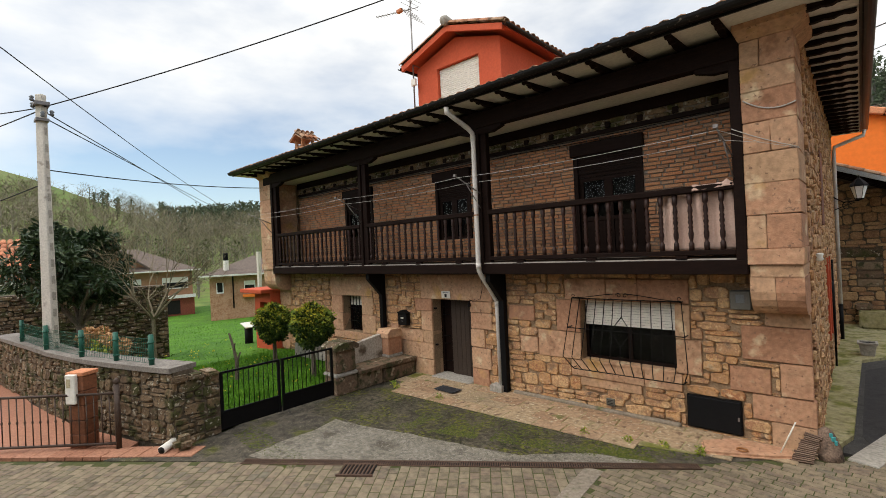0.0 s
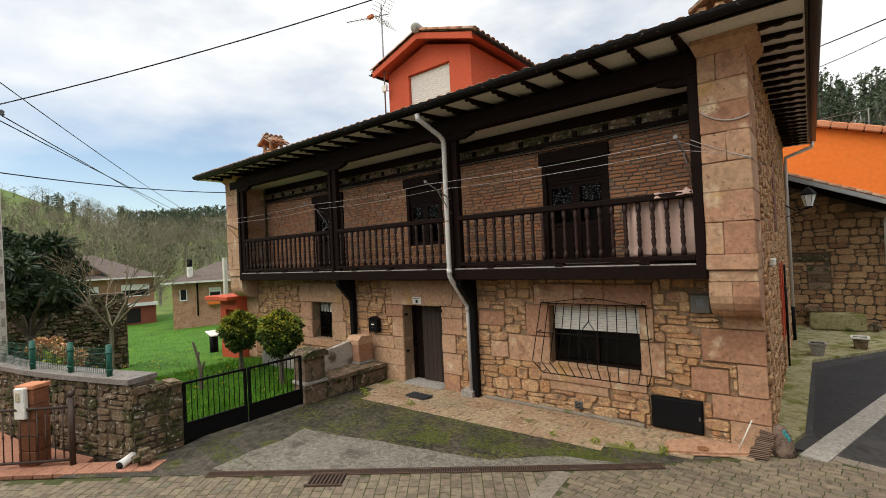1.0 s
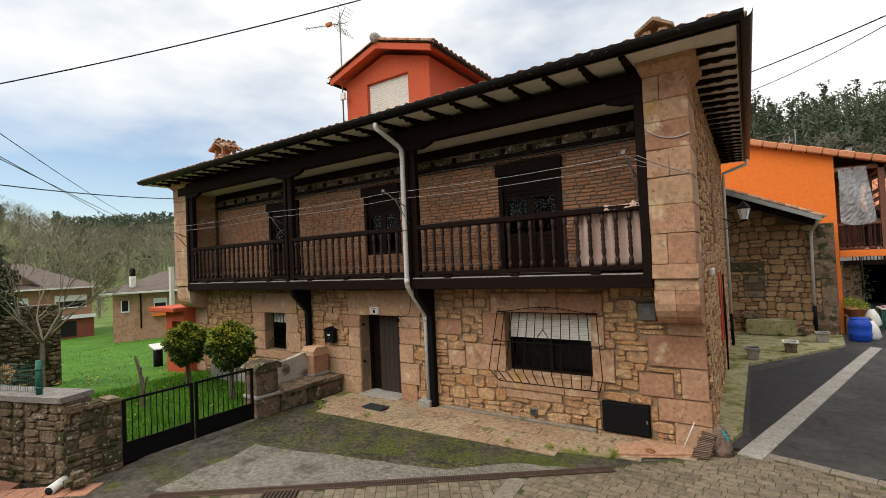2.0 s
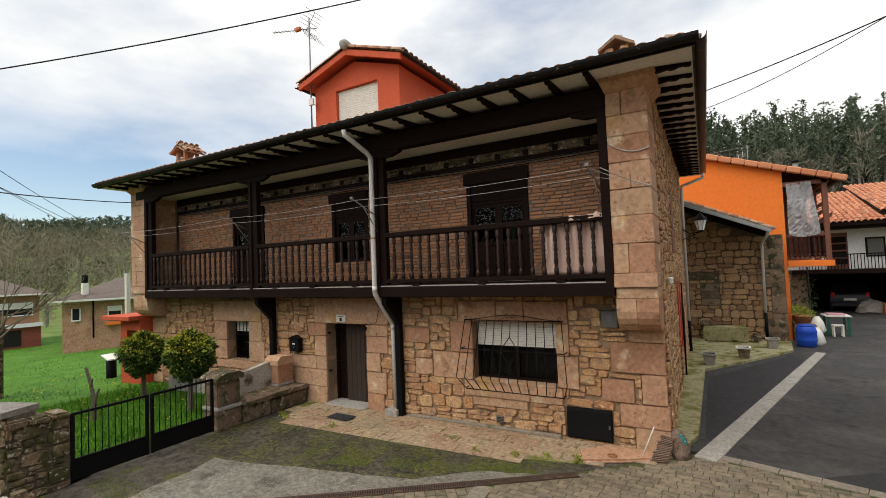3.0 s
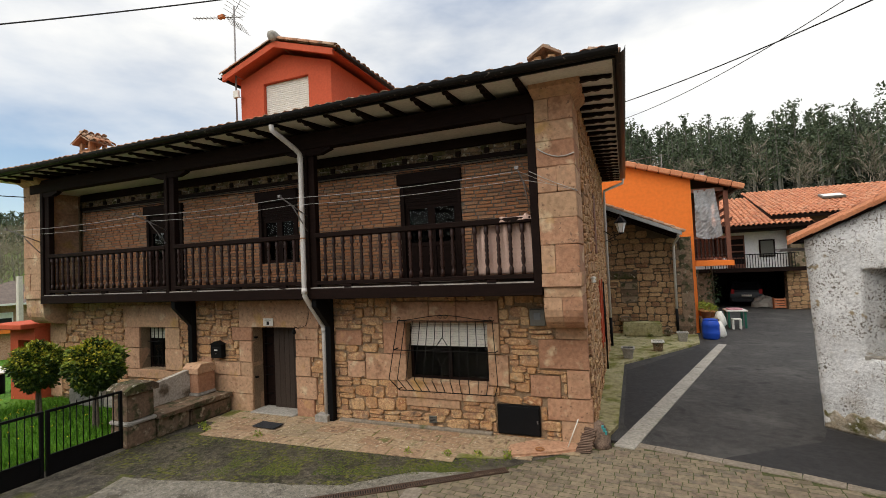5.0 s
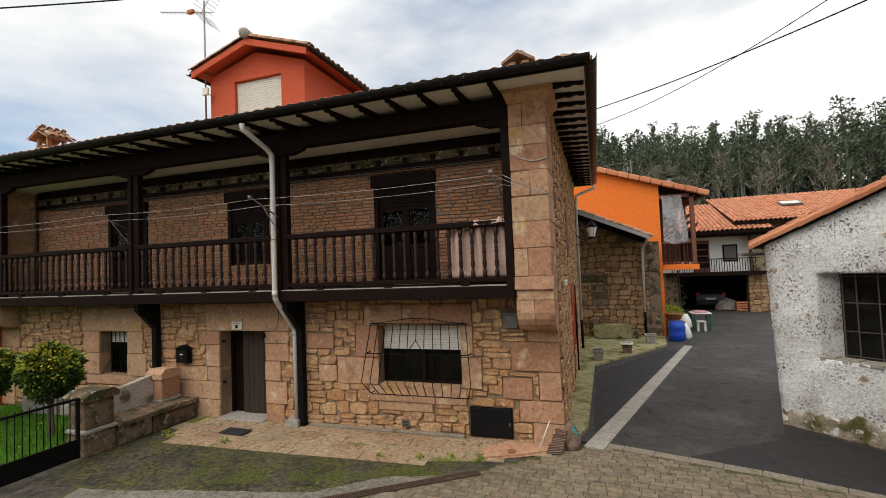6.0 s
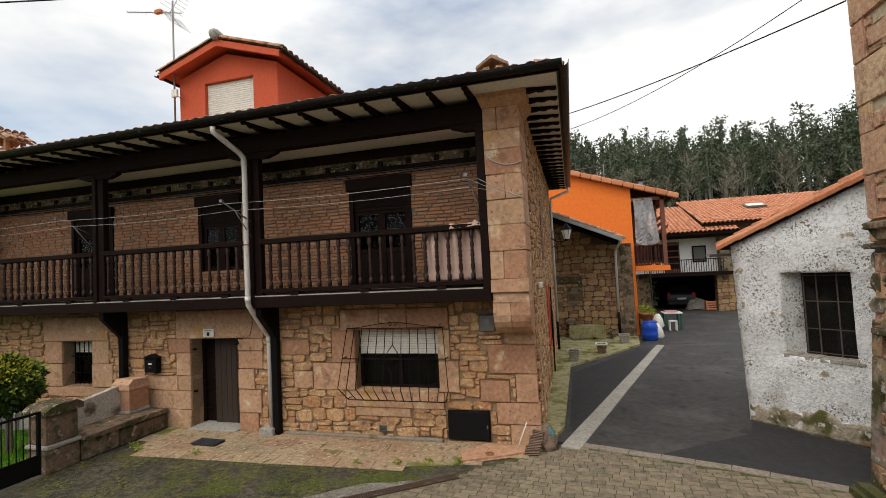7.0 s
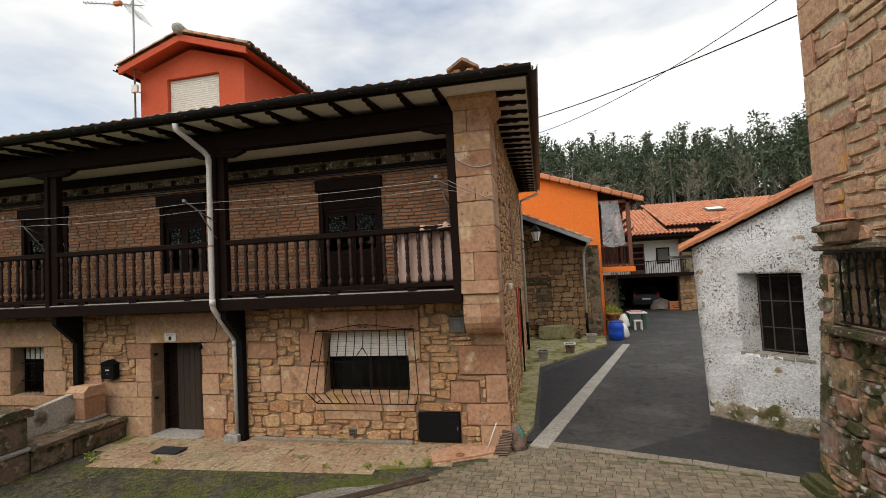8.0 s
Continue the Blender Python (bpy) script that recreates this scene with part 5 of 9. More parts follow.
boxes("side_wall", M_RED, dormer, (dx0, dx0 + 0.2, dy + .2, 5.4, 6.6, 8.62))
boxes("back_wall", M_RED, dormer, (dx0 + .2, dx1 - .2, 5.2, 5.4, 6.6, 8.9))
shutter = boxes("shutter_backing", M_BLIND, dormer, (-8.08, -6.60, dy + 0.12, dy + 0.14, 6.9, 8.40))
for k in range(26):
    boxes("shutter_slat", M_BLIND, shutter, (-8.075, -6.605, dy + 0.092, dy + 0.119, 6.95 + k * 0.055, 7.0 + k * 0.055), bevel=0.007)
ax, ez, az_ = -7.40, 8.72, 9.30
for s, ex in ((-1, -9.20), (1, -5.60)):
    bm = bmesh.new()
    prism(bm, [(ex, ez), (ax, az_), (ax, az_ - 0.16), (ex, ez - 0.16)], "y", 0.86, 0.93)
    part("fascia", bm, M_RED, dormer)
    bm = bmesh.new()
    prism(bm, [(ex, ez - 0.05), (ax, az_ - 0.05), (ax, az_), (ex, ez)], "y", 0.93, 5.6)
    part("roof_slab", bm, M_RED, dormer)
run = math.hypot(1.8, az_ - ez)
sl = (az_ - ez) / 1.8
tiling(dormer, Matrix.Translation((-5.57, 0.86, ez + 0.01)) @ Matrix.Rotation(radians(90), 4, "Z"), 4.6, run + 0.1, sl, 5, tile_me, M_TILE_OLD, seed=12)
tiling(dormer, Matrix.Translation((-9.23, 5.46, ez + 0.01)) @ Matrix.Rotation(radians(-90), 4, "Z"), 4.6, run + 0.1, sl, 5, tile_me, M_TILE_OLD, seed=13)
bm = bmesh.new()
tube(bm, [(ax, 0.74, az_ + 0.10), (ax, 0.80, az_ + 0.12), (ax, 1.15, az_ + 0.09)], [0.10, 0.14, 0.12], 10)
part("ridge_end", bm, M_STRIP, dormer, "grey concrete ridge cap", True)
bm = bmesh.new()
tube(bm, [(ax, 1.1, az_ + 0.05), (ax, 5.5, az_ + 0.05)], 0.11, 10)
part("ridge", bm, M_TILE, dormer, smooth=True)
bm = bmesh.new()
gutter_mesh(bm, (-5.50, 0.84, ez - 0.02), (-5.50, 5.6, ez - 0.02), 0.07)
part("gutter", bm, M_GUTTER, dormer)
bm = bmesh.new()
gutter_mesh(bm, (-9.30, 5.6, ez - 0.02), (-9.30, 0.86, ez - 0.02), 0.06)
part("gutter", bm, M_GUTTER, dormer)

for s, ex in ((-1, -9.26), (1, -5.54)):
    for k in range(5):
        u = k * 0.37
        m = Matrix.Translation((ex - s * u, 0.93, ez - 0.01 + sl * u + 0.05)) @ Matrix.Rotation(radians(90 * s), 4, "Z") @ Matrix.Rotation(math.atan(sl) + 0.03, 4, "X")
        shared("verge_tile", tile_me, dormer, m)

ant = thing("tv_antenna", "television antenna on a thin mast beside the dormer", "antenna")
mx, my = -8.93, 1.08
bar("mast", M_STEEL, ant, [(mx, my, 6.9), (mx, my, 10.72)], 0.022, 8)
boxes("junction_box", M_BLIND, ant, (mx - 0.02, mx + 0.16, my - 0.10, my - 0.03, 8.1, 8.3), bevel=0.01)
for z in (8.2, 8.75):
    bar("fixing", M_STEEL, ant, [(mx, my, z), (dx0 + 0.05, dy + 0.05, z - 0.06)], 0.012)
bar("boom", M_STEEL, ant, [(mx - 1.25, my - 0.25, 10.55), (mx + 0.25, my + 0.05, 10.38)], 0.012)
for k in range(12):
    q = k / 11
    p = Vector((mx - 1.22 + 1.2 * q, my - 0.24 + 0.25 * q, 10.545 - 0.14 * q))
    h = 0.10 + 0.05 * q
    bar("element", M_STEEL, ant, [p + Vector((0.05, -0.25 * h * 6, 0)) * 0.5, p - Vector((0.05, -0.25 * h * 6, 0)) * 0.5], 0.006, 4)
boxes("dipole_box", M_PLASTICRED, ant, (mx - 0.45, mx - 0.25, my - 0.16, my - 0.06, 10.40, 10.50), bevel=0.01)
for s in (-1, 1):
    bar("reflector_frame", M_STEEL, ant, [(mx - 0.1, my, 10.42), (mx + 0.22, my + 0.02, 10.42 + s * 0.42)], 0.009, 4)
    for k in range(5):
        q = 0.2 + 0.2 * k
        bar("reflector_rod", M_STEEL, ant, [(mx - 0.1 + .32 * q, my - 0.35, 10.42 + s * .42 * q), (mx - 0.1 + .32 * q, my + 0.35, 10.42 + s * .42 * q)], 0.006, 4)

chim = thing("chimney", "brick chimney with a little clay-tile roof", "chimney")
cx, cy, cz = -13.25, 0.0, 6.50
cells = courses(-0.33, 0.33, 0, 0.62, [], (0.058, 0.066), (0.18, 0.26), 5, gap=0.012, wave=0, split=0)
boxes("shaft", M_MORTAR, chim, (cx - 0.32, cx + 0.32, cy - 0.32, cy + 0.32, cz, cz + 0.62))
masonry(chim, Matrix.Translation((cx, cy - 0.32, cz)) @ plane_at(0, 0, 0), cells, BRK, BRK_FAR, lambda u, v: True, 0.02, "brick", "bricks")
masonry(chim, Matrix.Translation((cx + 0.32, cy, cz)) @ plane_at(0, 0, 90), cells, BRK, BRK_FAR, lambda u, v: True, 0.02, "brick", "bricks")
for sx in (-1, 1):
    for sy in (-1, 1):
        boxes("corner_post", M_BRICK, chim, (cx + sx * 0.26 - 0.06, cx + sx * 0.26 + 0.06, cy + sy * 0.26 - 0.06, cy + sy * 0.26 + 0.06, cz + 0.62, cz + 0.86))
for s in (-1, 1):
    bm = bmesh.new()
    prism(bm, [(cx + s * 0.52, cz + 0.84), (cx, cz + 1.10), (cx, cz + 1.06), (cx + s * 0.52, cz + 0.80)], "y", cy - 0.48, cy + 0.48)
    part("cap_slab", bm, M_TILE, chim)
    tiling(chim, Matrix.Translation((cx + s * 0.54, cy - s * 0.48, cz + 0.85)) @ Matrix.Rotation(radians(90 * s), 4, "Z"), 0.97, 0.80, 0.5, 2, tile_me, M_TILE_OLD, seed=15)

chim.matrix_basis = Matrix.Translation((cx, cy, cz)) @ Matrix.Diagonal((0.72, 0.72, 0.80, 1)) @ Matrix.Translation((-cx, -cy, -cz))

cap = thing("stone_chimney", "small stone chimney with a gabled cap", "chimney")
cx, cy, cz = -0.36, 0.0, 6.50
block(cap, cx - 0.20, cx + 0.20, cy - 0.2, cy + 0.2, cz, cz + 0.32, M_RUBBLE, name="shaft")
block(cap, cx - 0.20, cx - 0.06, cy - 0.2, cy + 0.2, cz + 0.32, cz + 0.48, M_RUBBLE, name="side_stone")
block(cap, cx + 0.06, cx + 0.20, cy - 0.2, cy + 0.2, cz + 0.32, cz + 0.48, M_RUBBLE, name="side_stone")
for s in (-1, 1):
    bm = bmesh.new()
    prism(bm, [(cx + s * 0.30, cz + 0.47), (cx, cz + 0.66), (cx, cz + 0.60), (cx + s * 0.30, cz + 0.42)], "y", cy - 0.28, cy + 0.28)
    part("cap_slab", bm, M_TILE, cap)
bm = bmesh.new()
lathe(bm, [(0.07, 0), (0.10, 0.05), (0.09, 0.11), (0.03, 0.14)], 9, (cx, cy, cz + 0.62))
part("finial", bm, M_STRIP, cap, smooth=True)

# ---- plants ----
def leaves(name, parent, material, blobs, count, size, seed, hollow=0.55, droop=0.0, aspect=0.5):
    """Small folded leaves strewn through ellipsoids (x, y, z, rx, ry, rz), thicker to the outside."""
    r = np.random.RandomState(seed)
    vol = np.array([b[3] * b[4] * b[5] for b in blobs]) ** 0.7
    pick = r.choice(len(blobs), count, p=vol / vol.sum())
    b = np.array(blobs)[pick]
    d = r.normal(size=(count, 3))
    d /= np.linalg.norm(d, axis=1)[:, None]
    rad = hollow + (1 - hollow) * r.rand(count) ** 0.5
    rad *= 1 + 0.10 * np.sin(d[:, 0] * 7 + pick) + 0.10 * np.sin(d[:, 2] * 9 + d[:, 1] * 6)
    c = b[:, :3] + d * b[:, 3:] * rad[:, None]
    way = d + 0.9 * r.normal(size=(count, 3)) + np.array([0, 0, -droop])
    way /= np.linalg.norm(way, axis=1)[:, None]
    side = np.cross(way, r.normal(size=(count, 3)))
    side /= np.linalg.norm(side, axis=1)[:, None]
    up = np.cross(side, way)
    s = size * r.uniform(0.6, 1.3, count)[:, None]
    v = np.stack([c, c + way * s * 0.5 + side * s * aspect * 0.5 + up * s * 0.08, c + way * s, c + way * s * 0.5 - side * s * aspect * 0.5 + up * s * 0.08], 1).reshape(-1, 3)
    f = np.arange(count * 4).reshape(-1, 4)
    return raw(name, v.tolist(), f.tolist(), material, parent)


def limb(bm, p, way, length, radius, depth, r, spread=0.6, shrink=0.68, n=5, lift=0.15):
    """A tapering, forking branch."""
    p, way = Vector(p), Vector(way).normalized()
    bend = Vector([r.uniform(-0.25, 0.25) for _ in range(3)])
    mid = p + way * length * 0.5
    end = mid + (way + bend * 0.6 + Vector((0, 0, lift * 0.3))).normalized() * length * 0.5
    tube(bm, [p, mid, end], [radius, radius * 0.85, radius * 0.66], n, False)
    if depth:
        for _ in range(r.choice((2, 3))):
            w = (end - mid).normalized() + Vector([r.uniform(-spread, spread) for _ in range(3)]) + Vector((0, 0, lift))
            limb(bm, end, w, length * shrink * r.uniform(0.8, 1.15), radius * 0.62, depth - 1, r, spread, shrink, max(3, n - 1), lift)


# ---- the lane and its houses ----
def slabs(name, parent, p0, p1, w0, w1, n, z, thick, material):
    """A run of flat slabs from p0 to p1."""
    p0, p1 = Vector((*p0, 0)), Vector((*p1, 0))
    way = (p1 - p0).normalized()
    side = Vector((-way.y, way.x, 0))
    for k in range(n):
        a, b = k / n, (k + 1) / n
        bm = bmesh.new()
        pts = []
        for q, s in ((a, -1), (b, -1), (b, 1), (a, 1)):
            e = 0.006 if q == a else -0.006
            c = p0.lerp(p1, q) + way * e + side * s * (w0 + (w1 - w0) * q) / 2
            pts.append((c.x, c.y))
        prism(bm, pts, "z", z - thick, z + rng.uniform(-0.003, 0.003))
        part(name, bm, material, parent)


gut = tagged(new("drain_strip"), "pale concrete drain strip down the lane", "drain strip", kind="structure")
slabs("slab", gut, (0.60, -0.02), (3.87, 10.52), 0.34, 0.26, 13, 0.018, 0.06, M_DRAIN)
walkway = sheet("side_pavement", [(X1, 0.25), (0.36, 0.45), (0.50, 0.95), (0.60, 6.6), (1.7, 8.2), (2.5, 9.4), (3.15, 10.5), (3.35, 12.5), (-1.5, 12.5), (-1.5, 9.7), (X1, 9.6)], 0.07, M_MOSSY, "mossy concrete pavement along the side wall", "pavement", 0.2)
sheet("road_patch", [(0.75, 0.6), (1.9, 4.2), (3.3, 9.4), (2.9, 9.6), (1.5, 7.2), (0.66, 5.8), (0.60, 1.2)], 0.006, M_ASPHALT_NEW, "newer black asphalt beside the drain strip", "road", 0.004)
sheet("road_patch", [(2.0, -0.1), (3.0, -0.32), (4.3, -0.82), (5.7, -1.0), (5.2, 0.7), (4.02, 1.8), (3.75, 1.1), (3.2, 0.75)], 0.005, M_ASPHALT_NEW, "newer black asphalt at the lane mouth", "road", 0.004)

for k, (x, y) in enumerate(((0.72, 7.3), (1.66, 8.65), (2.62, 10.7))):
    pot = thing("planter", "small square stone planter with bare soil", "planter", "planters on the pavement")
    bm = bmesh.new()
    vs = box(bm, x - 0.17, x + 0.17, y - 0.17, y + 0.17, 0.07, 0.36)
    for v in vs[:4]:
        v.co.x, v.co.y = x + (v.co.x - x) * 0.75, y + (v.co.y - y) * 0.75
    bmesh.ops.bevel(bm, geom=list(bm.edges), offset=0.01, segments=1, affect="EDGES")
    part("bowl", bm, M_STRIP if k != 1 else M_OLDSTONE, pot)
    boxes("rim", M_STRIP if k != 1 else M_BLIND, pot, (x - .20, x + .20, y - .20, y - .15, .36, .41), (x - .20, x + .20, y + .15, y + .20, .36, .41), (x - .20, x - .15, y - .15, y + .15, .36, .41), (x + .15, x + .20, y - .15, y + .15, .36, .41), bevel=0.006)
    boxes("soil", M_DARK, pot, (x - .15, x + .15, y - .15, y + .15, .35, .38))

# stone shed with a lean-to roof
shed = thing("stone_shed", "old stone shed with a deep lean-to porch roof", "shed")
bm = bmesh.new()
prism(bm, [(-1.5, -0.1), (3.27, -0.1), (3.27, 4.0), (2.80, 4.0), (-1.4, 5.88), (-1.5, 5.88)], "y", 12.43, 13.1)
part("wall_core", bm, M_MORTAR_DARK, shed)
SHED = plane_at(0, 12.43, 0)
quoins = []
z = 0.0
while z < 3.9:
    h = rng.uniform(0.28, 0.42)
    w = rng.choice((0.45, 0.68))
    quoins.append((3.30 - w, 3.30, z, min(z + h, 4.0)))
    z += h
for a, b, c, d in quoins:
    block(shed, a, b, 12.37, 12.7, c, d, M_OLDASHLAR)
cells = courses(-1.5, 3.28, 0, 5.7, quoins + [(0.1, 1.2, 2.35, 2.65), (0.55, 1.2, 1.35, 2.2)], (0.16, 0.34), (0.22, 0.55), 31)
block(shed, 0.1, 1.2, 12.37, 12.6, 2.36, 2.64, M_OLDSTONE)
for k in range(3):
    block(shed, 0.56, 1.19, 12.38, 12.6, 1.36 + 0.28 * k, 1.62 + 0.28 * k, M_OLDASHLAR)
cells = [q for q in cells if q[1] + q[3] / 2 < 3.96 + max(0.0, 2.6 - q[0]) * 0.4476]
masonry(shed, SHED, cells, OLDW, OLDW_FAR, lambda u, v: True, depth=0.05, seed=41)
SX0, SZ0, SX1, SZ1 = -1.4, 5.94, 2.80, 4.06
sls = (SZ0 - SZ1) / (SX1 - SX0)
bm = bmesh.new()
prism(bm, [(SX0, SZ0), (SX1, SZ1), (SX1, SZ1 + 0.07), (SX0, SZ0 + 0.07)], "y", 10.7, 13.1)
part("roof_deck", bm, M_WOOD, shed)
bm = bmesh.new()
prism(bm, [(SX0, SZ0 - 0.05), (SX1, SZ1 - 0.05), (SX1, SZ1 + 0.10), (SX0, SZ0 + 0.10)], "y", 10.62, 10.70)
part("verge_board", bm, M_ZINC, shed, "grey zinc verge trim")
for k in range(4):
    y = 11.0 + k * 0.55
    bm = bmesh.new()
    prism(bm, [(SX0, SZ0 - 0.16), (SX1 - 0.1, SZ1 - 0.12), (SX1 - 0.1, SZ1), (SX0, SZ0)], "y", y, y + 0.1)
    part("rafter", bm, M_WOOD, shed)
tiling(shed, Matrix.Translation((SX1 + 0.03, 10.62, SZ1 + 0.08)) @ Matrix.Rotation(radians(90), 4, "Z"), 2.4, 4.6, sls, 2, tile_me, M_TILE_OLD, seed=31)
shed_pipe = thing("downpipe", "white downpipe with a black foot on the shed", "downpipe")
bar("pipe_run", M_PVC, shed_pipe, [(2.70, 10.75, 4.05), (2.70, 10.9, 3.95), (2.66, 12.2, 3.75), (2.64, 12.28, 3.6), (2.62, 12.28, 1.1)], 0.05, 10)
bar("foot", M_IRON, shed_pipe, [(2.62, 12.28, 1.1), (2.62, 12.28, 0.07)], 0.055, 10)
trough = thing("stone_trough", "long mossy stone bench against the shed", "bench")
block(trough, 0.55, 2.0, 11.55, 12.3, 0.06, 0.62, M_MOSSY, 0.05)
block(trough, 0.45, 0.9, 11.9, 12.36, 0.62, 0.82, M_OLDASHLAR, 0.05)
loose = thing("loose_stone", "loose rounded stone beside the bench", "stone")
block(loose, 2.08, 2.38, 11.7, 12.0, 0.06, 0.40, M_OLDASHLAR, 0.08)

lantern = thing("street_lantern", "black wall lantern with white glass on a scrolled bracket", "lantern")
lx, ly = 0.70, 9.35
bar("bracket", M_IRON, lantern, [(X1, ly, 4.28), (0.35, ly, 4.10), (lx, ly, 4.12)], 0.018)
bar("scroll", M_IRON, lantern, [(0.42 + 0.10 * math.cos(a), ly, 4.00 + 0.10 * math.sin(a)) for a in [q * 0.5 for q in range(11)]], 0.010)
bar("bracket", M_IRON, lantern, [(X1, ly, 3.88), (lx - 0.1, ly, 4.08)], 0.012)
bm = bmesh.new()
lathe(bm, [(0.03, 4.12), (0.10, 4.15), (0.11, 4.18)], 8, (lx, ly, 0))
part("base", bm, M_IRON, lantern)
bm = bmesh.new()
lathe(bm, [(0.10, 4.18), (0.19, 4.52)], 6, (lx, ly, 0))
part("glass", bm, M_OPAL, lantern)
bm = bmesh.new()
lathe(bm, [(0.22, 4.52), (0.20, 4.58), (0.08, 4.72), (0.03, 4.76), (0.02, 4.84)], 6, (lx, ly, 0))
part("hood", bm, M_IRON, lantern)
for k in range(6):
    a = 2 * math.pi * k / 6
    bar("rib", M_IRON, lantern, [(lx + 0.10 * math.cos(a), ly + 0.10 * math.sin(a), 4.18), (lx + 0.195 * math.cos(a), ly + 0.195 * math.sin(a), 4.52)], 0.008, 4)

# orange house
orange = thing("orange_house", "orange rendered house with a timber balcony and tiled roof", "house")
OX, OY = 3.50, 13.2
slope_o = 0.332
ztop = lambda x: 7.70 - (x - 0.0) * slope_o
bm = bmesh.new()
prism(bm, [(-3.0, 0), (OX, 0), (OX, ztop(OX) - 0.12), (-3.0, ztop(-3.0) - 0.12)], "y", OY, OY + 0.3)
part("gable_wall", bm, M_ORANGE, orange)
boxes("side_wall", M_ORANGE, orange, (OX - 0.3, OX, OY + 0.3, 20.0, 0, 6.3))
boxes("back_wall", M_ORANGE, orange, (-3.0, OX - .3, 19.7, 20.0, 0, 6.5))
bm = bmesh.new()
prism(bm, [(-3.0, ztop(-3.0) - 0.12), (5.15, ztop(5.15) - 0.12), (5.15, ztop(5.15)), (-3.0, ztop(-3.0))], "y", OY - 0.22, 20.2)
part("roof_deck", bm, M_WOOD, orange)
k = 0
x = -2.9
while x < 5.1:
    bm = bmesh.new()
    w = 0.46
    m = Matrix.Translation((x, 0, ztop(x))) @ Matrix.Rotation(math.atan(slope_o), 4, "Y")
    box(bm, 0, w - 0.02, OY - 0.30, OY - 0.05, -0.12, 0.10 + 0.012 * (k % 2), 0.03, m)
    part("verge_tile", bm, M_TILE_NEW, orange)
    x += w * math.cos(math.atan(slope_o))
    k += 1
tiling(orange, Matrix.Translation((5.18, OY - 0.05, ztop(5.18) + 0.03)) @ Matrix.Rotation(radians(90), 4, "Z"), 7.0, 8.4, slope_o, 0, tile_me, M_TILE_FAR, seed=33)
bm = bmesh.new()
gutter_mesh(bm, (5.24, OY - 0.2, ztop(5.15) - 0.08), (5.24, 20.2, ztop(5.15) - 0.08), 0.07)
part("gutter", bm, M_GUTTER, orange)
boxes("balcony_slab", M_ORANGE, orange, (OX, 4.90, OY - 0.05, 19.5, 2.76, 2.98), bevel=0.01)
for y in (OY + 0.02, 15.2, 17.3, 19.3):
    boxes("post", M_WOODRED, orange, (4.68, 4.84, y, y + 0.16, 2.98, 6.0))
boxes("tie_beam", M_WOODRED, orange, (OX, 4.9, OY + 0.02, OY + 0.18, 5.85, 6.0))
boxes("tie_beam", M_WOODRED, orange, (4.68, 4.84, OY + .2, 19.5, 5.78, 5.92))
boxes("hand_rail", M_WOODRED, orange, (OX, 4.70, OY + 0.04, OY + 0.12, 3.90, 3.98), (4.72, 4.80, OY + .15, 19.4, 3.90, 3.98))
boxes("foot_rail", M_WOODRED, orange, (OX, 4.70, OY + 0.05, OY + 0.11, 3.06, 3.12), (4.73, 4.79, OY + .15, 19.4, 3.06, 3.12))
for i in range(8):
    shared("baluster", bal_me, orange, Matrix.Translation((OX + 0.10 + i * 0.15, OY + 0.08, 3.08)))
for i in range(30):
    shared("baluster", bal_me, orange, Matrix.Translation((4.76, OY + 0.30 + i * 0.2, 3.08)))
for k in range(3):
    bm = bmesh.new()
    prism(bm, [(4.8, 4.55 + 0.3 * k), (5.35, 4.9 + 0.3 * k), (5.35, 4.75 + 0.3 * k), (4.8, 4.35 + 0.3 * k)], "y", 15.4 + k * 0.5, 15.5 + k * 0.5)
    part("brace", bm, M_WOODRED, orange)
vs, fs = [], []
rp = random.Random(5)
for j in range(25):
    for i in range(15):
        u, v = i / 14, j / 24
        vs.append((3.60 + 0.86 * u - 0.1 * v * u + 0.10 * (1 - v) * u, OY - 0.04 + 0.03 * math.sin(u * 14 + v * 6) + 0.05 * math.sin(v * 7 + u * 3) + rp.uniform(-.02, .02), 4.0 + 1.95 * v - 0.25 * (1 - v) * u * (1 - u) * 2))
for j in range(24):
    for i in range(14):
        a = j * 15 + i
        fs.append((a, a + 1, a + 16, a + 15))
raw("plastic_sheet", vs, fs, M_PLASTIC, orange)
orange.children[-1]["label"] = "crumpled clear plastic sheet"
boxes("balcony_end", M_WOODRED, orange, (OX, 4.68, 16.6, 16.7, 2.98, 6.0))
boxes("door", M_WOODRED, orange, (OX, OX + 0.04, 14.2, 15.2, 0, 2.2))
boxes("door_jamb", M_ORANGE, orange, (OX, OX + 0.10, 13.9, 14.15, 0, 2.3), (OX, OX + 0.10, 15.25, 15.5, 0, 2.3))
flue = thing("flue", "steel flue pipe on the orange house roof", "flue")
bar("pipe", M_STEEL, flue, [(4.2, 15.0, 6.2), (4.2, 15.0, 7.0)], 0.10, 12)
bar("cowl", M_IRON, flue, [(4.2, 15.0, 7.0), (4.2, 15.0, 7.08)], 0.14, 12)
ant2 = thing("tv_antenna", "small television antenna over the orange roof", "antenna")
bar("mast", M_STEEL, ant2, [(2.6, 15, 6.7), (2.6, 15, 8.0)], 0.02, 6)
bar("boom", M_STEEL, ant2, [(1.2, 15, 7.85), (2.8, 15, 7.95)], 0.012, 4)
for k in range(6):
    bar("element", M_STEEL, ant2, [(1.3 + k * 0.25, 14.8, 7.86 + k * .015), (1.3 + k * 0.25, 15.2, 7.86 + k * .015)], 0.007, 4)

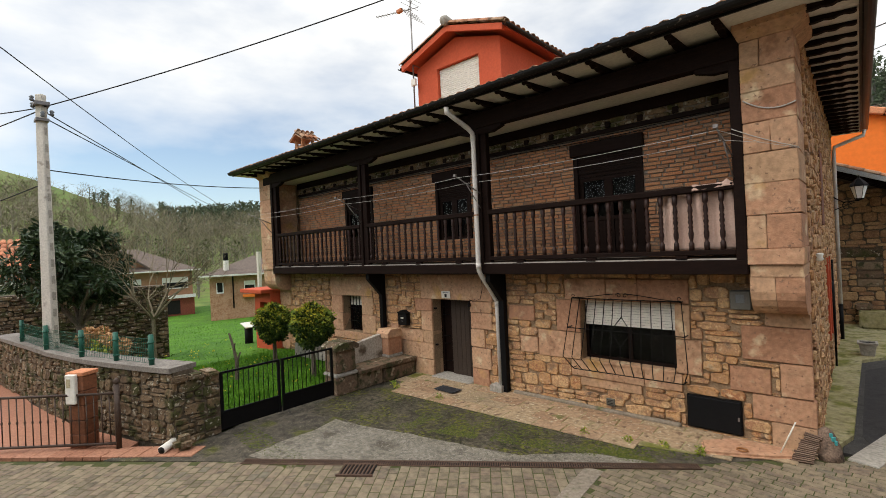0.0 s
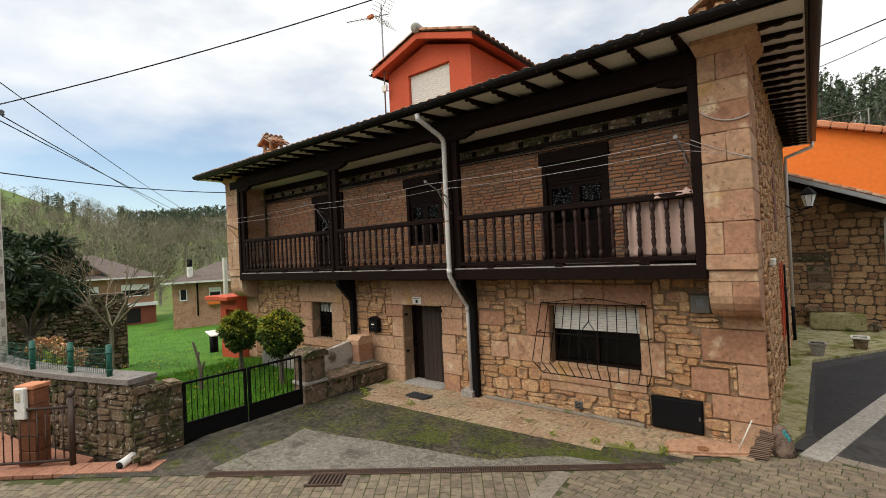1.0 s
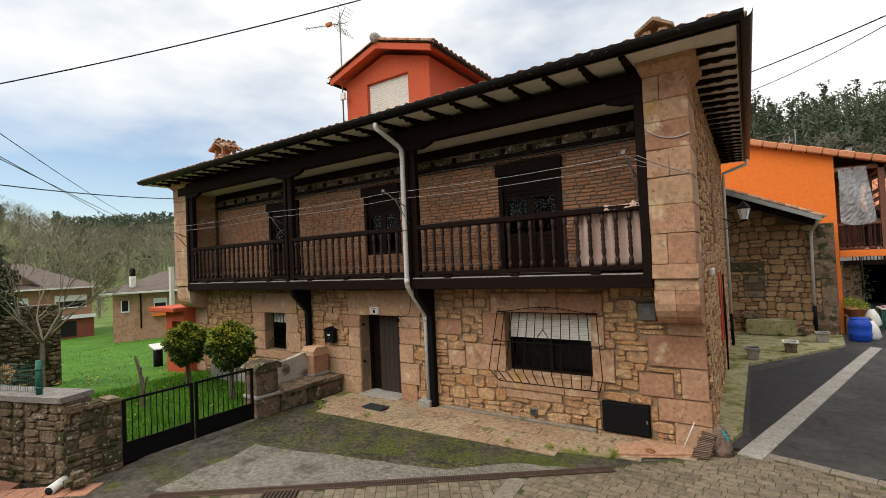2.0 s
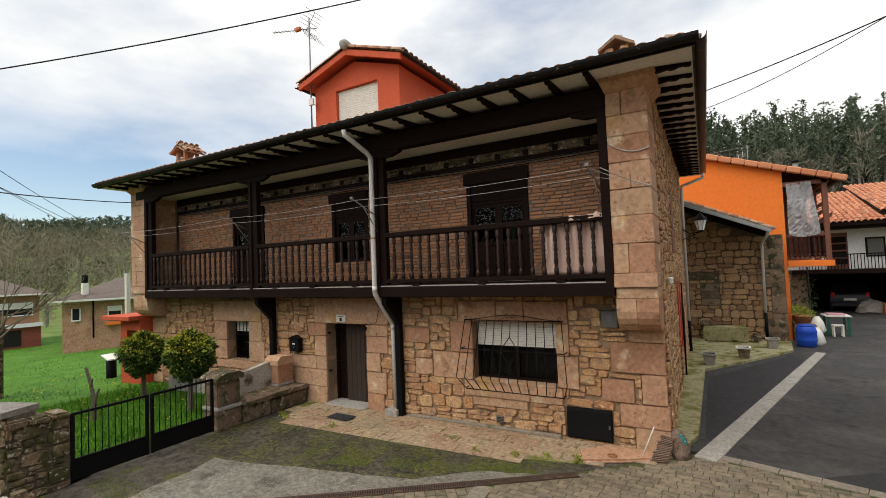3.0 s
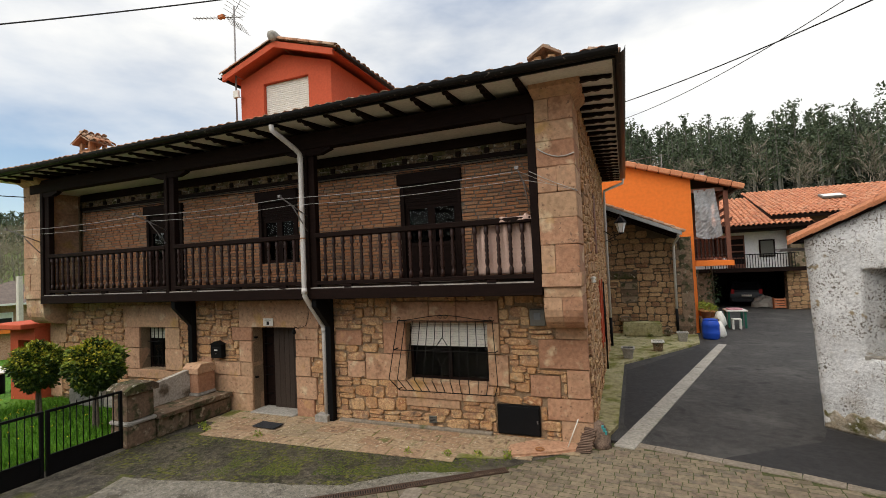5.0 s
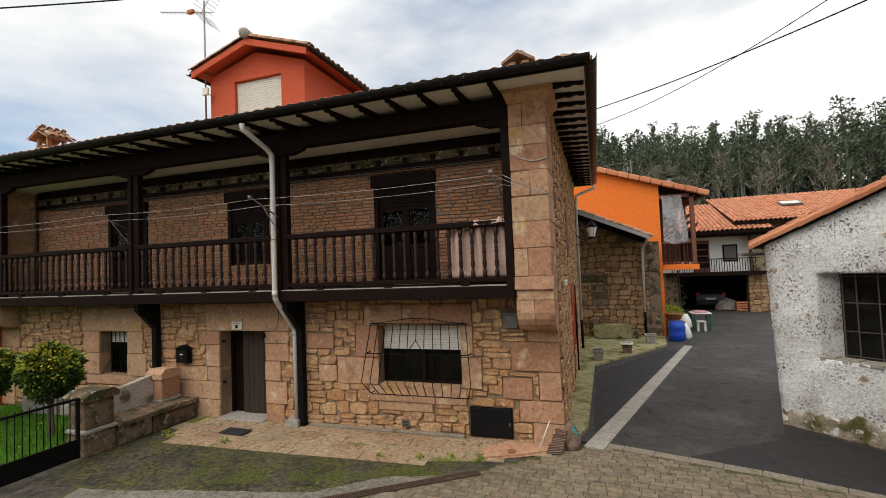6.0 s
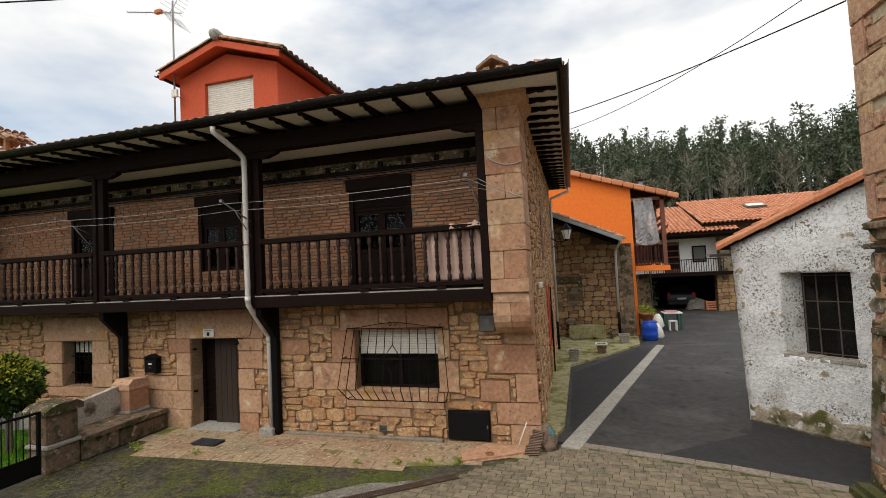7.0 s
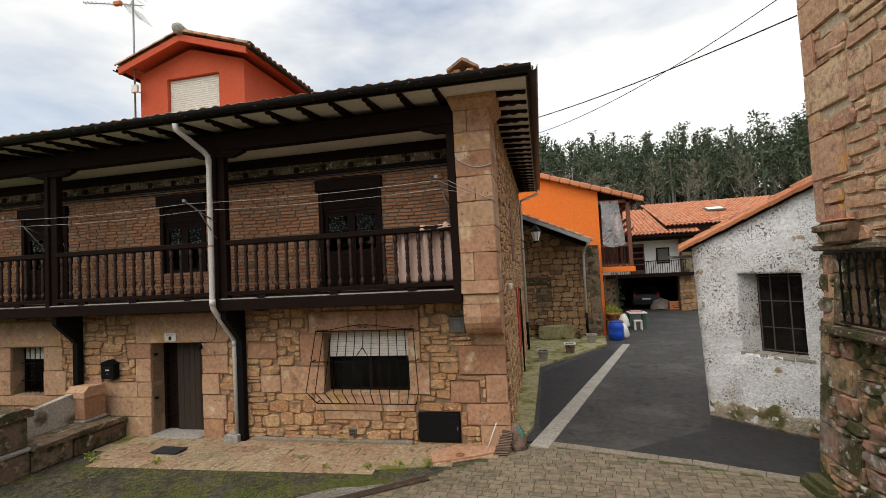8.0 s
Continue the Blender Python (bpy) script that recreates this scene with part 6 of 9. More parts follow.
# things at the orange house's foot
barrel = thing("barrel", "bright blue plastic barrel on the pavement edge", "barrel")
bm = bmesh.new()
lathe(bm, [(0.25, 0), (0.29, 0.05), (0.30, 0.2), (0.315, 0.24), (0.30, 0.28), (0.30, 0.48), (0.315, 0.52), (0.29, 0.6), (0.26, 0.70), (0.24, 0.72)], 18, (3.70, 11.75, 0.0))
part("body", bm, M_BLUE, barrel, smooth=True)
bm = bmesh.new()
lathe(bm, [(0.25, 0.715), (0.25, 0.75), (0.2, 0.765)], 18, (3.70, 11.75, 0.0))
part("lid", bm, M_BLUE, barrel, smooth=True)
bag = thing("plastic_bag", "full white plastic sack beside the barrel", "bag")
bm = bmesh.new()
lathe(bm, [(0.16, 0), (0.22, 0.1), (0.2, 0.4), (0.13, 0.55), (0.05, 0.62)], 10, (4.05, 12.1, 0.0))
for v in bm.verts:
    v.co += Vector([rng.uniform(-.03, .03) for _ in range(3)])
part("sack", bm, M_BLIND, bag, smooth=True)
copy_thing(bag, Matrix.Translation((0.25, 1.3, 0.25)))
table = thing("garden_table", "white plastic garden table with green legs", "table")
boxes("top", M_BLIND, table, (4.75, 5.55, 14.6, 15.5, 0.72, 0.77), bevel=0.01)
for a in (4.80, 5.42):
    for b in (14.65, 15.37):
        boxes("leg", M_GREENPAINT, table, (a, a + 0.08, b, b + 0.08, 0, 0.72))
boxes("tray", M_PINK, table, (4.85, 5.4, 14.8, 15.3, 0.77, 0.83), bevel=0.02)
chair = thing("plastic_chair", "white plastic stool under the table", "stool")
boxes("seat", M_BLIND, chair, (4.9, 5.25, 14.3, 14.6, 0.40, 0.45), bevel=0.01)
for a in (4.91, 5.19):
    for b in (14.31, 14.54):
        boxes("leg", M_BLIND, chair, (a, a + 0.05, b, b + 0.05, 0, 0.40))
wallet = thing("planter_ledge", "low stone ledge for flower pots", "ledge")
block(wallet, 3.52, 4.2, 12.9, 15.0, 0.0, 0.62, M_OLDASHLAR, 0.03)
for k, (x, y, s) in enumerate(((3.75, 13.0, 0.20), (4.0, 13.5, 0.16), (3.75, 13.9, 0.18), (4.02, 14.3, 0.15), (3.72, 14.7, 0.17))):
    fp = thing("flower_pot", "terracotta flower pot with green plants", "flower pot", "pots on the ledge")
    bm = bmesh.new()
    lathe(bm, [(s * 0.7, 0), (s, s * 1.4), (s * 1.1, s * 1.4), (s * 1.1, s * 1.65), (s * 0.8, s * 1.65)], 12, (x, y, 0.62))
    part("pot", bm, M_TILE_NEW, fp, smooth=True)
    leaves("plant", fp, M_LEAF_LIGHT, [(x, y, 0.62 + s * 2.2, s * 1.3, s * 1.3, s * 1.1)], 160, 0.09, 50 + k)
climber = thing("climbing_plant", "sparse climbing plant on the balcony post", "climber")
bm = bmesh.new()
tube(bm, [(4.3, 14.9, 0.6), (4.4, 15.1, 1.5), (4.35, 15.0, 2.7)], 0.025, 5)
part("stem", bm, M_BARK, climber)
leaves("foliage", climber, M_LEAF_DARK, [(4.35, 15.0, 1.5, 0.25, 0.25, 1.2)], 260, 0.10, 61, 0.1)

# white house with the open garage
white = thing("white_house", "white village house with an open garage and tiled roof", "house")
WY = 22.2
for px in (9.05, 4.7):
    boxes("garage_pier", M_OLDASHLAR, white, (px, px + 0.7, WY, WY + 0.5, 0, 2.15))
cells = courses(9.05, 11.5, 0, 2.15, [], (0.18, 0.3), (0.25, 0.5), 44)
masonry(white, plane_at(0, WY - 0.003, 0), cells, OLDW, OLDW_FAR, None, seed=45)
boxes("pier_wall", M_MORTAR_DARK, white, (9.75, 16, WY, WY + 0.4, 0, 2.15))
# garage walls coloured near-black for the shade inside
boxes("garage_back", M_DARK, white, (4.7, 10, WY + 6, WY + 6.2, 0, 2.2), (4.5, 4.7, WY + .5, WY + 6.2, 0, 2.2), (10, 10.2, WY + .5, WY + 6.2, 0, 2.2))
boxes("balcony_floor", M_WOOD, white, (4.7, 9.75, WY - 0.5, WY + 6, 2.15, 2.36), (9.75, 16, WY, WY + 6, 2.15, 2.36))
boxes("white_wall", M_PLASTER_WHITE, white, (4.7, 9.5, WY + 0.5, WY + 0.8, 2.36, 4.9))
boxes("stone_bay", M_OLDASHLAR, white, (9.3, 10.3, WY - 0.1, WY + 0.5, 2.36, 4.6))
boxes("brown_wall", M_WOODRED, white, (10.3, 16, WY + 0.2, WY + 0.5, 2.36, 5.2))
dr = boxes("door", M_WOODRED, white, (6.35, 7.25, WY + 0.44, WY + 0.499, 2.36, 4.25))
for k in range(4):
    boxes("louvre", M_WOOD, dr, (6.42, 7.18, WY + 0.42, WY + 0.439, 2.6 + 0.38 * k, 2.9 + 0.38 * k))
wn_ = boxes("window", M_WOOD, white, (7.95, 8.72, WY + 0.45, WY + 0.499, 2.95, 3.95))
boxes("pane", M_GREYBOX, wn_, (8.03, 8.64, WY + 0.435, WY + 0.449, 3.03, 3.87))
boxes("hand_rail", M_IRON, white, (5.0, 9.4, WY - 0.46, WY - 0.42, 3.10, 3.15))
for k in range(34):
    boxes("rail_bar", M_IRON, white, (5.05 + k * 0.13, 5.08 + k * 0.13, WY - 0.455, WY - 0.425, 2.36, 3.10))
bm = bmesh.new()
prism(bm, [(WY - 0.9, 4.55), (WY + 5.5, 6.75), (WY + 5.5, 6.9), (WY - 0.9, 4.70)], "x", 4.2, 10.2)
part("roof_deck", bm, M_WOOD, white)
bm = bmesh.new()
prism(bm, [(WY - 0.4, 5.05), (WY + 6.5, 7.2), (WY + 6.5, 7.35), (WY - 0.4, 5.2)], "x", 8.4, 22)
part("roof_deck", bm, M_WOOD, white)
tiling(white, Matrix.Translation((4.2, WY - 0.9, 4.72)), 6.0, 6.7, 0.343, 0, tile_me, M_TILE_FAR, seed=51)
tiling(white, Matrix.Translation((8.4, WY - 0.4, 5.22)), 13.6, 7.2, 0.312, 0, tile_me, M_TILE_FAR, seed=52)
boxes("eave_beam", M_WOOD, white, (4.3, 10.1, WY - 0.7, WY + 0.5, 4.42, 4.56))
sky_m = Matrix.Translation((12.2, WY + 2.6, 6.30)) @ Matrix.Rotation(math.atan(0.312), 4, "X")
bm = bmesh.new()
box(bm, -0.55, 0.55, -0.4, 0.4, 0, 0.12, 0.01, sky_m)
part("skylight", bm, M_GREYBOX, white, "small white-framed skylight")
bm = bmesh.new()
box(bm, -0.45, 0.45, -0.3, 0.3, 0.121, 0.13, 0, sky_m)
part("skylight_pane", bm, M_BLIND, white)

car = thing("car", "black hatchback parked inside the garage", "car")
CM = Matrix.Translation((7.45, 24.0, 0)) @ Matrix.Rotation(radians(-8), 4, "Z")
bm = bmesh.new()
side = [(-0.15, 0.28), (-0.18, 0.62), (-0.10, 0.95), (0.25, 1.40), (0.7, 1.47), (1.9, 1.44), (2.7, 1.0), (3.8, 0.85), (3.95, 0.5), (3.9, 0.25)]
lo = [bm.verts.new((-0.84 + 0.16 * max(0, (z - 0.9) / 0.55), y, z)) for y, z in side]
hi = [bm.verts.new((0.84 - 0.16 * max(0, (z - 0.9) / 0.55), y, z)) for y, z in side]
bm.faces.new(lo), bm.faces.new(hi[::-1])
for i in range(len(side)):
    j = (i + 1) % len(side)
    bm.faces.new((lo[i], hi[i], hi[j], lo[j]))
bmesh.ops.recalc_face_normals(bm, faces=bm.faces)
bmesh.ops.bevel(bm, geom=list(bm.edges), offset=0.05, segments=2, affect="EDGES")
bm.transform(CM)
part("body", bm, M_CARPAINT, car, smooth=False)
for sx in (-1, 1):
    for y in (0.55, 3.15):
        bm = bmesh.new()
        tube(bm, [(sx * 0.86, y, 0.31), (sx * 0.66, y, 0.31)], 0.31, 16)
        bm.transform(CM)
        wheel = part("wheel", bm, M_RUBBER, car, smooth=False)
        bm = bmesh.new()
        tube(bm, [(sx * 0.875, y, 0.31), (sx * 0.70, y, 0.31)], 0.19, 12)
        bm.transform(CM)
        part("rim", bm, M_STEEL, wheel)
    bm = bmesh.new()
    box(bm, min(sx * 0.62, sx * 0.80), max(sx * 0.62, sx * 0.80), -0.16, 0.0, 0.78, 1.05, 0.02, CM)
    part("tail_light", bm, M_REDLIGHT, car, "red tail light")
bm = bmesh.new()
prism(bm, [(-0.105, 0.98), (0.21, 1.38), (0.20, 1.385), (-0.115, 0.985)], "x", -0.58, 0.58)
bm.transform(CM)
part("rear_window", bm, M_BLACKPANEL, car)
bm = bmesh.new()
box(bm, -0.26, 0.26, -0.20, -0.17, 0.62, 0.73, 0, CM)
part("number_plate", bm, M_BLIND, car, "plain white plate")
bm = bmesh.new()
box(bm, -0.80, 0.80, -0.22, -0.1, 0.30, 0.5, 0.03, CM)
part("bumper", bm, M_RUBBER, car)
crate = thing("wooden_crate", "slatted wooden crate at the garage side", "crate")
for k in range(4):
    boxes("slat", M_TILE_NEW, crate, (8.5, 9.1, 22.6, 22.62, 0.05 + k * 0.14, 0.15 + k * 0.14))
for px in (8.5, 9.07):
    boxes("side", M_TILE_NEW, crate, (px, px + 0.03, 22.63, 23.0, 0, 0.6))
sack = thing("tarpaulin_heap", "pale tarpaulin heap on the garage floor", "heap")
bm = bmesh.new()
lathe(bm, [(0.7, 0), (0.65, 0.25), (0.45, 0.5), (0.15, 0.66)], 12, (8.3, 23.8, 0))
for v in bm.verts:
    v.co += Vector([rng.uniform(-.08, .08) for _ in range(3)])
part("heap", bm, M_STRIP, sack)

# whitewashed outbuilding
ww = thing("outbuilding", "whitewashed stone outbuilding with flaking paint and a tiled roof", "outbuilding")
W0 = Vector((4.05, 1.97, 0))
WD = Vector((math.cos(radians(-43.9)), math.sin(radians(-43.9)), 0))
WN = Vector((-WD.y, WD.x, 0))


def ww_at(s, d, z):
    return W0 + WD * s + WN * d + Vector((0, 0, z))


top = lambda s: 3.44 + (s + 0.13) * 0.42
s_w0, s_w1, z_w0, z_w1 = 0.72, 1.76, 1.36, 2.88


def uneven_wall(name, material, parent, a, b, inside, ns, nz):
    """The thick front wall, with an uneven face and an opening cut through."""
    bm = bmesh.new()
    ss = sorted(set([a + (b - a) * i / ns for i in range(ns + 1)] + [s_w0, s_w1]))
    zs = sorted(set([i / nz * 3.3 for i in range(nz + 1)] + [z_w0, z_w1]))
    grid = {}
    for s in ss:
        for i, z in enumerate(zs + [top(s)]):
            lean = -0.035 * z if s == a else 0
            off = 0.035 * noise.noise((s * 1.7, z * 1.7, 3.0)) + 0.02 * noise.noise((s * 5, z * 5, 1.0))
            grid[s, i] = (bm.verts.new(ww_at(s + lean, -0.02 + off, z)), bm.verts.new(ww_at(s + lean, 0.5, z)))
    n = len(zs)
    for p, q in zip(ss, ss[1:]):
        for i in range(n):
            z0, z1 = zs[i], (zs + [9])[i + 1]
            if p >= s_w0 - 1e-6 and q <= s_w1 + 1e-6 and z0 >= z_w0 - 1e-6 and z1 <= z_w1 + 1e-6:
                continue
            for k, o in ((0, 1), (1, -1)):
                c = [grid[p, i][k], grid[q, i][k], grid[q, i + 1][k], grid[p, i + 1][k]]
                bm.faces.new(c[::o])
    for i in range(n):
        for s in (a, b):
            bm.faces.new([grid[s, i][0], grid[s, i + 1][0], grid[s, i + 1][1], grid[s, i][1]])
    for i, z in enumerate(zs):
        if z_w0 - 1e-6 <= z < z_w1 - 1e-6:
            for s in (s_w0, s_w1):
                bm.faces.new([grid[s, i][0], grid[s, i + 1][0], grid[s, i + 1][1], grid[s, i][1]])
        if abs(z - z_w0) < 1e-6 or abs(z - z_w1) < 1e-6:
            for p, q in zip(ss, ss[1:]):
                if p >= s_w0 - 1e-6 and q <= s_w1 + 1e-6:
                    bm.faces.new([grid[p, i][0], grid[q, i][0], grid[q, i][1], grid[p, i][1]])
    for p, q in zip(ss, ss[1:]):
        bm.faces.new([grid[p, n][0], grid[q, n][0], grid[q, n][1], grid[p, n][1]])
    bmesh.ops.recalc_face_normals(bm, faces=bm.faces)
    return part(name, bm, material, parent, smooth=True)


uneven_wall("front_wall", M_WHITEWASH, ww, 0.0, 3.6, None, 40, 36)
bm = bmesh.new()
for d0, d1, s0, s1 in ((0.5, 5.0, 0.0, 0.4), (4.6, 5.0, 0.4, 3.6)):
    c = [ww_at(s, d, 0) for s, d in ((s0, d0), (s1, d0), (s1, d1), (s0, d1))]
    prism(bm, [(p.x, p.y) for p in c], "z", 0, 3.3)
part("side_wall", bm, M_WHITEWASH, ww)
# near-black sheet paints the shade inside the opening
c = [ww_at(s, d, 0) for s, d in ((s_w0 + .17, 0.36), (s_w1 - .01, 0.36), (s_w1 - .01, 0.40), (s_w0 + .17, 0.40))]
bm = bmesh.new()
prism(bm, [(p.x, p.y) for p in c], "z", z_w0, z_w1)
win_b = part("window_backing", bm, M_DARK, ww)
for s in (s_w0 + 0.24, 1.16, 1.46, s_w1 - 0.05):
    bm = bmesh.new()
    tube(bm, [ww_at(s, 0.27, z_w0), ww_at(s, 0.27, z_w1)], 0.012, 4)
    part("lattice_bar", bm, M_OLDWOOD, win_b)
for z in (1.42, 1.85, 2.35, 2.82):
    bm = bmesh.new()
    tube(bm, [ww_at(s_w0 + 0.2, 0.28, z), ww_at(s_w1, 0.28, z)], 0.012, 4)
    part("lattice_bar", bm, M_OLDWOOD, win_b)
c = [ww_at(s, d, 0) for s, d in ((s_w0 - 0.01, 0.02), (s_w0 - 0.01, 0.38), (s_w0 + 0.19, 0.38))]
bm = bmesh.new()
prism(bm, [(p.x, p.y) for p in c], "z", z_w0, z_w1)
part("splayed_jamb", bm, M_WHITEWASH, ww)
bm = bmesh.new()
rows_b = []
for i in range(73):
    s = 0.015 + 3.57 * i / 72
    h = max(0.08, 0.36 + 0.20 * noise.noise((s * 2.1, 0.0, 7.0)) + 0.10 * noise.noise((s * 8.0, 0.0, 9.0)))
    col_b = []
    for k in range(9):
        z = h * k / 8
        off = 0.035 * noise.noise((s * 1.7, z * 1.7, 3.0)) + 0.02 * noise.noise((s * 5, z * 5, 1.0)) + 0.018 * noise.noise((s * 9, z * 9, 5.0))
        col_b.append(bm.verts.new(ww_at(s, (-0.045 if k < 8 else -0.02) + off, z)))
    rows_b.append(col_b + [bm.verts.new(ww_at(s, 0.08, h)), bm.verts.new(ww_at(s, 0.08, 0))])
for p, q in zip(rows_b, rows_b[1:]):
    for k in range(11):
        j = (k + 1) % 11
        bm.faces.new((p[k], q[k], q[j], p[j]))
bm.faces.new(rows_b[0])
bm.faces.new(rows_b[-1][::-1])
bmesh.ops.recalc_face_normals(bm, faces=bm.faces)
part("bare_base", bm, M_BAREBASE, ww, "bare mossy stone where the whitewash has come off", smooth=True)
vs, fs = [], []
for j in range(19):
    for i in range(15):
        u, v = i / 14, j / 18
        q = ww_at(s_w0 + 0.20 + 0.82 * u, 0.315 + 0.022 * noise.noise((u * 5, v * 7, 2.0)) + 0.012 * noise.noise((u * 14, v * 16, 4.0)), z_w0 + 0.03 + 1.30 * v)
        vs.append(q)
for j in range(18):
    for i in range(14):
        if noise.noise((i * 0.31, j * 0.27, 8.0)) < 0.32:
            fs.append((j * 15 + i, j * 15 + i + 1, j * 15 + i + 16, j * 15 + i + 15))
torn = raw("torn_sheet", vs, fs, M_GLASS, win_b, smooth=True)
tagged(torn, "torn clear plastic sheet")
k, sx = 0, s_w0 - 0.05
while sx < s_w1 + 0.02:
    w = rng.uniform(0.10, 0.24)
    bm = bmesh.new()
    d0 = rng.uniform(-0.05, -0.01)
    c = [ww_at(p, d, 0) for p, d in ((sx, d0), (sx + w - 0.012, d0 + rng.uniform(-.02, .02)), (sx + w - 0.02, 0.3), (sx, 0.3))]
    prism(bm, [(p.x, p.y) for p in c], "z", 1.30 + rng.uniform(0, 0.02), 1.375 + rng.uniform(-0.012, 0.02))
    bmesh.ops.bevel(bm, geom=list(bm.edges), offset=0.008, segments=1, affect="EDGES")
    part("sill_stone", bm, M_DRAIN, ww)
    sx += w
bm = bmesh.new()
c = [(-0.28, -0.10), (3.7, -0.10), (3.7, 5.1), (-0.28, 5.1)]
lo = [bm.verts.new(ww_at(s, d, top(s) + 0.0)) for s, d in c]
hi = [bm.verts.new(ww_at(s, d, top(s) + 0.08)) for s, d in c]
bm.faces.new(lo[::-1]), bm.faces.new(hi)
for i in range(4):
    bm.faces.new((lo[i], lo[(i + 1) % 4], hi[(i + 1) % 4], hi[i]))
part("roof_deck", bm, M_WOOD, ww)
tm = Matrix.Translation(ww_at(-0.30, -0.12, top(-0.30) + 0.09)) @ Matrix((( -WN.x * -1, WD.x, 0, 0), (WN.y, WD.y, 0, 0), (0, 0, 1, 0), (0, 0, 0, 1)))
tiling(ww, tm, 5.2, 4.0, 0.42, 0, tile_me, M_TILE_FAR, seed=61)
for k in range(9):
    bm = bmesh.new()
    sa, sb = -0.34 + k * 0.44, -0.34 + (k + 1) * 0.44 + 0.03
    ring = []
    for sx, e in ((sa, 0.0), (sb, 0.016)):
        zt = top(sx) + 0.085 + e
        ring.append([bm.verts.new(ww_at(sx, d, zt + dz)) for d, dz in ((-0.15, -0.075), (-0.155, 0.0), (-0.10, 0.065), (0.03, 0.075), (0.10, 0.02), (0.09, -0.02))])
    for q in range(6):
        bm.faces.new((ring[0][q], ring[0][(q + 1) % 6], ring[1][(q + 1) % 6], ring[1][q]))
    bm.faces.new(ring[0][::-1])
    bm.faces.new(ring[1])
    bmesh.ops.recalc_face_normals(bm, faces=bm.faces)
    part("verge_tile", bm, M_TILE_NEW, ww)
bm = bmesh.new()
gutter_mesh(bm, ww_at(-0.34, -0.45, 3.30), ww_at(-0.34, 5.1, 3.30), 0.06)
part("gutter", bm, M_STEEL, ww)

# unseen wall added behind the camera to darken reflections and block low sky light
wall_street = tagged(new("wall_street"), "plain unseen wall added behind the camera to block sky light", "wall", kind="structure")
boxes("front", M_OLDASHLAR, wall_street, (-26, 12, -19.0, -18.6, -0.1, 5.6))
boxes("eaves", M_TILE_OLD, wall_street, (-26, 12, -19.0, -17.9, 5.6, 5.8))

# tall stone house beside the lane mouth
tall = thing("stone_house", "tall house of red and gold rubble stones, mossy towards its foot", "house")
TX = 4.44
boxes("wall_core", M_MORTAR_PALE, tall, (TX + 0.03, TX + 0.7, -9.0, -1.10, 3.24, 8.2))
boxes("wall_foot", M_MORTAR, tall, (TX + 0.03, TX + 0.7, -9.0, -1.10, -0.1, 2.28), (TX + 0.03, TX + 0.7, -1.68, -1.10, 2.28, 3.24), (TX + 0.03, TX + 0.7, -9.0, -4.0, 2.28, 3.24))
boxes("end_wall", M_MORTAR, tall, (TX + 0.7, 10, -1.4, -1.10, -0.1, 8.2))
boxes("niche_wall", M_MORTAR, tall, (TX + 0.26, TX + 0.6, -4.0, -1.68, 2.2, 3.3))
TALL = plane_at(TX + 0.03, 0, -90)
NICHE = plane_at(TX + 0.26, 0, -90)
quoins, z, i = [], 0.0, 0
rq = random.Random(17)
while z < 8.0:
    h, w = rq.uniform(0.36, 0.58), (rq.uniform(0.20, 0.30), rq.uniform(0.62, 0.95))[i % 2]
    if not 1.9 < z < 3.0 and not z < 3.33 < z + h:
        quoins.append((1.07, 1.07 + w, z, z + h))
    z += h
    i += 1
quoins.append((1.07, 1.52, 3.34, 3.62))
for a, b, c, d in quoins:
    block(tall, TX - 0.012, TX + 0.3, -b, -a, c, d, M_TALLSTONE if c > 3.2 else M_BIGSTONE, 0.012)
TALLS = [stone_mesh("tall_stone", q, M_TALLSTONE, 12, 10.0, 0.04, 0.09, 0.25) for q in range(100, 114)]
TALLS_FAR = [stone_mesh("tall_stone_far", q, M_TALLSTONE_FAR, 12, 10.0, 0.04, 0.09, 0.25) for q in range(100, 114)]
cells = courses(1.07, 5.5, 0, 3.24, quoins + [(1.46, 4.0, 2.16, 3.26)], (0.16, 0.42), (0.20, 0.52), 71, wave=0.05, split=0.35, gap=0.02)
masonry(tall, TALL, cells, BIG, BIG_FAR, lambda u, v: u < 3.2, depth=0.06, seed=72, tilt=4, limit=140)
cells = courses(1.07, 5.5, 3.33, 8.0, quoins, (0.17, 0.36), (0.24, 0.85), 73, wave=0.03, split=0.30, gap=0.032)
masonry(tall, TALL, cells, TALLS, TALLS_FAR, lambda u, v: u < 3.2, depth=0.04, seed=74, tilt=2.5, limit=150)
cells = courses(1.68, 4.0, 2.28, 3.24, [], (0.16, 0.30), (0.26, 0.5), 75, gap=0.02)
masonry(tall, NICHE, cells, BIG, BIG_FAR, None, depth=0.04, seed=76)
block(tall, TX - 0.17, TX + 0.28, -4.0, -1.34, 2.16, 2.27, M_OLDSTONE, name="window_ledge", bevel=0.02)
block(tall, TX - 0.10, TX + 0.3, -4.0, -1.04, 3.24, 3.33, M_OLDSTONE, name="string_course", bevel=0.02)
for c, d in ((2.28, 2.60), (2.605, 2.95), (2.955, 3.24)):
    block(tall, TX - 0.03, TX + 0.3, -1.44, -1.18, c, d, M_TALLSTONE, name="window_jamb")
    block(tall, TX - 0.05, TX + 0.3, -1.68, -1.45, c, d, M_OLDSTONE, name="window_jamb")
foot = block(tall, TX - 0.24, TX + 0.1, -1.62, -0.98, -0.06, 0.17, M_MOSSSTONE, 0.07, name="foot_stone")
bowl = thing("stone_bowl", "carved stone trough on the string course", "stone bowl")
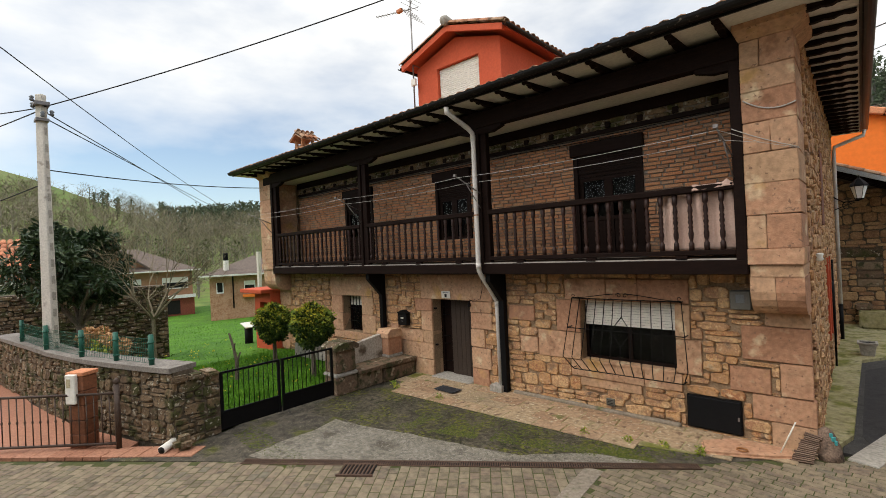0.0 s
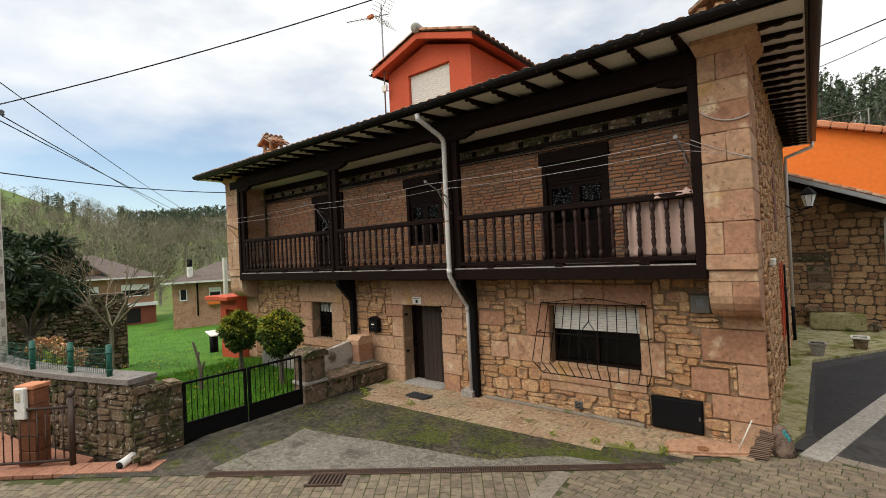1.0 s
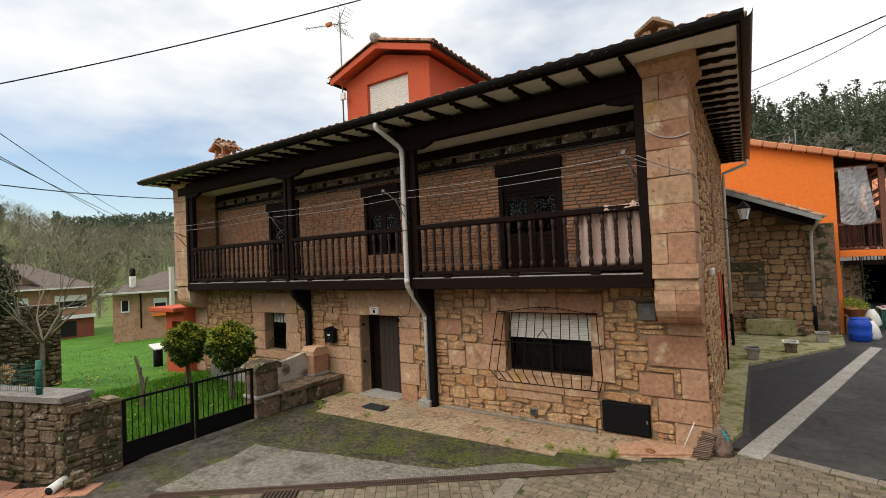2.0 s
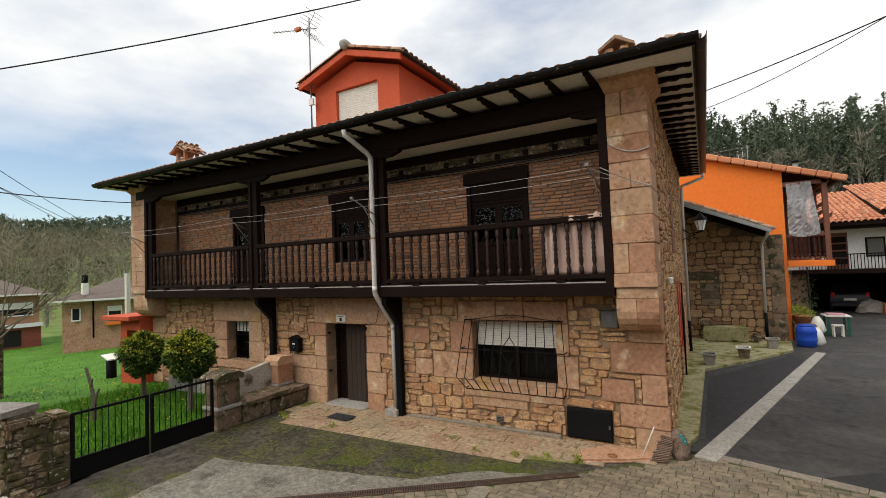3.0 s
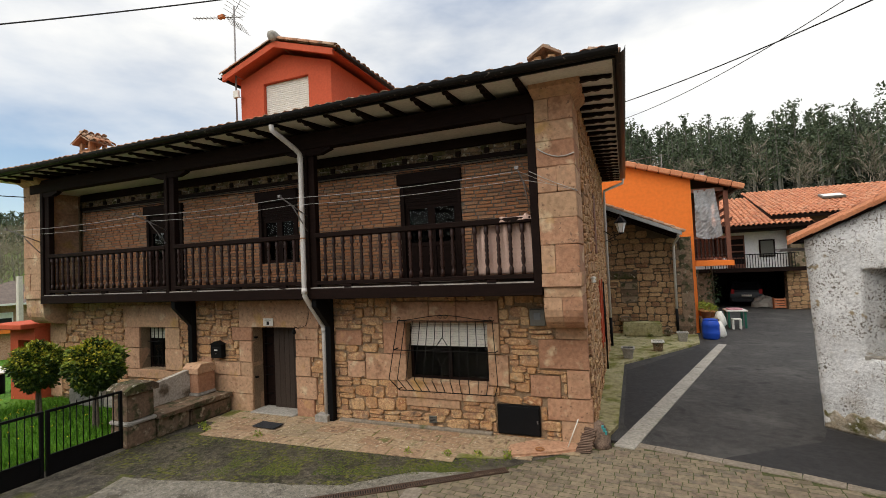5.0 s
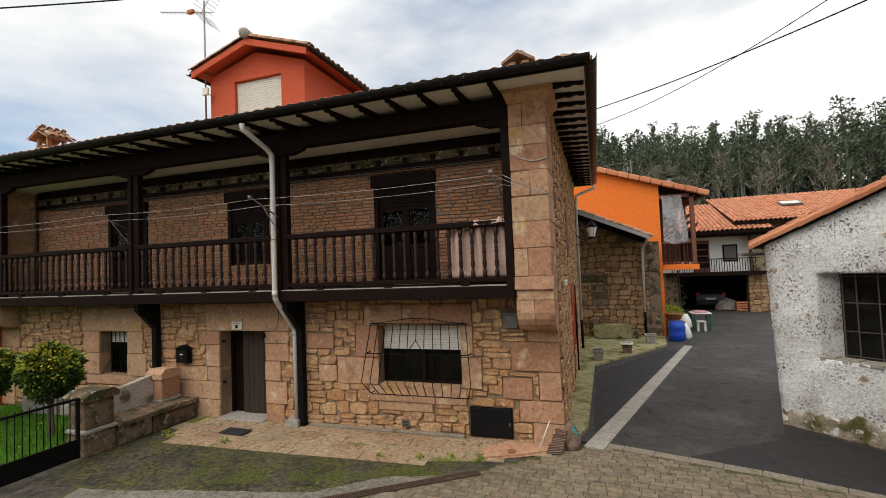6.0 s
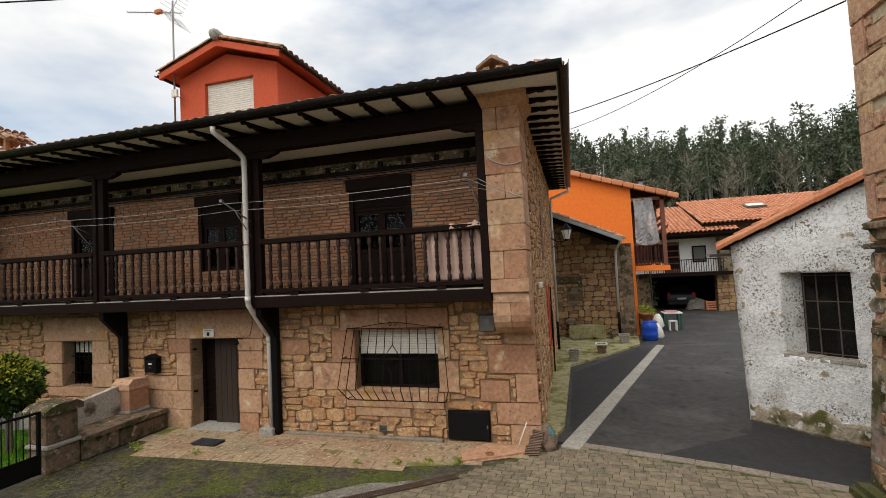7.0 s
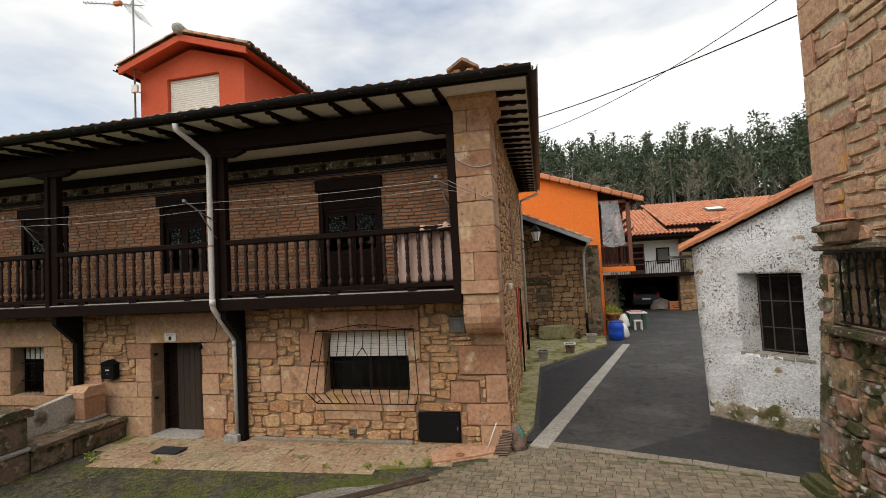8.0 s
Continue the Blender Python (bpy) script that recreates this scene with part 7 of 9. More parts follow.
bm = bmesh.new()
prism(bm, [(-2.02, 3.60), (-1.40, 3.62), (-1.34, 3.58), (-1.38, 3.46), (-1.52, 3.335), (-1.92, 3.335)], "x", TX - 0.18, TX + 0.04)
bmesh.ops.bevel(bm, geom=list(bm.edges), offset=0.03, segments=2, affect="EDGES")
part("bowl", bm, M_OLDASHLAR, bowl)
for k in range(6):
    bm = bmesh.new()
    lathe(bm, [(0.02, -0.05), (0.06, -0.03), (0.045, 0.0), (0.06, 0.03), (0.02, 0.05)], 7, (TX - 0.19, -1.42 - 0.105 * k, 3.54))
    part("carving", bm, M_OLDASHLAR, bowl, smooth=True)
boxes("lid", M_TILE_NEW, bowl, (TX - 0.17, TX + 0.0, -1.92, -1.44, 3.625, 3.645), label="thin red tile lid", bevel=0.004)
rail = thing("window_railing", "black turned iron railing before the window", "railing")
bar("top_rail", M_IRON, rail, [(TX - 0.09, -1.36, 3.215), (TX - 0.09, -4.0, 3.22)], 0.022)
bar("foot_rail", M_IRON, rail, [(TX - 0.09, -1.70, 2.34), (TX - 0.09, -4.0, 2.34)], 0.018)
bal2 = bmesh.new()
lathe(bal2, [(0.014, 0), (0.014, 0.1), (0.03, 0.13), (0.012, 0.17), (0.014, 0.4), (0.028, 0.45), (0.014, 0.5), (0.012, 0.75), (0.028, 0.8), (0.014, 0.88)], 8)
b2m = bpy.data.meshes.new("iron_baluster")
bal2.to_mesh(b2m)
bal2.free()
b2m.materials.append(M_IRON)
for k in range(14):
    shared("baluster", b2m, rail, Matrix.Translation((TX - 0.09, -1.76 - k * 0.155, 2.34)))


def batter(z):
    """How far the old wall leans back from the lane at a height."""
    return 0.24 * max(0.0, min(1.0, z / 3.0))


for t in (tall, bowl, rail):
    for ob in t.children:
        if ob.location.length > 0.001:
            ob.location.x += batter(ob.location.z)
        else:
            for v in ob.data.vertices:
                v.co.x += batter(v.co.z)

# ---- garden side ----
gate = thing("garden_gate", "black iron double garden gate with solid lower panels", "gate")
GX = -8.30
for a, b in ((-5.06, -3.86), (-3.82, -2.58)):
    leaf = boxes("gate_leaf", M_IRON, gate, (GX - 0.025, GX + 0.025, a, a + 0.05, 0.06, 1.14), (GX - 0.025, GX + 0.025, b - 0.05, b, 0.06, 1.14), (GX - 0.02, GX + 0.02, a + .05, b - .05, 1.10, 1.14), (GX - 0.02, GX + 0.02, a + .05, b - .05, 0.36, 0.40))
    boxes("panel", M_IRON, leaf, (GX - 0.008, GX + 0.008, a + 0.05, b - 0.05, 0.06, 0.36))
    n = 11
    for k in range(1, n):
        y = a + 0.05 + (b - a - 0.1) * k / n
        bar("bar", M_IRON, leaf, [(GX, y, 0.40), (GX, y, 1.10)], 0.008, 5)
        bar("spike", M_IRON, leaf, [(GX, y, 1.14), (GX, y, 1.19)], 0.006, 4)

gpost = thing("gate_post", "weathered stone gate post with a mossy cap", "gate post")
block(gpost, -8.78, -8.26, -2.50, -1.92, 0.0, 0.42, M_OLDASHLAR, 0.02)
block(gpost, -8.80, -8.24, -2.52, -1.90, 0.42, 0.50, M_STRIP, 0.02, "plaster_band")
block(gpost, -8.76, -8.28, -2.48, -1.94, 0.50, 1.02, M_OLDASHLAR, 0.02)
bm = bmesh.new()
prism(bm, [(-2.54, 1.02), (-1.88, 1.02), (-1.88, 1.12), (-2.0, 1.19), (-2.4, 1.19), (-2.54, 1.10)], "x", -8.82, -8.22)
part("cap", bm, M_OLDSTONE, gpost)

bench = thing("stone_bench", "low sandstone bench ledge beside the door", "bench")
block(bench, -9.25, -8.25, -1.90, -1.15, 0.0, 0.40, M_OLDASHLAR, 0.03)
block(bench, -9.25, -8.20, -1.14, -0.05, 0.0, 0.36, M_OLDASHLAR, 0.03)
bm = bmesh.new()
prism(bm, [(-1.92, 0.40), (-0.06, 0.36), (-0.06, 0.45), (-0.9, 0.48), (-1.92, 0.46)], "x", -9.28, -8.16)
part("ledge", bm, M_OLDASHLAR, bench)
ped = thing("stone_pedestal", "pink sandstone pedestal with a rounded cap", "pedestal")
px0, px1, py0, py1 = -9.05, -8.62, -0.62, -0.14
block(ped, px0 - .03, px1 + .03, py0 - .03, py1, 0.46, 0.53, M_STRIP, 0.01, "foot")
block(ped, px0, px1, py0, py1, 0.53, 0.98)
bm = bmesh.new()
prism(bm, [(py0 - 0.03, 0.98), (py1, 0.98), (py1, 1.08), (py1 - 0.06, 1.17), (py0 + 0.08, 1.20), (py0 - 0.03, 1.10)], "x", px0 - 0.03, px1 + 0.03)
part("cap", bm, M_ASHLAR, ped)
lw = thing("plaster_wall", "low sloping wall of stained white plaster", "low wall")
bm = bmesh.new()
prism(bm, [(-1.92, 0.46), (-0.60, 0.48), (-0.60, 1.08), (-1.92, 0.90)], "x", -9.02, -8.88)
part("wall", bm, M_STAINED, lw)

# curved garden wall
gwall = tagged(new("garden_wall"), "curved garden wall of dark lichened rubble", "wall", kind="structure")
LINE = [(-8.28, -5.06), (-8.30, -5.86), (-9.14, -6.14), (-10.2, -6.45), (-11.3, -6.72), (-12.6, -6.95), (-14.1, -7.1), (-15.8, -7.3), (-17.6, -7.5)]
for i, (p, q) in enumerate(zip(LINE, LINE[1:])):
    p, q = Vector((*p, 0)), Vector((*q, 0))
    way = (q - p).normalized()
    nrm = Vector((way.y, -way.x, 0)) * (1 if i else -1)
    out = Vector((1, 0, 0)) if i == 0 else Vector((-way.y, way.x, 0))
    hgt = 1.16 if i == 0 else 1.30
    c = [p - out * 0.03, q - out * 0.03, q - out * 0.42, p - out * 0.42]
    bm = bmesh.new()
    prism(bm, [(v.x, v.y) for v in c], "z", -0.6, hgt)
    part("wall_core", bm, M_MORTAR_DARK, gwall)
    yaw = math.degrees(math.atan2(way.y, way.x))
    length = (q - p).length
    # stones stand out to the street
    m = Matrix(((way.x, 0, out.x, p.x - out.x * 0.03), (way.y, 0, out.y, p.y - out.y * 0.03), (0, 1, 0, 0), (0, 0, 0, 1)))
    cells = courses(0, length, 0, hgt, [], (0.10, 0.26), (0.14, 0.46), 80 + i, split=0.3, gap=0.02)
    masonry(gwall, m, cells, OLD, OLD_FAR, (lambda u, v: True) if i < 5 else None, depth=0.04, seed=90 + i, tilt=4)
    if i:
        bm = bmesh.new()
        c = [p + out * 0.05, q + out * 0.05, q - out * 0.48, p - out * 0.48]
        prism(bm, [(v.x, v.y) for v in c], "z", hgt, hgt + 0.09)
        part("coping", bm, M_COPING, gwall, "grey rough concrete coping")
    else:
        for k in range(3):
            block(gwall, -8.68, -8.22, -5.86 + k * 0.27, -5.61 + k * 0.27, 1.10, 1.24 - 0.02 * k, M_OLDSTONE, 0.03, "cap_stone")

mesh_fence = thing("wire_fence", "green wire-mesh fence on the garden wall", "fence")
FP = [(-8.95, -5.98), (-10.05, -6.28), (-11.2, -6.62), (-13.1, -6.95), (-15.3, -7.15)]
for x, y in FP:
    post = bar("fence_post", M_GREENPAINT, mesh_fence, [(x, y, 1.36), (x, y, 1.94)], 0.045, 10)
    for z in (1.50, 1.80):
        bar("collar", M_GREENPAINT, post, [(x, y, z - 0.015), (x, y, z + 0.015)], 0.058, 10)
for (xa, ya), (xb, yb) in zip(FP, FP[1:]):
    vs, fs = [], []
    n = int(math.hypot(xb - xa, yb - ya) / 0.055)

    def wire(p, q, r):
        p, q = Vector(p), Vector(q)
        w = (q - p).normalized()
        s = w.orthogonal().normalized()
        t = w.cross(s)
        k = len(vs)
        for c in (p, q):
            vs.extend([c + s * r, c + t * r, c - s * r, c - t * r])
        for i in range(4):
            fs.append((k + i, k + (i + 1) % 4, k + 4 + (i + 1) % 4, k + 4 + i))

    for k in range(n + 1):
        q = k / n
        x, y = xa + (xb - xa) * q, ya + (yb - ya) * q
        wire((x, y, 1.42), (x, y, 1.86), 0.0035)
    for k in range(6):
        wire((xa, ya, 1.42 + k * 0.088), (xb, yb, 1.42 + k * 0.088), 0.004)
    raw("mesh_panel", vs, fs, M_GREENPAINT, mesh_fence)

rgate = thing("railing_gate", "brown painted iron railing gate at the drive", "railing")
ra, rb_ = Vector((-10.75, -7.98, 0)), Vector((-9.10, -6.50, 0))
rw = (rb_ - ra).normalized()
rl = (rb_ - ra).length
ra = ra - rw * 3.0
rl += 3.0
bar("post", M_BROWNIRON, rgate, [rb_ + Vector((0, 0, 0)), rb_ + Vector((0, 0, 1.14))], 0.055, 4)
bm = bmesh.new()
lathe(bm, [(0.02, 1.14), (0.05, 1.17), (0.045, 1.22), (0.01, 1.25)], 8, rb_)
part("finial", bm, M_BROWNIRON, rgate, smooth=True)
for z in (0.10, 0.98):
    bar("rail", M_BROWNIRON, rgate, [ra + Vector((0, 0, z)), rb_ + Vector((0, 0, z))], 0.028, 4)
n = int(rl / 0.135)
for k in range(1, n):
    p = ra + rw * (rl * k / n)
    bar("bar", M_BROWNIRON, rgate, [p + Vector((0, 0, z)) for z in (0.10, 0.50, 0.53, 0.56, 0.98)], [0.010, 0.010, 0.022, 0.010, 0.010], 5)
drive = sheet("drive", [(-8.9, -6.45), (-10.6, -8.0), (-16, -12.5), (-22, -12), (-22, -7.4), (-14.1, -7.14), (-11.3, -6.78), (-9.14, -6.2)], 0.012, M_REDTILE, "red tiled drive behind the railing", "drive", 0.7)
for k in range(24):
    bm = bmesh.new()
    p = Vector((-7.9, -5.75, 0)) + Vector((-0.80, -0.62, 0)) * (k * 0.32)
    m = Matrix.Translation(p) @ Matrix.Rotation(radians(37), 4, "Z")
    box(bm, -0.155, 0.155, -0.20, 0.20, -0.05, 0.016, 0.004, m)
    part("tile", bm, M_REDTILE, drive)

mp_ = thing("meter_pillar", "brown tiled brick pillar with a white meter cabinet", "pillar")
m = Matrix.Translation((-9.78, -6.86, 0)) @ Matrix.Rotation(radians(33), 4, "Z")
for k in range(5):
    bm = bmesh.new()
    box(bm, -0.16, 0.16, -0.14, 0.14, 0.0 + 0.26 * k, 0.25 + 0.26 * k, 0.008, m)
    part("tile_course", bm, M_BROWNTILE, mp_)
bm = bmesh.new()
box(bm, -0.18, 0.18, -0.16, 0.16, 1.30, 1.37, 0.01, m)
part("cap", bm, M_TILE_NEW, mp_)
bm = bmesh.new()
box(bm, -0.13, 0.07, -0.22, -0.145, 0.82, 1.34, 0.012, m)
cab = part("cabinet", bm, M_BLIND, mp_, "white meter cabinet")
bm = bmesh.new()
box(bm, -0.09, -0.01, -0.23, -0.221, 1.12, 1.27, 0.003, m)
part("meter_window", bm, M_SANDPAINT, cab)
rockl = thing("field_stone", "rounded mossy stone at the wall foot", "stone")
block(rockl, -8.22, -7.90, -5.95, -5.62, 0.0, 0.26, M_OLDSTONE, 0.09)
spout = thing("drain_pipe", "short white drain pipe end at the wall foot", "pipe")
bar("pipe", M_BLIND, spout, [(-8.35, -5.85, 0.10), (-8.18, -6.10, 0.07)], 0.07, 14)
# near-black disc paints the shade in the pipe's mouth
bar("mouth", M_DARK, spout, [(-8.185, -6.095, 0.071), (-8.178, -6.105, 0.07)], 0.06, 14)

# utility pole and wires
pole = thing("utility_pole", "pale concrete utility pole with climbing holes", "pole")
PX, PY = 0.7 - 14.0 * math.sin(radians(83.0)), -8.55 + 14.0 * math.cos(radians(83.0))
bm = bmesh.new()
m = Matrix.Translation((PX, PY, 0)) @ Matrix.Rotation(radians(40), 4, "Z")
vs = box(bm, -0.135, 0.135, -0.11, 0.11, -0.5, 7.25)
for v in vs[4:]:
    v.co.x, v.co.y = v.co.x * 0.62, v.co.y * 0.62
bm.transform(m)
bmesh.ops.bevel(bm, geom=list(bm.edges), offset=0.015, segments=1, affect="EDGES")
shaft = part("shaft", bm, M_POLE, pole)
# holes are flat patches with their shade painted in, not cut out
for k in range(17):
    bm = bmesh.new()
    s = 1 - 0.38 * (0.6 + k * 0.38) / 7.25
    box(bm, 0.125 * s, 0.139 * s, -0.05 * s, 0.05 * s, 0.6 + k * 0.38, 0.78 + k * 0.38, 0, m)
    part("step_hole", bm, M_POLEDARK, shaft)
boxes("cross_arm", M_STEEL, pole, (PX - 0.18, PX + 0.18, PY - 0.14, PY + 0.14, 6.98, 7.06), (PX - 0.16, PX + 0.16, PY - 0.12, PY + 0.12, 6.62, 6.68))
for k in range(5):
    a = 1.3 * k
    p = Vector((PX + 0.19 * math.cos(a), PY + 0.19 * math.sin(a), 6.75 + 0.09 * k))
    bm = bmesh.new()
    lathe(bm, [(0.03, -0.06), (0.05, -0.03), (0.03, 0), (0.05, 0.03), (0.02, 0.07)], 8, p)
    part("insulator", bm, M_SLATE, pole, smooth=True)


def wire_thing(label, a, b, sag, r=0.014, n=24, kind="overhead_wire"):
    t = thing(kind, label, "wire", "overhead wires")
    a, b = Vector(a), Vector(b)
    bar("span", M_WIRE, t, [a.lerp(b, k / n) - Vector((0, 0, sag * 4 * (k / n) * (1 - k / n))) for k in range(n + 1)], r, 5)


wire_thing("black overhead cable from the pole", (PX, PY, 5.52), (-15.1, -0.72, 5.75), 0.10)
wire_thing("black overhead cable from the pole", (PX, PY, 6.95), (-2.3, 1.0, 9.95), 0.22)
wire_thing("thin overhead wire past the pole", (PX, PY, 6.9), (-38.5, 6.6, 7.4), 0.0)
wire_thing("thin overhead wire past the pole", (PX, PY, 6.75), (-38.2, 7.5, 7.2), 0.02)
wire_thing("thin overhead wire past the pole", (-13.27, -7.48, 8.19), (-38.1, 7.5, 7.6), 0.2)
wire_thing("black overhead cable from the pole", (PX, PY, 6.9), (-26, -11, 7.2), 0.3)
wire_thing("black overhead cable from the pole", (PX, PY, 6.95), (-26, -13, 8.4), 0.3)
wire_thing("black overhead cable from the pole", (PX, PY, 5.2), (-26, -11, 4.3), 0.2)
wire_thing("black overhead cable across the lane", (0.30, 6.4, 7.85), (5.09, -0.24, 7.04), 0.12, 0.013)
wire_thing("thin overhead wire across the lane", (0.35, 6.4, 7.35), (4.88, -0.13, 7.40), 0.30, 0.008)

# topiary
for x, y, z, s, seed in ((-10.25, -1.86, 1.36, 1.0, 71), (-12.87, -1.60, 1.20, 1.02, 72)):
    t = thing("topiary_tree", "clipped round laurel tree with yellow-green tips", "topiary", "clipped trees by the gate")
    bm = bmesh.new()
    for k in range(3):
        a = 2.1 * k + seed
        tube(bm, [(x + 0.05 * math.cos(a), y + 0.05 * math.sin(a), -0.1), (x + 0.03 * math.cos(a), y + 0.03 * math.sin(a), z * 0.5), (x + 0.14 * math.cos(a), y + 0.14 * math.sin(a), z - 0.1)], [0.035, 0.028, 0.02], 6)
    part("trunk", bm, M_BARK, t)
    blobs = [(x, y, z, 0.50 * s, 0.50 * s, 0.52 * s)]
    leaves("crown", t, M_TOPIARY, blobs, 7500, 0.095, seed, 0.5)
    leaves("new_growth", t, M_LEAF_LIGHT, [(x, y, z + 0.10, 0.53 * s, 0.53 * s, 0.48 * s)], 1500, 0.085, seed + 5, 0.86)
    leaves("tip_growth", t, M_TIPS, [(x + 0.03, y - 0.06, z + 0.24, 0.42 * s, 0.42 * s, 0.34 * s)], 900, 0.075, seed + 9, 0.86)

# red porch at the house end
hut = thing("red_porch", "small red rendered porch with a flat roof", "porch")
bm = bmesh.new()
wall_with_holes(bm, -16.6, -15.38, -0.7, 1.95, -0.40, -0.25, [(-16.2, -15.6, 0.6, 1.6)])
part("front_wall", bm, M_RED, hut)
for sx in (-15.53, -16.6):
    boxes("side_wall", M_RED, hut, (sx, sx + 0.15, -0.25, 1.6, -0.7, 1.95))
boxes("roof_slab", M_RED, hut, (-17.1, -15.37, -0.75, 1.7, 1.95, 2.10), bevel=0.02)
# near-black sheet paints the shade within the porch
boxes("inside", M_DARK, hut, (-16.4, -15.55, 1.4, 1.45, -0.6, 1.9))
step = thing("stone_step", "low stone steps by the red porch", "steps")
block(step, -13.2, -11.9, -0.75, -0.03, 0, 0.42, M_STRIP, 0.02, "step")
block(step, -11.88, -10.9, -0.70, -0.03, 0, 0.24, M_STRIP, 0.02, "step")
# white lid on a dark post, no light source
dish = thing("garden_lamp", "white tilted lid on a dark stand in the lawn", "lamp")
bar("stand", M_IRON, dish, [(-18.2, 0.03, -0.6), (-18.2, 0.03, 0.46)], 0.17, 8)
bm = bmesh.new()
prism(bm, [(-18.45, 0.56), (-17.95, 0.41), (-17.95, 0.45), (-18.45, 0.60)], "y", -0.2, 0.25)
part("lid", bm, M_BLIND, dish)
stump = thing("pruned_shrub", "bare pruned shrub stump on the lawn", "shrub")
bm = bmesh.new()
rs_ = random.Random(3)
tube(bm, [(-11.9, -3.2, 0), (-11.88, -3.2, 0.5), (-11.95, -3.25, 0.9), (-12.05, -3.3, 1.25)], [0.06, 0.05, 0.035, 0.03], 7)
tube(bm, [(-11.9, -3.2, 0.45), (-11.75, -3.15, 0.75)], [0.035, 0.02], 6)
tube(bm, [(-11.93, -3.25, 0.8), (-11.83, -3.25, 1.0)], [0.03, 0.018], 6)
part("stem", bm, M_BARK, stump)

# loquat tree
lq = thing("loquat_tree", "dense dark-green broad-leaved tree", "tree")
lc = Vector((-15.1, -6.15, 3.2))
bm = bmesh.new()
rr = random.Random(12)
tube(bm, [(-15.1, -5.9, -0.5), (-15.1, -5.95, 1.0), (-15.1, -6.0, 1.7)], [0.13, 0.11, 0.10], 8)
for k in range(6):
    a = k * 1.05
    limb(bm, (-15.1, -6.0, 1.6), (math.cos(a) * 0.7, math.sin(a) * 0.7, 1), 0.8, 0.06, 2, rr)
part("trunk", bm, M_BARK, lq)
blobs = [(lc.x, lc.y, lc.z, 0.9, 0.9, 1.0)]
for k in range(26):
    a, e = rr.uniform(0, 6.28), rr.uniform(-0.9, 1.2)
    q = rr.uniform(0.75, 1.05)
    blobs.append((lc.x + 1.15 * q * math.cos(a) * math.cos(e), lc.y + 1.2 * q * math.sin(a) * math.cos(e), lc.z + 1.1 * q * math.sin(e), 0.36, 0.36, 0.30))
leaves("crown", lq, M_LOQUAT, blobs, 8500, 0.20, 31, 0.3, 0.35, 0.36)

# hydrangea bush
hy = thing("hydrangea_bush", "leggy hydrangea with dried orange flower heads", "bush")
bm = bmesh.new()
heads = []
for k in range(22):
    x, y = rr.uniform(-12.95, -11.1), rr.uniform(-6.4, -5.9)
    h = rr.uniform(1.25, 1.95)
    dx_, dy_ = rr.uniform(-.22, .22), rr.uniform(-.15, .15)
    tube(bm, [(x, y, 0.2), (x + dx_ * .4, y + dy_ * .5, h * 0.6), (x + dx_, y + dy_, h)], 0.009, 4)
    if k % 3 == 0:
        heads.append((x + dx_, y + dy_, h + 0.05))
part("stems", bm, M_LEAFSTEM, hy)
leaves("foliage", hy, M_LEAF_LIGHT, [(-12.5, -6.15, 1.35, 0.5, 0.3, 0.35), (-11.9, -6.15, 1.2, 0.5, 0.3, 0.5), (-11.3, -6.1, 1.1, 0.35, 0.3, 0.45), (-12.7, -6.1, 0.9, 0.3, 0.3, 0.5)], 620, 0.11, 33, 0.1)
for i, h in enumerate(heads):
    leaves("flower_head", hy, M_DRIED, [(*h, 0.15, 0.15, 0.11)], 210, 0.06, 40 + i, 0.6, 0, 0.9)

# old rubble wall behind the garden
ow = thing("ruined_wall", "old brown rubble wall behind the garden", "wall")
wa, wb = Vector((-19.6, -9.5, 0)), Vector((-18.45, -2.85, 0))
ww_ = (wb - wa).normalized()
no = Vector((ww_.y, -ww_.x, 0))
bm = bmesh.new()
c = [wa - no * 0.03, wb - no * 0.03, wb - no * 0.5, wa - no * 0.5]
prism(bm, [(v.x, v.y) for v in c], "z", -0.9, 2.42)
part("wall_core", bm, M_MORTAR_DARK, ow)
m = Matrix(((ww_.x, 0, no.x, wa.x - no.x * .03), (ww_.y, 0, no.y, wa.y - no.y * .03), (0, 1, 0, 0), (0, 0, 0, 1)))
masonry(ow, m, courses(0, (wb - wa).length, -0.6, 2.42, [], (0.10, 0.22), (0.2, 0.5), 95), OLD, OLD_FAR, lambda u, v: u > 1.5, depth=0.09, seed=96, tilt=4)

# bare fruit tree
bt = thing("bare_tree", "leafless spreading fruit tree in the garden", "tree")
bm = bmesh.new()
rt = random.Random(21)
tube(bm, [(-13.9, -4.55, -0.4), (-13.85, -4.6, 0.9), (-13.80, -4.6, 1.75)], [0.07, 0.055, 0.05], 7)
for k in range(7):
    a = k * 0.9 + 0.3
    limb(bm, (-13.80, -4.6, 1.70), (math.cos(a), math.sin(a), 0.9 + 0.25 * (k % 3)), 0.80, 0.030, 5, rt, 0.62, 0.74, 5, 0.10)
part("branch_work", bm, M_BARKPALE, bt)

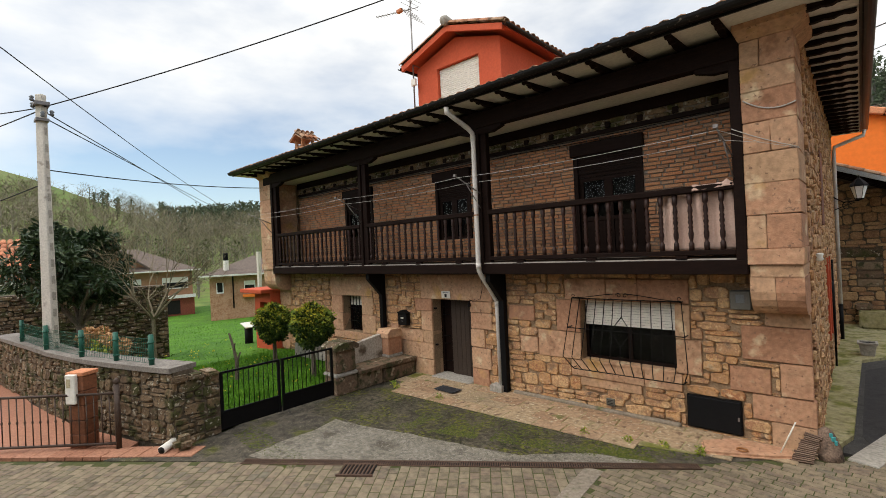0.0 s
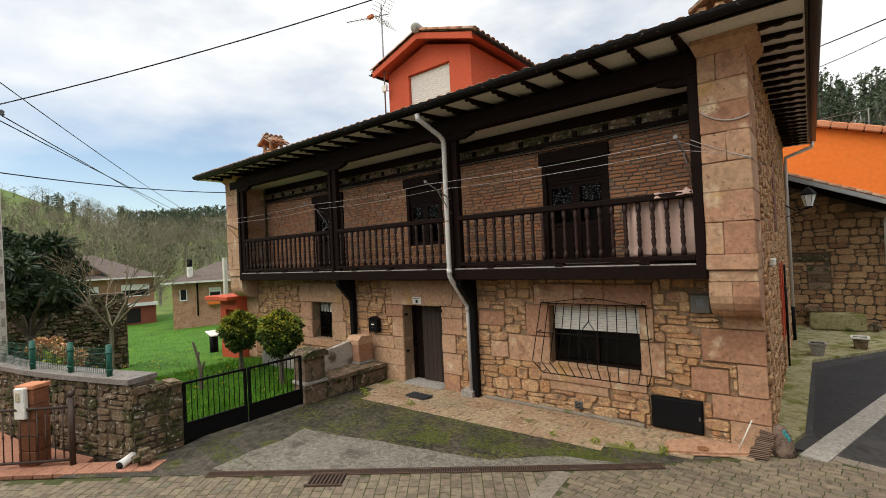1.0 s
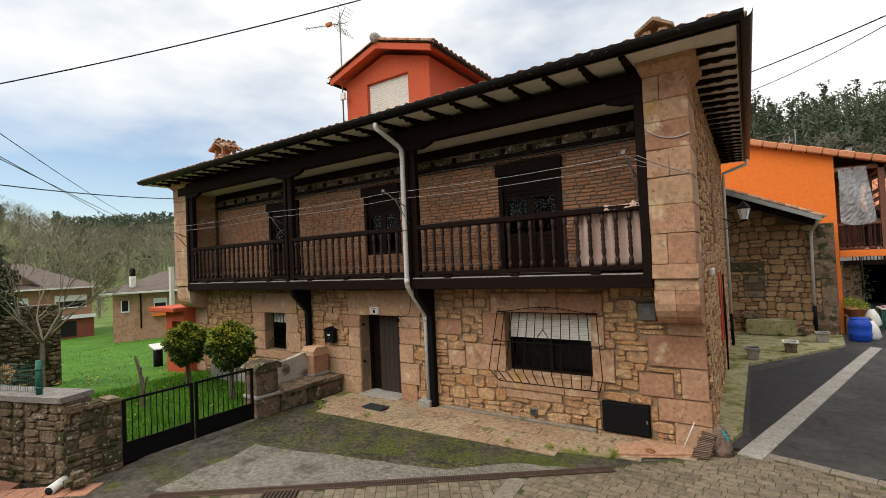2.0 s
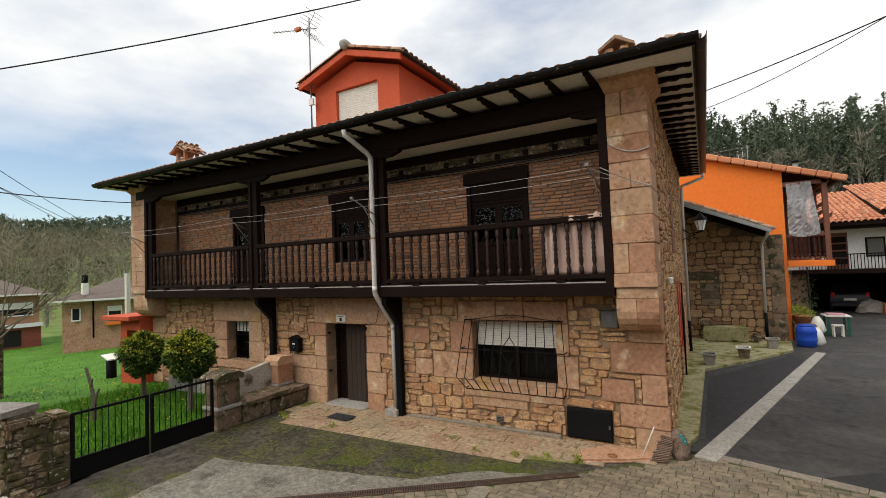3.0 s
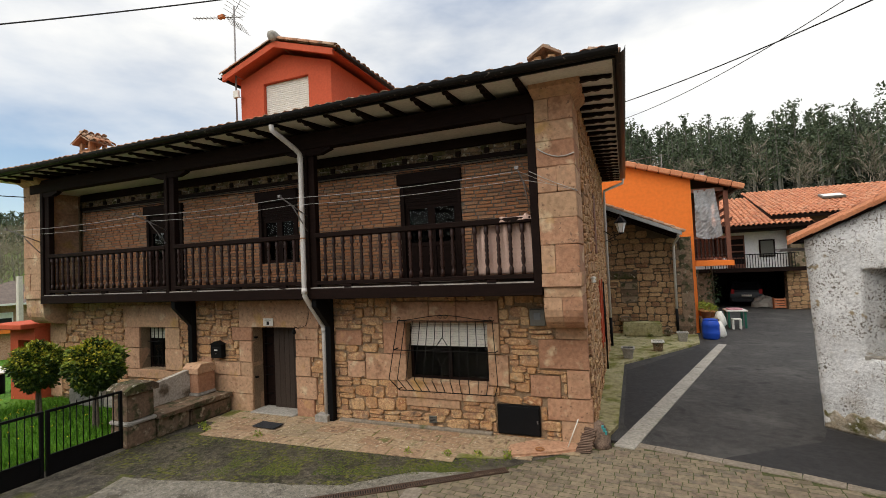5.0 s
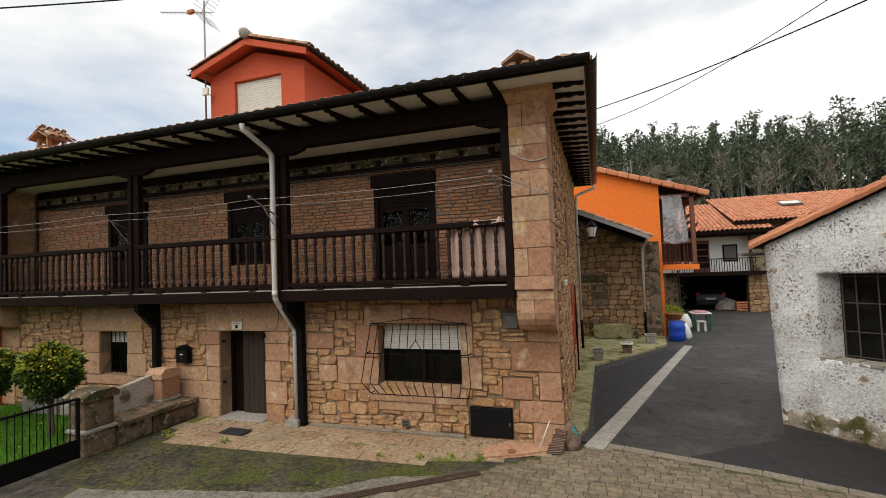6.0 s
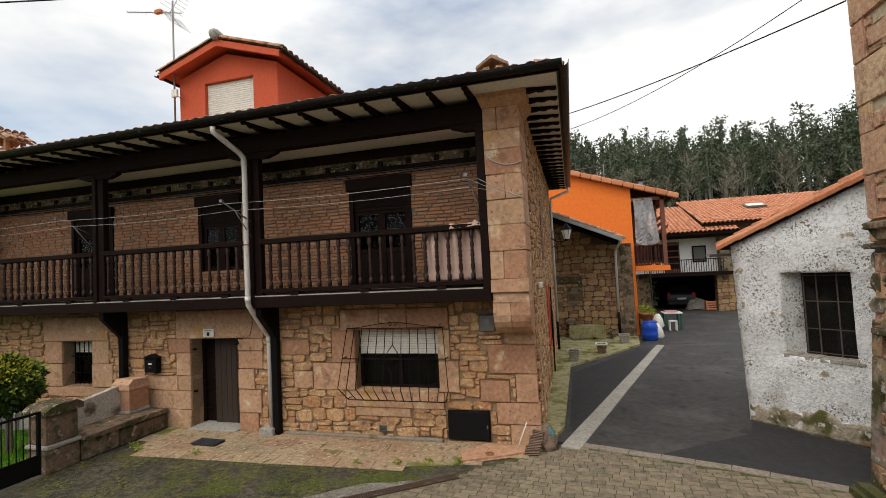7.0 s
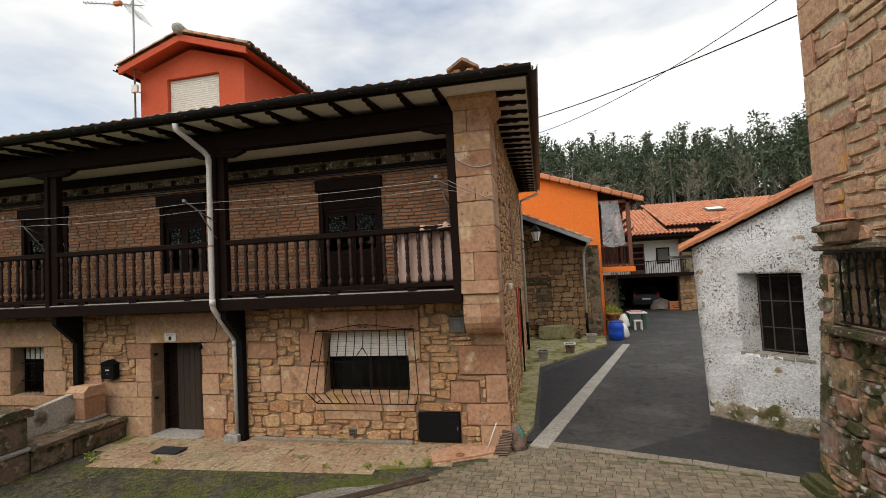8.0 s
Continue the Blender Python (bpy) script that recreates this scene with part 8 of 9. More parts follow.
# grass tufts
r = np.random.RandomState(3)
gv, gf = [], []
for k in range(46000):
    near = k < 34000
    x = -8.75 - (r.rand() ** 1.3) * (6.3 if near else 24)
    y = (-5.4 + 5.3 * r.rand()) if near else (-5.2 + 17 * r.rand())
    if (x < -15.2 and y > -0.2) is False and y > -0.1:
        continue
    if x < -9.3 and y < -6.0 + 0.04 * (x + 9.3) * -1:
        continue
    h = r.uniform(0.03, 0.10) * (1.0 + 1.3 * max(0.0, noise.noise((x * 1.3, y * 1.3, 4.0)) + 0.25) * near)
    a = r.rand() * 6.28
    w = 0.008 if near else 0.014
    lx, ly_ = r.normal(size=2) * h * 0.5
    n = len(gv)
    gv += [(x - w * math.cos(a), y - w * math.sin(a), dip(x) - 0.01), (x + w * math.cos(a), y + w * math.sin(a), dip(x) - 0.01), (x + lx, y + ly_, h + dip(x))]
    gf.append((n, n + 1, n + 2))
grass = raw("grass", gv, gf, M_GRASSBLADE)
tagged(grass, "bright spring grass blades on the lawn", "grass", kind="stuff")
fl = []
for k in range(120):
    fl.append((-9 - 9 * r.rand(), -5 + 4.3 * r.rand(), 0.12, 0.03, 0.03, 0.01))
fo = leaves("dandelions", None, M_YELLOW, fl, 480, 0.03, 7, 0.1, 0, 1.0)
tagged(fo, "scattered yellow dandelions in the lawn", "flowers", kind="stuff")


# far village houses
def far_house(name, label, corner, yaw, w, d, h, roof_h, wall, lower=None, over=0.6):
    """A hipped village house: origin at its front left corner, front along the heading yaw."""
    t = thing(name, label, "house", at=(*corner, 0))
    t.matrix_basis = Matrix.Translation((*corner, 0)) @ Matrix.Rotation(radians(yaw), 4, "Z")
    boxes("wall", wall, t, (0, w, 0, 0.3, -1.7, h), (0, w, d - .3, d, -1.7, h), (0, 0.3, .3, d - .3, -1.7, h), (w - .3, w, .3, d - .3, -1.7, h))
    bm = bmesh.new()
    o = over
    k = min(w, d) / 2 + o
    e = [bm.verts.new(p) for p in ((-o, -o, h), (w + o, -o, h), (w + o, d + o, h), (-o, d + o, h), (k - o, d / 2, h + roof_h), (max(w - k + o, k - o + 0.1), d / 2, h + roof_h))]
    for q in ((0, 1, 5, 4), (1, 2, 5), (2, 3, 4, 5), (3, 0, 4)):
        bm.faces.new([e[i] for i in q])
    bm.faces.new([e[3], e[2], e[1], e[0]])
    part("roof", bm, M_ROOFBROWN, t)
    boxes("eave_trim", M_PLASTER, t, (-o, w + o, -o - .06, -o, h - 0.08, h + .03), (w + o, w + o + .06, -o, d + o, h - .08, h + .03))
    return t


def far_window(t, x0, x1, z0, z1, blind=0.5):
    # near-black panel stands for the unlit room behind
    f = boxes("window", M_DARK, t, (x0, x1, -0.04, -0.005, z0, z1))
    boxes("frame", M_PLASTER_WHITE, f, (x0 - .06, x0, -.07, -.003, z0, z1), (x1, x1 + .06, -.07, -.003, z0, z1), (x0 - .06, x1 + .06, -.08, -.003, z0 - .08, z0))
    boxes("blind", M_BLIND, f, (x0, x1, -0.06, -0.041, z1 - (z1 - z0) * blind, z1))


h1 = far_house("village_house", "two-storey brick and red village house", (-45.2, -3.5), 76, 10.2, 8, 2.55, 2.0, M_BRICKHOUSE)
boxes("lower_wall", M_REDBROWN, h1, (0, 10.3, -0.05, -0.01, -1.4, 0.15))
boxes("band", M_PLASTER_WHITE, h1, (7.2, 10.4, -0.3, -0.05, 0.15, 0.42))
far_window(h1, 8.0, 9.8, 1.05, 1.95)
far_window(h1, 5.0, 6.4, 1.05, 1.95)
boxes("garage_door", M_DARK, h1, (8.0, 9.2, -0.08, -0.055, -1.2, -0.05))
bm = bmesh.new()
prism(bm, [(2.2, 2.6), (7.2, 2.6), (4.7, 4.5)], "y", 0.3, 3.8)
part("gable", bm, M_BRICKHOUSE, h1)
for sgn in (-1, 1):
    bm = bmesh.new()
    prism(bm, [(4.7, 4.5), (4.7, 4.68), (4.7 + sgn * 3.0, 2.42), (4.7 + sgn * 3.0, 2.24)], "y", -0.2, 3.9)
    part("gable_roof", bm, M_ROOFBROWN, h1)
for x in (4.0, 4.9):
    boxes("gable_window", M_DARK, h1, (x, x + 0.6, 0.24, 0.295, 2.95, 3.6))
h2 = far_house("village_house", "stone village house with a grey hipped roof", (-34.2, 4.6), 62, 5.6, 6.5, 2.15, 1.35, M_STONEHOUSE)
far_window(h2, 2.35, 3.0, 1.0, 1.65)
far_window(h2, 0.5, 0.85, 0.9, 1.6, 0.0)
bar("downpipe", M_IRON, h2, [(1.55, -0.06, -0.3), (1.55, -0.06, 2.1)], 0.05, 6)
boxes("flower_box", M_ORANGE, h2, (2.2, 3.1, -0.3, -0.05, 0.45, 0.65))
boxes("wall_strip", M_PLASTER, h2, (5.0, 5.6, -0.06, -0.01, 1.2, 2.1))
ch = thing("chimney", "white chimney with a steel cowl", "chimney")
boxes("shaft", M_PLASTER, ch, (-34.2, -33.9, 5.6, 5.9, 2.0, 3.2))
boxes("cowl", M_IRON, ch, (-34.2, -33.9, 5.6, 5.9, 3.2, 3.75), bevel=0.05)
h3 = far_house("village_house", "low house with an orange tiled roof", (-26.0, -13.0), 84, 8.6, 6, 2.7, 2.0, M_PLASTER)
tiling(h3, Matrix.Translation((-0.6, -0.62, 2.75)), 9.6, 3.8, 0.53, 0, tile_me, M_TILE_FAR, seed=99)
far_tank = thing("low_roof", "small red tin roof beside the old wall", "roof")
bm = bmesh.new()
prism(bm, [(-22.2, 1.75), (-20.6, 1.45), (-20.6, 1.52), (-22.2, 1.82)], "y", -9.5, -6.6)
part("sheet", bm, M_TILE_NEW, far_tank)
boxes("wall", M_STRIP, far_tank, (-22.1, -20.7, -9.4, -6.7, 0, 1.44))
pole2 = thing("utility_pole", "distant concrete pole beside the stone house", "pole")
boxes("shaft", M_POLE, pole2, (-22.8, -22.62, 2.7, 2.86, -1, 3.6))

# corner clutter by the lane
guard = thing("guard_stone", "worn brown guard stone with a turquoise paint mark", "stone")
bm = bmesh.new()
lathe(bm, [(0.20, -0.02), (0.19, 0.08), (0.16, 0.18), (0.125, 0.28), (0.09, 0.37), (0.03, 0.41)], 14, (0, 0, 0))
for v in bm.verts:
    k = 1 + 0.16 * noise.noise((v.co.x * 7, v.co.y * 7, v.co.z * 6))
    v.co = Vector((0.25 + v.co.x * k * 0.9 - 0.10 * v.co.z, 0.02 + v.co.y * k * 1.15 + 0.05 * v.co.z, v.co.z))
part("stone", bm, M_GUARD, guard, smooth=True)
bm = bmesh.new()
for k, (z, w) in enumerate(((0.345, 0.020), (0.30, 0.026), (0.25, 0.018))):
    a = -0.9 + 0.12 * k
    rr = 0.112 + 0.018 * k
    box(bm, -w, w, -0.014, 0.014, z - 0.032, z + 0.030, 0.005, Matrix.Translation((0.25 + rr * 0.9 * math.cos(a) - 0.10 * z, 0.02 + rr * 1.15 * math.sin(a) + 0.05 * z, 0)) @ Matrix.Rotation(a + 1.57, 4, "Z"))
part("paint_mark", bm, M_TEAL, guard, "turquoise paint mark")
bundle = thing("slate_offcuts", "leaning pile of thin brown roof slates", "slates")
foot_l, foot_r, head_l, head_r = Vector((-0.17, -0.46, 0.03)), Vector((0.10, -0.40, 0.02)), Vector((0.0, -0.09, 0.33)), Vector((0.17, -0.10, 0.30))
for k in range(16):
    lo, hi = foot_l.lerp(head_l, k / 15), foot_r.lerp(head_r, k / 15)
    across = (hi - lo).normalized()
    up = (head_l - foot_l).normalized()
    out = up.cross(across).normalized()
    out = -out if out.y > 0 else out
    m = Matrix.Translation((lo + hi) / 2) @ Matrix((across, up, out)).transposed().to_4x4()
    half_w = (hi - lo).length / 2 + rng.uniform(-0.02, 0.02)
    bm = bmesh.new()
    box(bm, -half_w, half_w, -0.012, 0.006, -0.03, 0.012 + rng.uniform(0, 0.008), 0.003, m)
    part("slate", bm, M_SLATEBROWN, bundle)
stick = thing("white_rod", "thin white rod leaning on the corner", "rod")
bar("rod", M_BLIND, stick, [(-0.30, -0.36, 0.02), (-0.10, -0.28, 0.52)], 0.010, 6)
hose = thing("cable_coil", "black cable hanging in loops on the side wall", "cable")
for k in range(3):
    bar("loop", M_IRON, hose, [(X1 + 0.05 + 0.01 * k, 5.5 + 0.22 * math.sin(a), 1.55 - 0.12 * k + (0.55 + 0.1 * k) * math.cos(a)) for a in [q * 0.45 for q in range(15)]], 0.014, 5)
bar("drop", M_IRON, hose, [(X1 + 0.06, 5.5, 2.6), (X1 + 0.06, 5.55, 0.1)], 0.022, 6)

# ---- woods on the hills ----
def wood(name, label, spots, material, trunk_mat, seed, height, crown, leafn, leaf, low, slim=1.0, bare=False):
    """Many trees as one mesh of leaves and one of trunks."""
    r = np.random.RandomState(seed)
    cv, tv, tf = [], [], []
    for x, y in spots:
        h = height * (r.uniform(0.75, 1.25) if bare else r.uniform(0.82, 1.14))
        z0 = land(x, y)
        lean = r.normal(size=2) * 0.02 * h
        k = len(tv)
        w = 0.012 * h + 0.05
        for zz, ww2, q in ((z0 - 1, w, 0), (z0 + h * (0.5 if bare else 0.96), w * 0.3, 1)):
            for a in range(4):
                tv.append((x + lean[0] * q + ww2 * math.cos(a * 1.57), y + lean[1] * q + ww2 * math.sin(a * 1.57), zz))
        for a in range(4):
            tf.append((k + a, k + (a + 1) % 4, k + 4 + (a + 1) % 4, k + 4 + a))
        n = int(leafn * r.uniform(0.7, 1.3))
        q = low + (1 - low) * r.rand(n)
        prof = np.sin(np.clip((q - low) / (1 - low), 0.05, 1) * 2.6) ** 0.7 * (0.55 + 0.45 * np.sin(q * 23 + x))
        a = r.rand(n) * 6.283
        rad = crown * h * prof * r.rand(n) ** 0.5 * slim
        c = np.stack([x + lean[0] * q + rad * np.cos(a), y + lean[1] * q + rad * np.sin(a), z0 + h * q], 1)
        s = leaf * h * r.uniform(0.5, 1.3, (n, 1))
        if bare:
            d1 = np.stack([np.cos(a) * 0.8, np.sin(a) * 0.8, np.ones(n) * 0.9], 1) + r.normal(size=(n, 3)) * 0.4
            d2 = r.normal(size=(n, 3)) * 0.06
        else:
            d1, d2 = r.normal(size=(n, 3)), r.normal(size=(n, 3))
            d1 /= np.linalg.norm(d1, axis=1)[:, None]
            d2 /= np.linalg.norm(d2, axis=1)[:, None]
        cv.append(np.stack([c, c + d1 * s, c + d2 * s + d1 * s * 0.3], 1).reshape(-1, 3))
    v = np.concatenate(cv)
    f = np.arange(len(v)).reshape(-1, 3)
    t = thing(name, label, "woods", kind="stuff")
    tagged(raw("crowns", v.tolist(), f.tolist(), material, t), kind="stuff")
    tagged(raw("trunks", tv, tf, trunk_mat, t), kind="stuff")


def spots_in(az0, az1, r0, r1, n, seed):
    r = np.random.RandomState(seed)
    out = []
    for _ in range(n):
        a, q = radians(r.uniform(az0, az1)), math.sqrt(r.uniform(r0 * r0, r1 * r1))
        out.append((0.8 - q * math.sin(a), -8.5 + q * math.cos(a)))
    return out


wood("eucalyptus_wood", "dark evergreen wood of slim tall trees on the hillside", spots_in(-42, 10, 116, 182, 780, 1), M_WOODLEAF, M_TRUNKGREY, 1, 22, 0.105, 360, 0.025, 0.40)
# undergrowth fills the gaps, with shade put into its leaf colour
wood("undergrowth", "evergreen undergrowth between the trunks, coloured dark for shade", spots_in(-42, 10, 120, 190, 800, 12), M_WOODDARK, M_TRUNK, 12, 8, 0.34, 90, 0.14, 0.05)
wood("bare_thicket", "leafless brown thicket below the wood", spots_in(-40, 6, 70, 112, 260, 2), M_TWIGRED, M_TRUNKPALE, 2, 6, 0.36, 150, 0.10, 0.10, bare=True)
wood("bare_saplings", "tall pale leafless trees at the foot of the wood", spots_in(-40, 8, 88, 116, 34, 13), M_TWIGPALE, M_TRUNKPALE, 13, 13, 0.17, 420, 0.075, 0.20, bare=True)
ridge = [p for p in spots_in(54, 74, 240, 330, 520, 3) if noise.noise((p[0] * 0.02, p[1] * 0.02, 5)) > -0.15]
wood("evergreen_ridge", "dark evergreen trees along the far ridge", ridge, M_WOODLEAF, M_TRUNK, 3, 14, 0.20, 110, 0.07, 0.2)


def meadow(p):
    """The open green slope between the bare woods."""
    az = math.degrees(math.atan2(0.8 - p[0], p[1] + 8.5))
    r = math.hypot(p[0] - 0.8, p[1] + 8.5)
    return 76 < az < 83 and 150 < r < 240


far_side = [p for p in spots_in(50, 98, 92, 330, 1600, 4) if noise.noise((p[0] * 0.016, p[1] * 0.016, 1)) > 0.0 and not meadow(p)]
wood("conifer_row", "dark conifers standing on the skyline", spots_in(74.5, 80, 250, 310, 18, 14), M_WOODLEAF, M_TRUNK, 14, 9.5, 0.16, 170, 0.06, 0.2)
wood("bare_woodland", "grey-brown leafless woodland on the far slope", far_side, M_TWIG, M_TRUNKPALE, 4, 10, 0.5, 200, 0.10, 0.1, bare=True)
wood("hedge_trees", "bare hedge trees behind the village houses", spots_in(64, 90, 64, 92, 80, 6), M_TWIG, M_TRUNKPALE, 6, 6, 0.45, 200, 0.09, 0.05, bare=True)
wood("hillside_bushes", "olive-green bushes dotted over the far slope", [p for p in spots_in(50, 98, 80, 300, 500, 9) if noise.noise((p[0] * 0.02, p[1] * 0.02, 9)) > 0.08], M_BUSH, M_TRUNK, 8, 5, 0.5, 120, 0.10, 0.05)

# ---- paving, piece by piece ----
def sett_mesh(name, seed, material):
    r = random.Random(seed)
    o = [(-.5, -.5), (.5, -.5), (.5, .5), (-.5, .5)]
    o = [(x * (1 + r.uniform(-.03, .01)), y * (1 + r.uniform(-.04, .01))) for x, y in o]
    vs = [(x, y, -1) for x, y in o] + [(x, y, 0.2) for x, y in o] + [(x * 0.965, y * 0.94, 1 + r.uniform(-.25, .1)) for x, y in o]
    fs = [(k + a, k + (a + 1) % 4, k + 4 + (a + 1) % 4, k + 4 + a) for k in (0, 4) for a in range(4)] + [(8, 9, 10, 11)]
    me = bpy.data.meshes.new(name)
    me.from_pydata(vs, [], fs)
    me.update()
    me.materials.append(material)
    return me, vs, fs


SETT = [sett_mesh("sett", s, M_SETT) for s in range(8)]
SETT_FAR = [sett_mesh("sett_far", s, M_SETT_FAR) for s in range(8)]


def inside(p, poly):
    x, y = p
    hit = False
    for (xa, ya), (xb, yb) in zip(poly, poly[1:] + poly[:1]):
        if (ya > y) != (yb > y) and x < (xb - xa) * (y - ya) / (yb - ya) + xa:
            hit = not hit
    return hit


def pave(parent, poly, origin, yaw, lx, ly, near, seed, name="sett", stuff="setts", variants=None, far=None, z=-0.004, lift=0.005, budget=290, jitter=0.01):
    r = random.Random(seed)
    m0 = Matrix.Translation((*origin, z)) @ Matrix.Rotation(radians(yaw), 4, "Z")
    inv = m0.inverted()
    c = [inv @ Vector((*p, 0)) for p in poly]
    u0, u1, v0, v1 = min(p.x for p in c), max(p.x for p in c), min(p.y for p in c), max(p.y for p in c)
    vs, fs, used = [], [], 0
    j = 0
    v = v0
    while v < v1:
        u = u0 - (lx / 2 if j % 2 else 0)
        while u < u1:
            w = lx * r.uniform(0.86, 1.12)
            cc = m0 @ Vector((u + w / 2, v + ly / 2, 0))
            if inside((cc.x, cc.y), poly):
                k = r.randrange(len(variants))
                q = m0 @ Matrix.Translation((u + w / 2, v + ly / 2, r.uniform(-0.003, 0.003))) @ Matrix.Rotation(radians(r.uniform(-1.5, 1.5)), 4, "Z") @ Matrix.Diagonal((w - 0.011, ly - 0.010, lift, 1))
                if used < budget and near(cc.x, cc.y):
                    shared(name, variants[k][0], parent, q)
                    used += 1
                else:
                    n = len(vs)
                    vs += [q @ Vector(p) for p in far[k][1]]
                    fs += [tuple(a + n for a in f) for f in far[k][2]]
            u += w
        v += ly
        j += 1
    if vs:
        tagged(raw(stuff, vs, fs, far[0][0].materials[0], parent), kind="stuff")


left_zone = [(-13.0, -10.0), (-10.35, -8.15), (-6.6, -5.35), (-4.9, -4.15), (-2.3, -2.22), (-2.0, -4.5), (-2.0, -15), (-13.0, -15)]
right_zone = [(-2.2, -2.15), (-1.1, -1.35), (0.2, -0.10), (0.58, 0.12), (2.9, -0.55), (4.35, -1.05), (4.4, -15), (-1.85, -15), (-1.85, -4.5)]
pave(street, left_zone, (-5, -4.3), 127.5, 0.19, 0.15, lambda x, y: False, 5, variants=SETT, far=SETT_FAR)
pave(street, right_zone, (0, 0), -4, 0.23, 0.125, lambda x, y: y > -2.0, 6, variants=SETT, far=SETT_FAR)

kerb = tagged(new("kerb"), "flush sandstone kerb between setts and asphalt", "kerb", kind="structure")
slabs("kerb_stone", kerb, (0.62, 0.24), (3.0, -0.43), 0.20, 0.20, 5, 0.008, 0.1, M_STRIPDARK)
slabs("kerb_stone", kerb, (3.0, -0.43), (4.35, -0.95), 0.20, 0.20, 3, 0.008, 0.1, M_STRIPDARK)
slabs("kerb_stone", kerb, (-2.25, -2.3), (-1.95, -7.0), 0.26, 0.26, 8, 0.008, 0.1, M_STRIPDARK)

# flagstones at the foot of the facade
apron = tagged(new("flagstones"), "pink and gold sandstone flags along the facade", "paving", kind="structure")
APRON = [(-8.1, -0.60), (-7.5, -1.42), (-4.8, -1.45), (-3.0, -1.35), (-1.25, -1.0), (-0.4, -0.45), (0.05, -0.2), (0.05, 0.02), (-8.2, 0.02)]
FLAG = [sett_mesh("flag", s, M_FLAG) for s in range(20, 28)]
pave(apron, APRON, (-8.2, -1.5), 2, 0.62, 0.36, lambda x, y: True, 9, "flagstone", "flagstones", FLAG, FLAG, 0.013, 0.009, jitter=0.0)
bm = bmesh.new()
prism(bm, APRON, "z", -0.05, 0.012)
part("bed", bm, M_MOSSY, apron)
skirt = tagged(new("skirting_ledge"), "low cement ledge at the wall foot", "ledge", kind="structure")
boxes("ledge", M_STRIPDARK, skirt, (-5.1, -1.7, -0.10, 0.0, 0.0, 0.075), bevel=0.02)
big = thing("boulder_slab", "broad red sandstone slab with an iron ring at the corner", "slab")
bm = bmesh.new()
prism(bm, [(-1.15, -0.95), (-0.45, -0.62), (-0.1, -0.40), (-0.15, -0.10), (-0.9, -0.12), (-1.3, -0.5)], "z", -0.02, 0.055)
bmesh.ops.bevel(bm, geom=list(bm.edges), offset=0.03, segments=2, affect="EDGES")
part("slab", bm, M_ASHLAR, big)
bar("ring", M_RUST, big, [(-0.72 + 0.07 * math.cos(a), -0.62 + 0.06 * math.sin(a), 0.082) for a in [q * 0.63 for q in range(11)]], 0.012)

# moss and newer concrete on the forecourt
def ragged(pts, step=0.16, rough=0.07, seed=0.0):
    """An outline broken into short uneven steps."""
    out = []
    for (xa, ya), (xb, yb) in zip(pts, pts[1:] + pts[:1]):
        n = max(1, int(math.hypot(xb - xa, yb - ya) / step))
        for k in range(n):
            x, y = xa + (xb - xa) * k / n, ya + (yb - ya) * k / n
            out.append((x + rough * noise.noise((x * 3.1, y * 3.1, seed)), y + rough * noise.noise((x * 3.1, y * 3.1, seed + 7))))
    return out


sheet("moss_ground", ragged([(-7.9, -3.5), (-8.34, -2.42), (-8.25, -1.75), (-6.98, -1.53), (-5.16, -1.42), (-4.4, -1.52), (-2.97, -1.32), (-2.3, -1.42), (-2.6, -1.95), (-3.31, -2.56), (-4.18, -2.79), (-5.53, -3.05), (-6.23, -3.26), (-7.1, -3.3)]), 0.005, M_MOSSGROUND, "damp mossy ground on the forecourt", "forecourt", 0.004)
sheet("forecourt_screed", ragged([(-6.86, -5.20), (-6.95, -4.6), (-6.95, -3.96), (-7.1, -3.35), (-6.23, -3.25), (-5.53, -3.04), (-4.18, -2.78), (-3.31, -2.55), (-2.56, -1.88), (-2.07, -1.76), (-1.55, -1.60), (-4.85, -3.92), (-6.5, -5.10)], 0.2, 0.05, 3.0), 0.007, M_SCREED, "paler rough screed on the forecourt", "forecourt", 0.01)
moss_spots = []
rm = np.random.RandomState(5)
for k in range(9000):
    q = rm.rand()
    x = -6.0 + 4.1 * q + rm.normal() * 0.18
    y = -2.55 + 0.75 * q + rm.normal() * 0.30 - 0.15 * math.sin(q * 3.1)
    if noise.noise((x * 1.6, y * 1.6, 2)) > -0.12 and y > -3.0 + 0.30 * (x + 6.0):
        moss_spots.append((x, y))
for k in range(500):
    x = -8.1 + 2.2 * rm.rand()
    moss_spots.append((x, -5.0 + 0.45 * rm.rand() - 0.05 * (x + 8)))
for k in range(700):
    x = -7.6 + 6.4 * rm.rand()
    moss_spots.append((x, -1.5 + 0.12 * rm.normal() + max(0, (x + 3) * 0.22)))
mv, mf = [], []
for x, y in moss_spots:
    s = rm.uniform(0.006, 0.026)
    n = len(mv)
    a0 = rm.rand() * 6
    mv.append((x, y, 0.006 + s * 0.30))
    for k in range(6):
        a = a0 + k * 1.047
        q = s * rm.uniform(0.7, 1.3)
        mv.append((x + q * math.cos(a), y + q * math.sin(a), 0.001))
    mf += [(n, n + 1 + k, n + 1 + (k + 1) % 6) for k in range(6)]
moss = raw("moss", mv, mf, M_MOSS)
tagged(moss, "dark green moss cushions on the forecourt", "moss", kind="stuff")
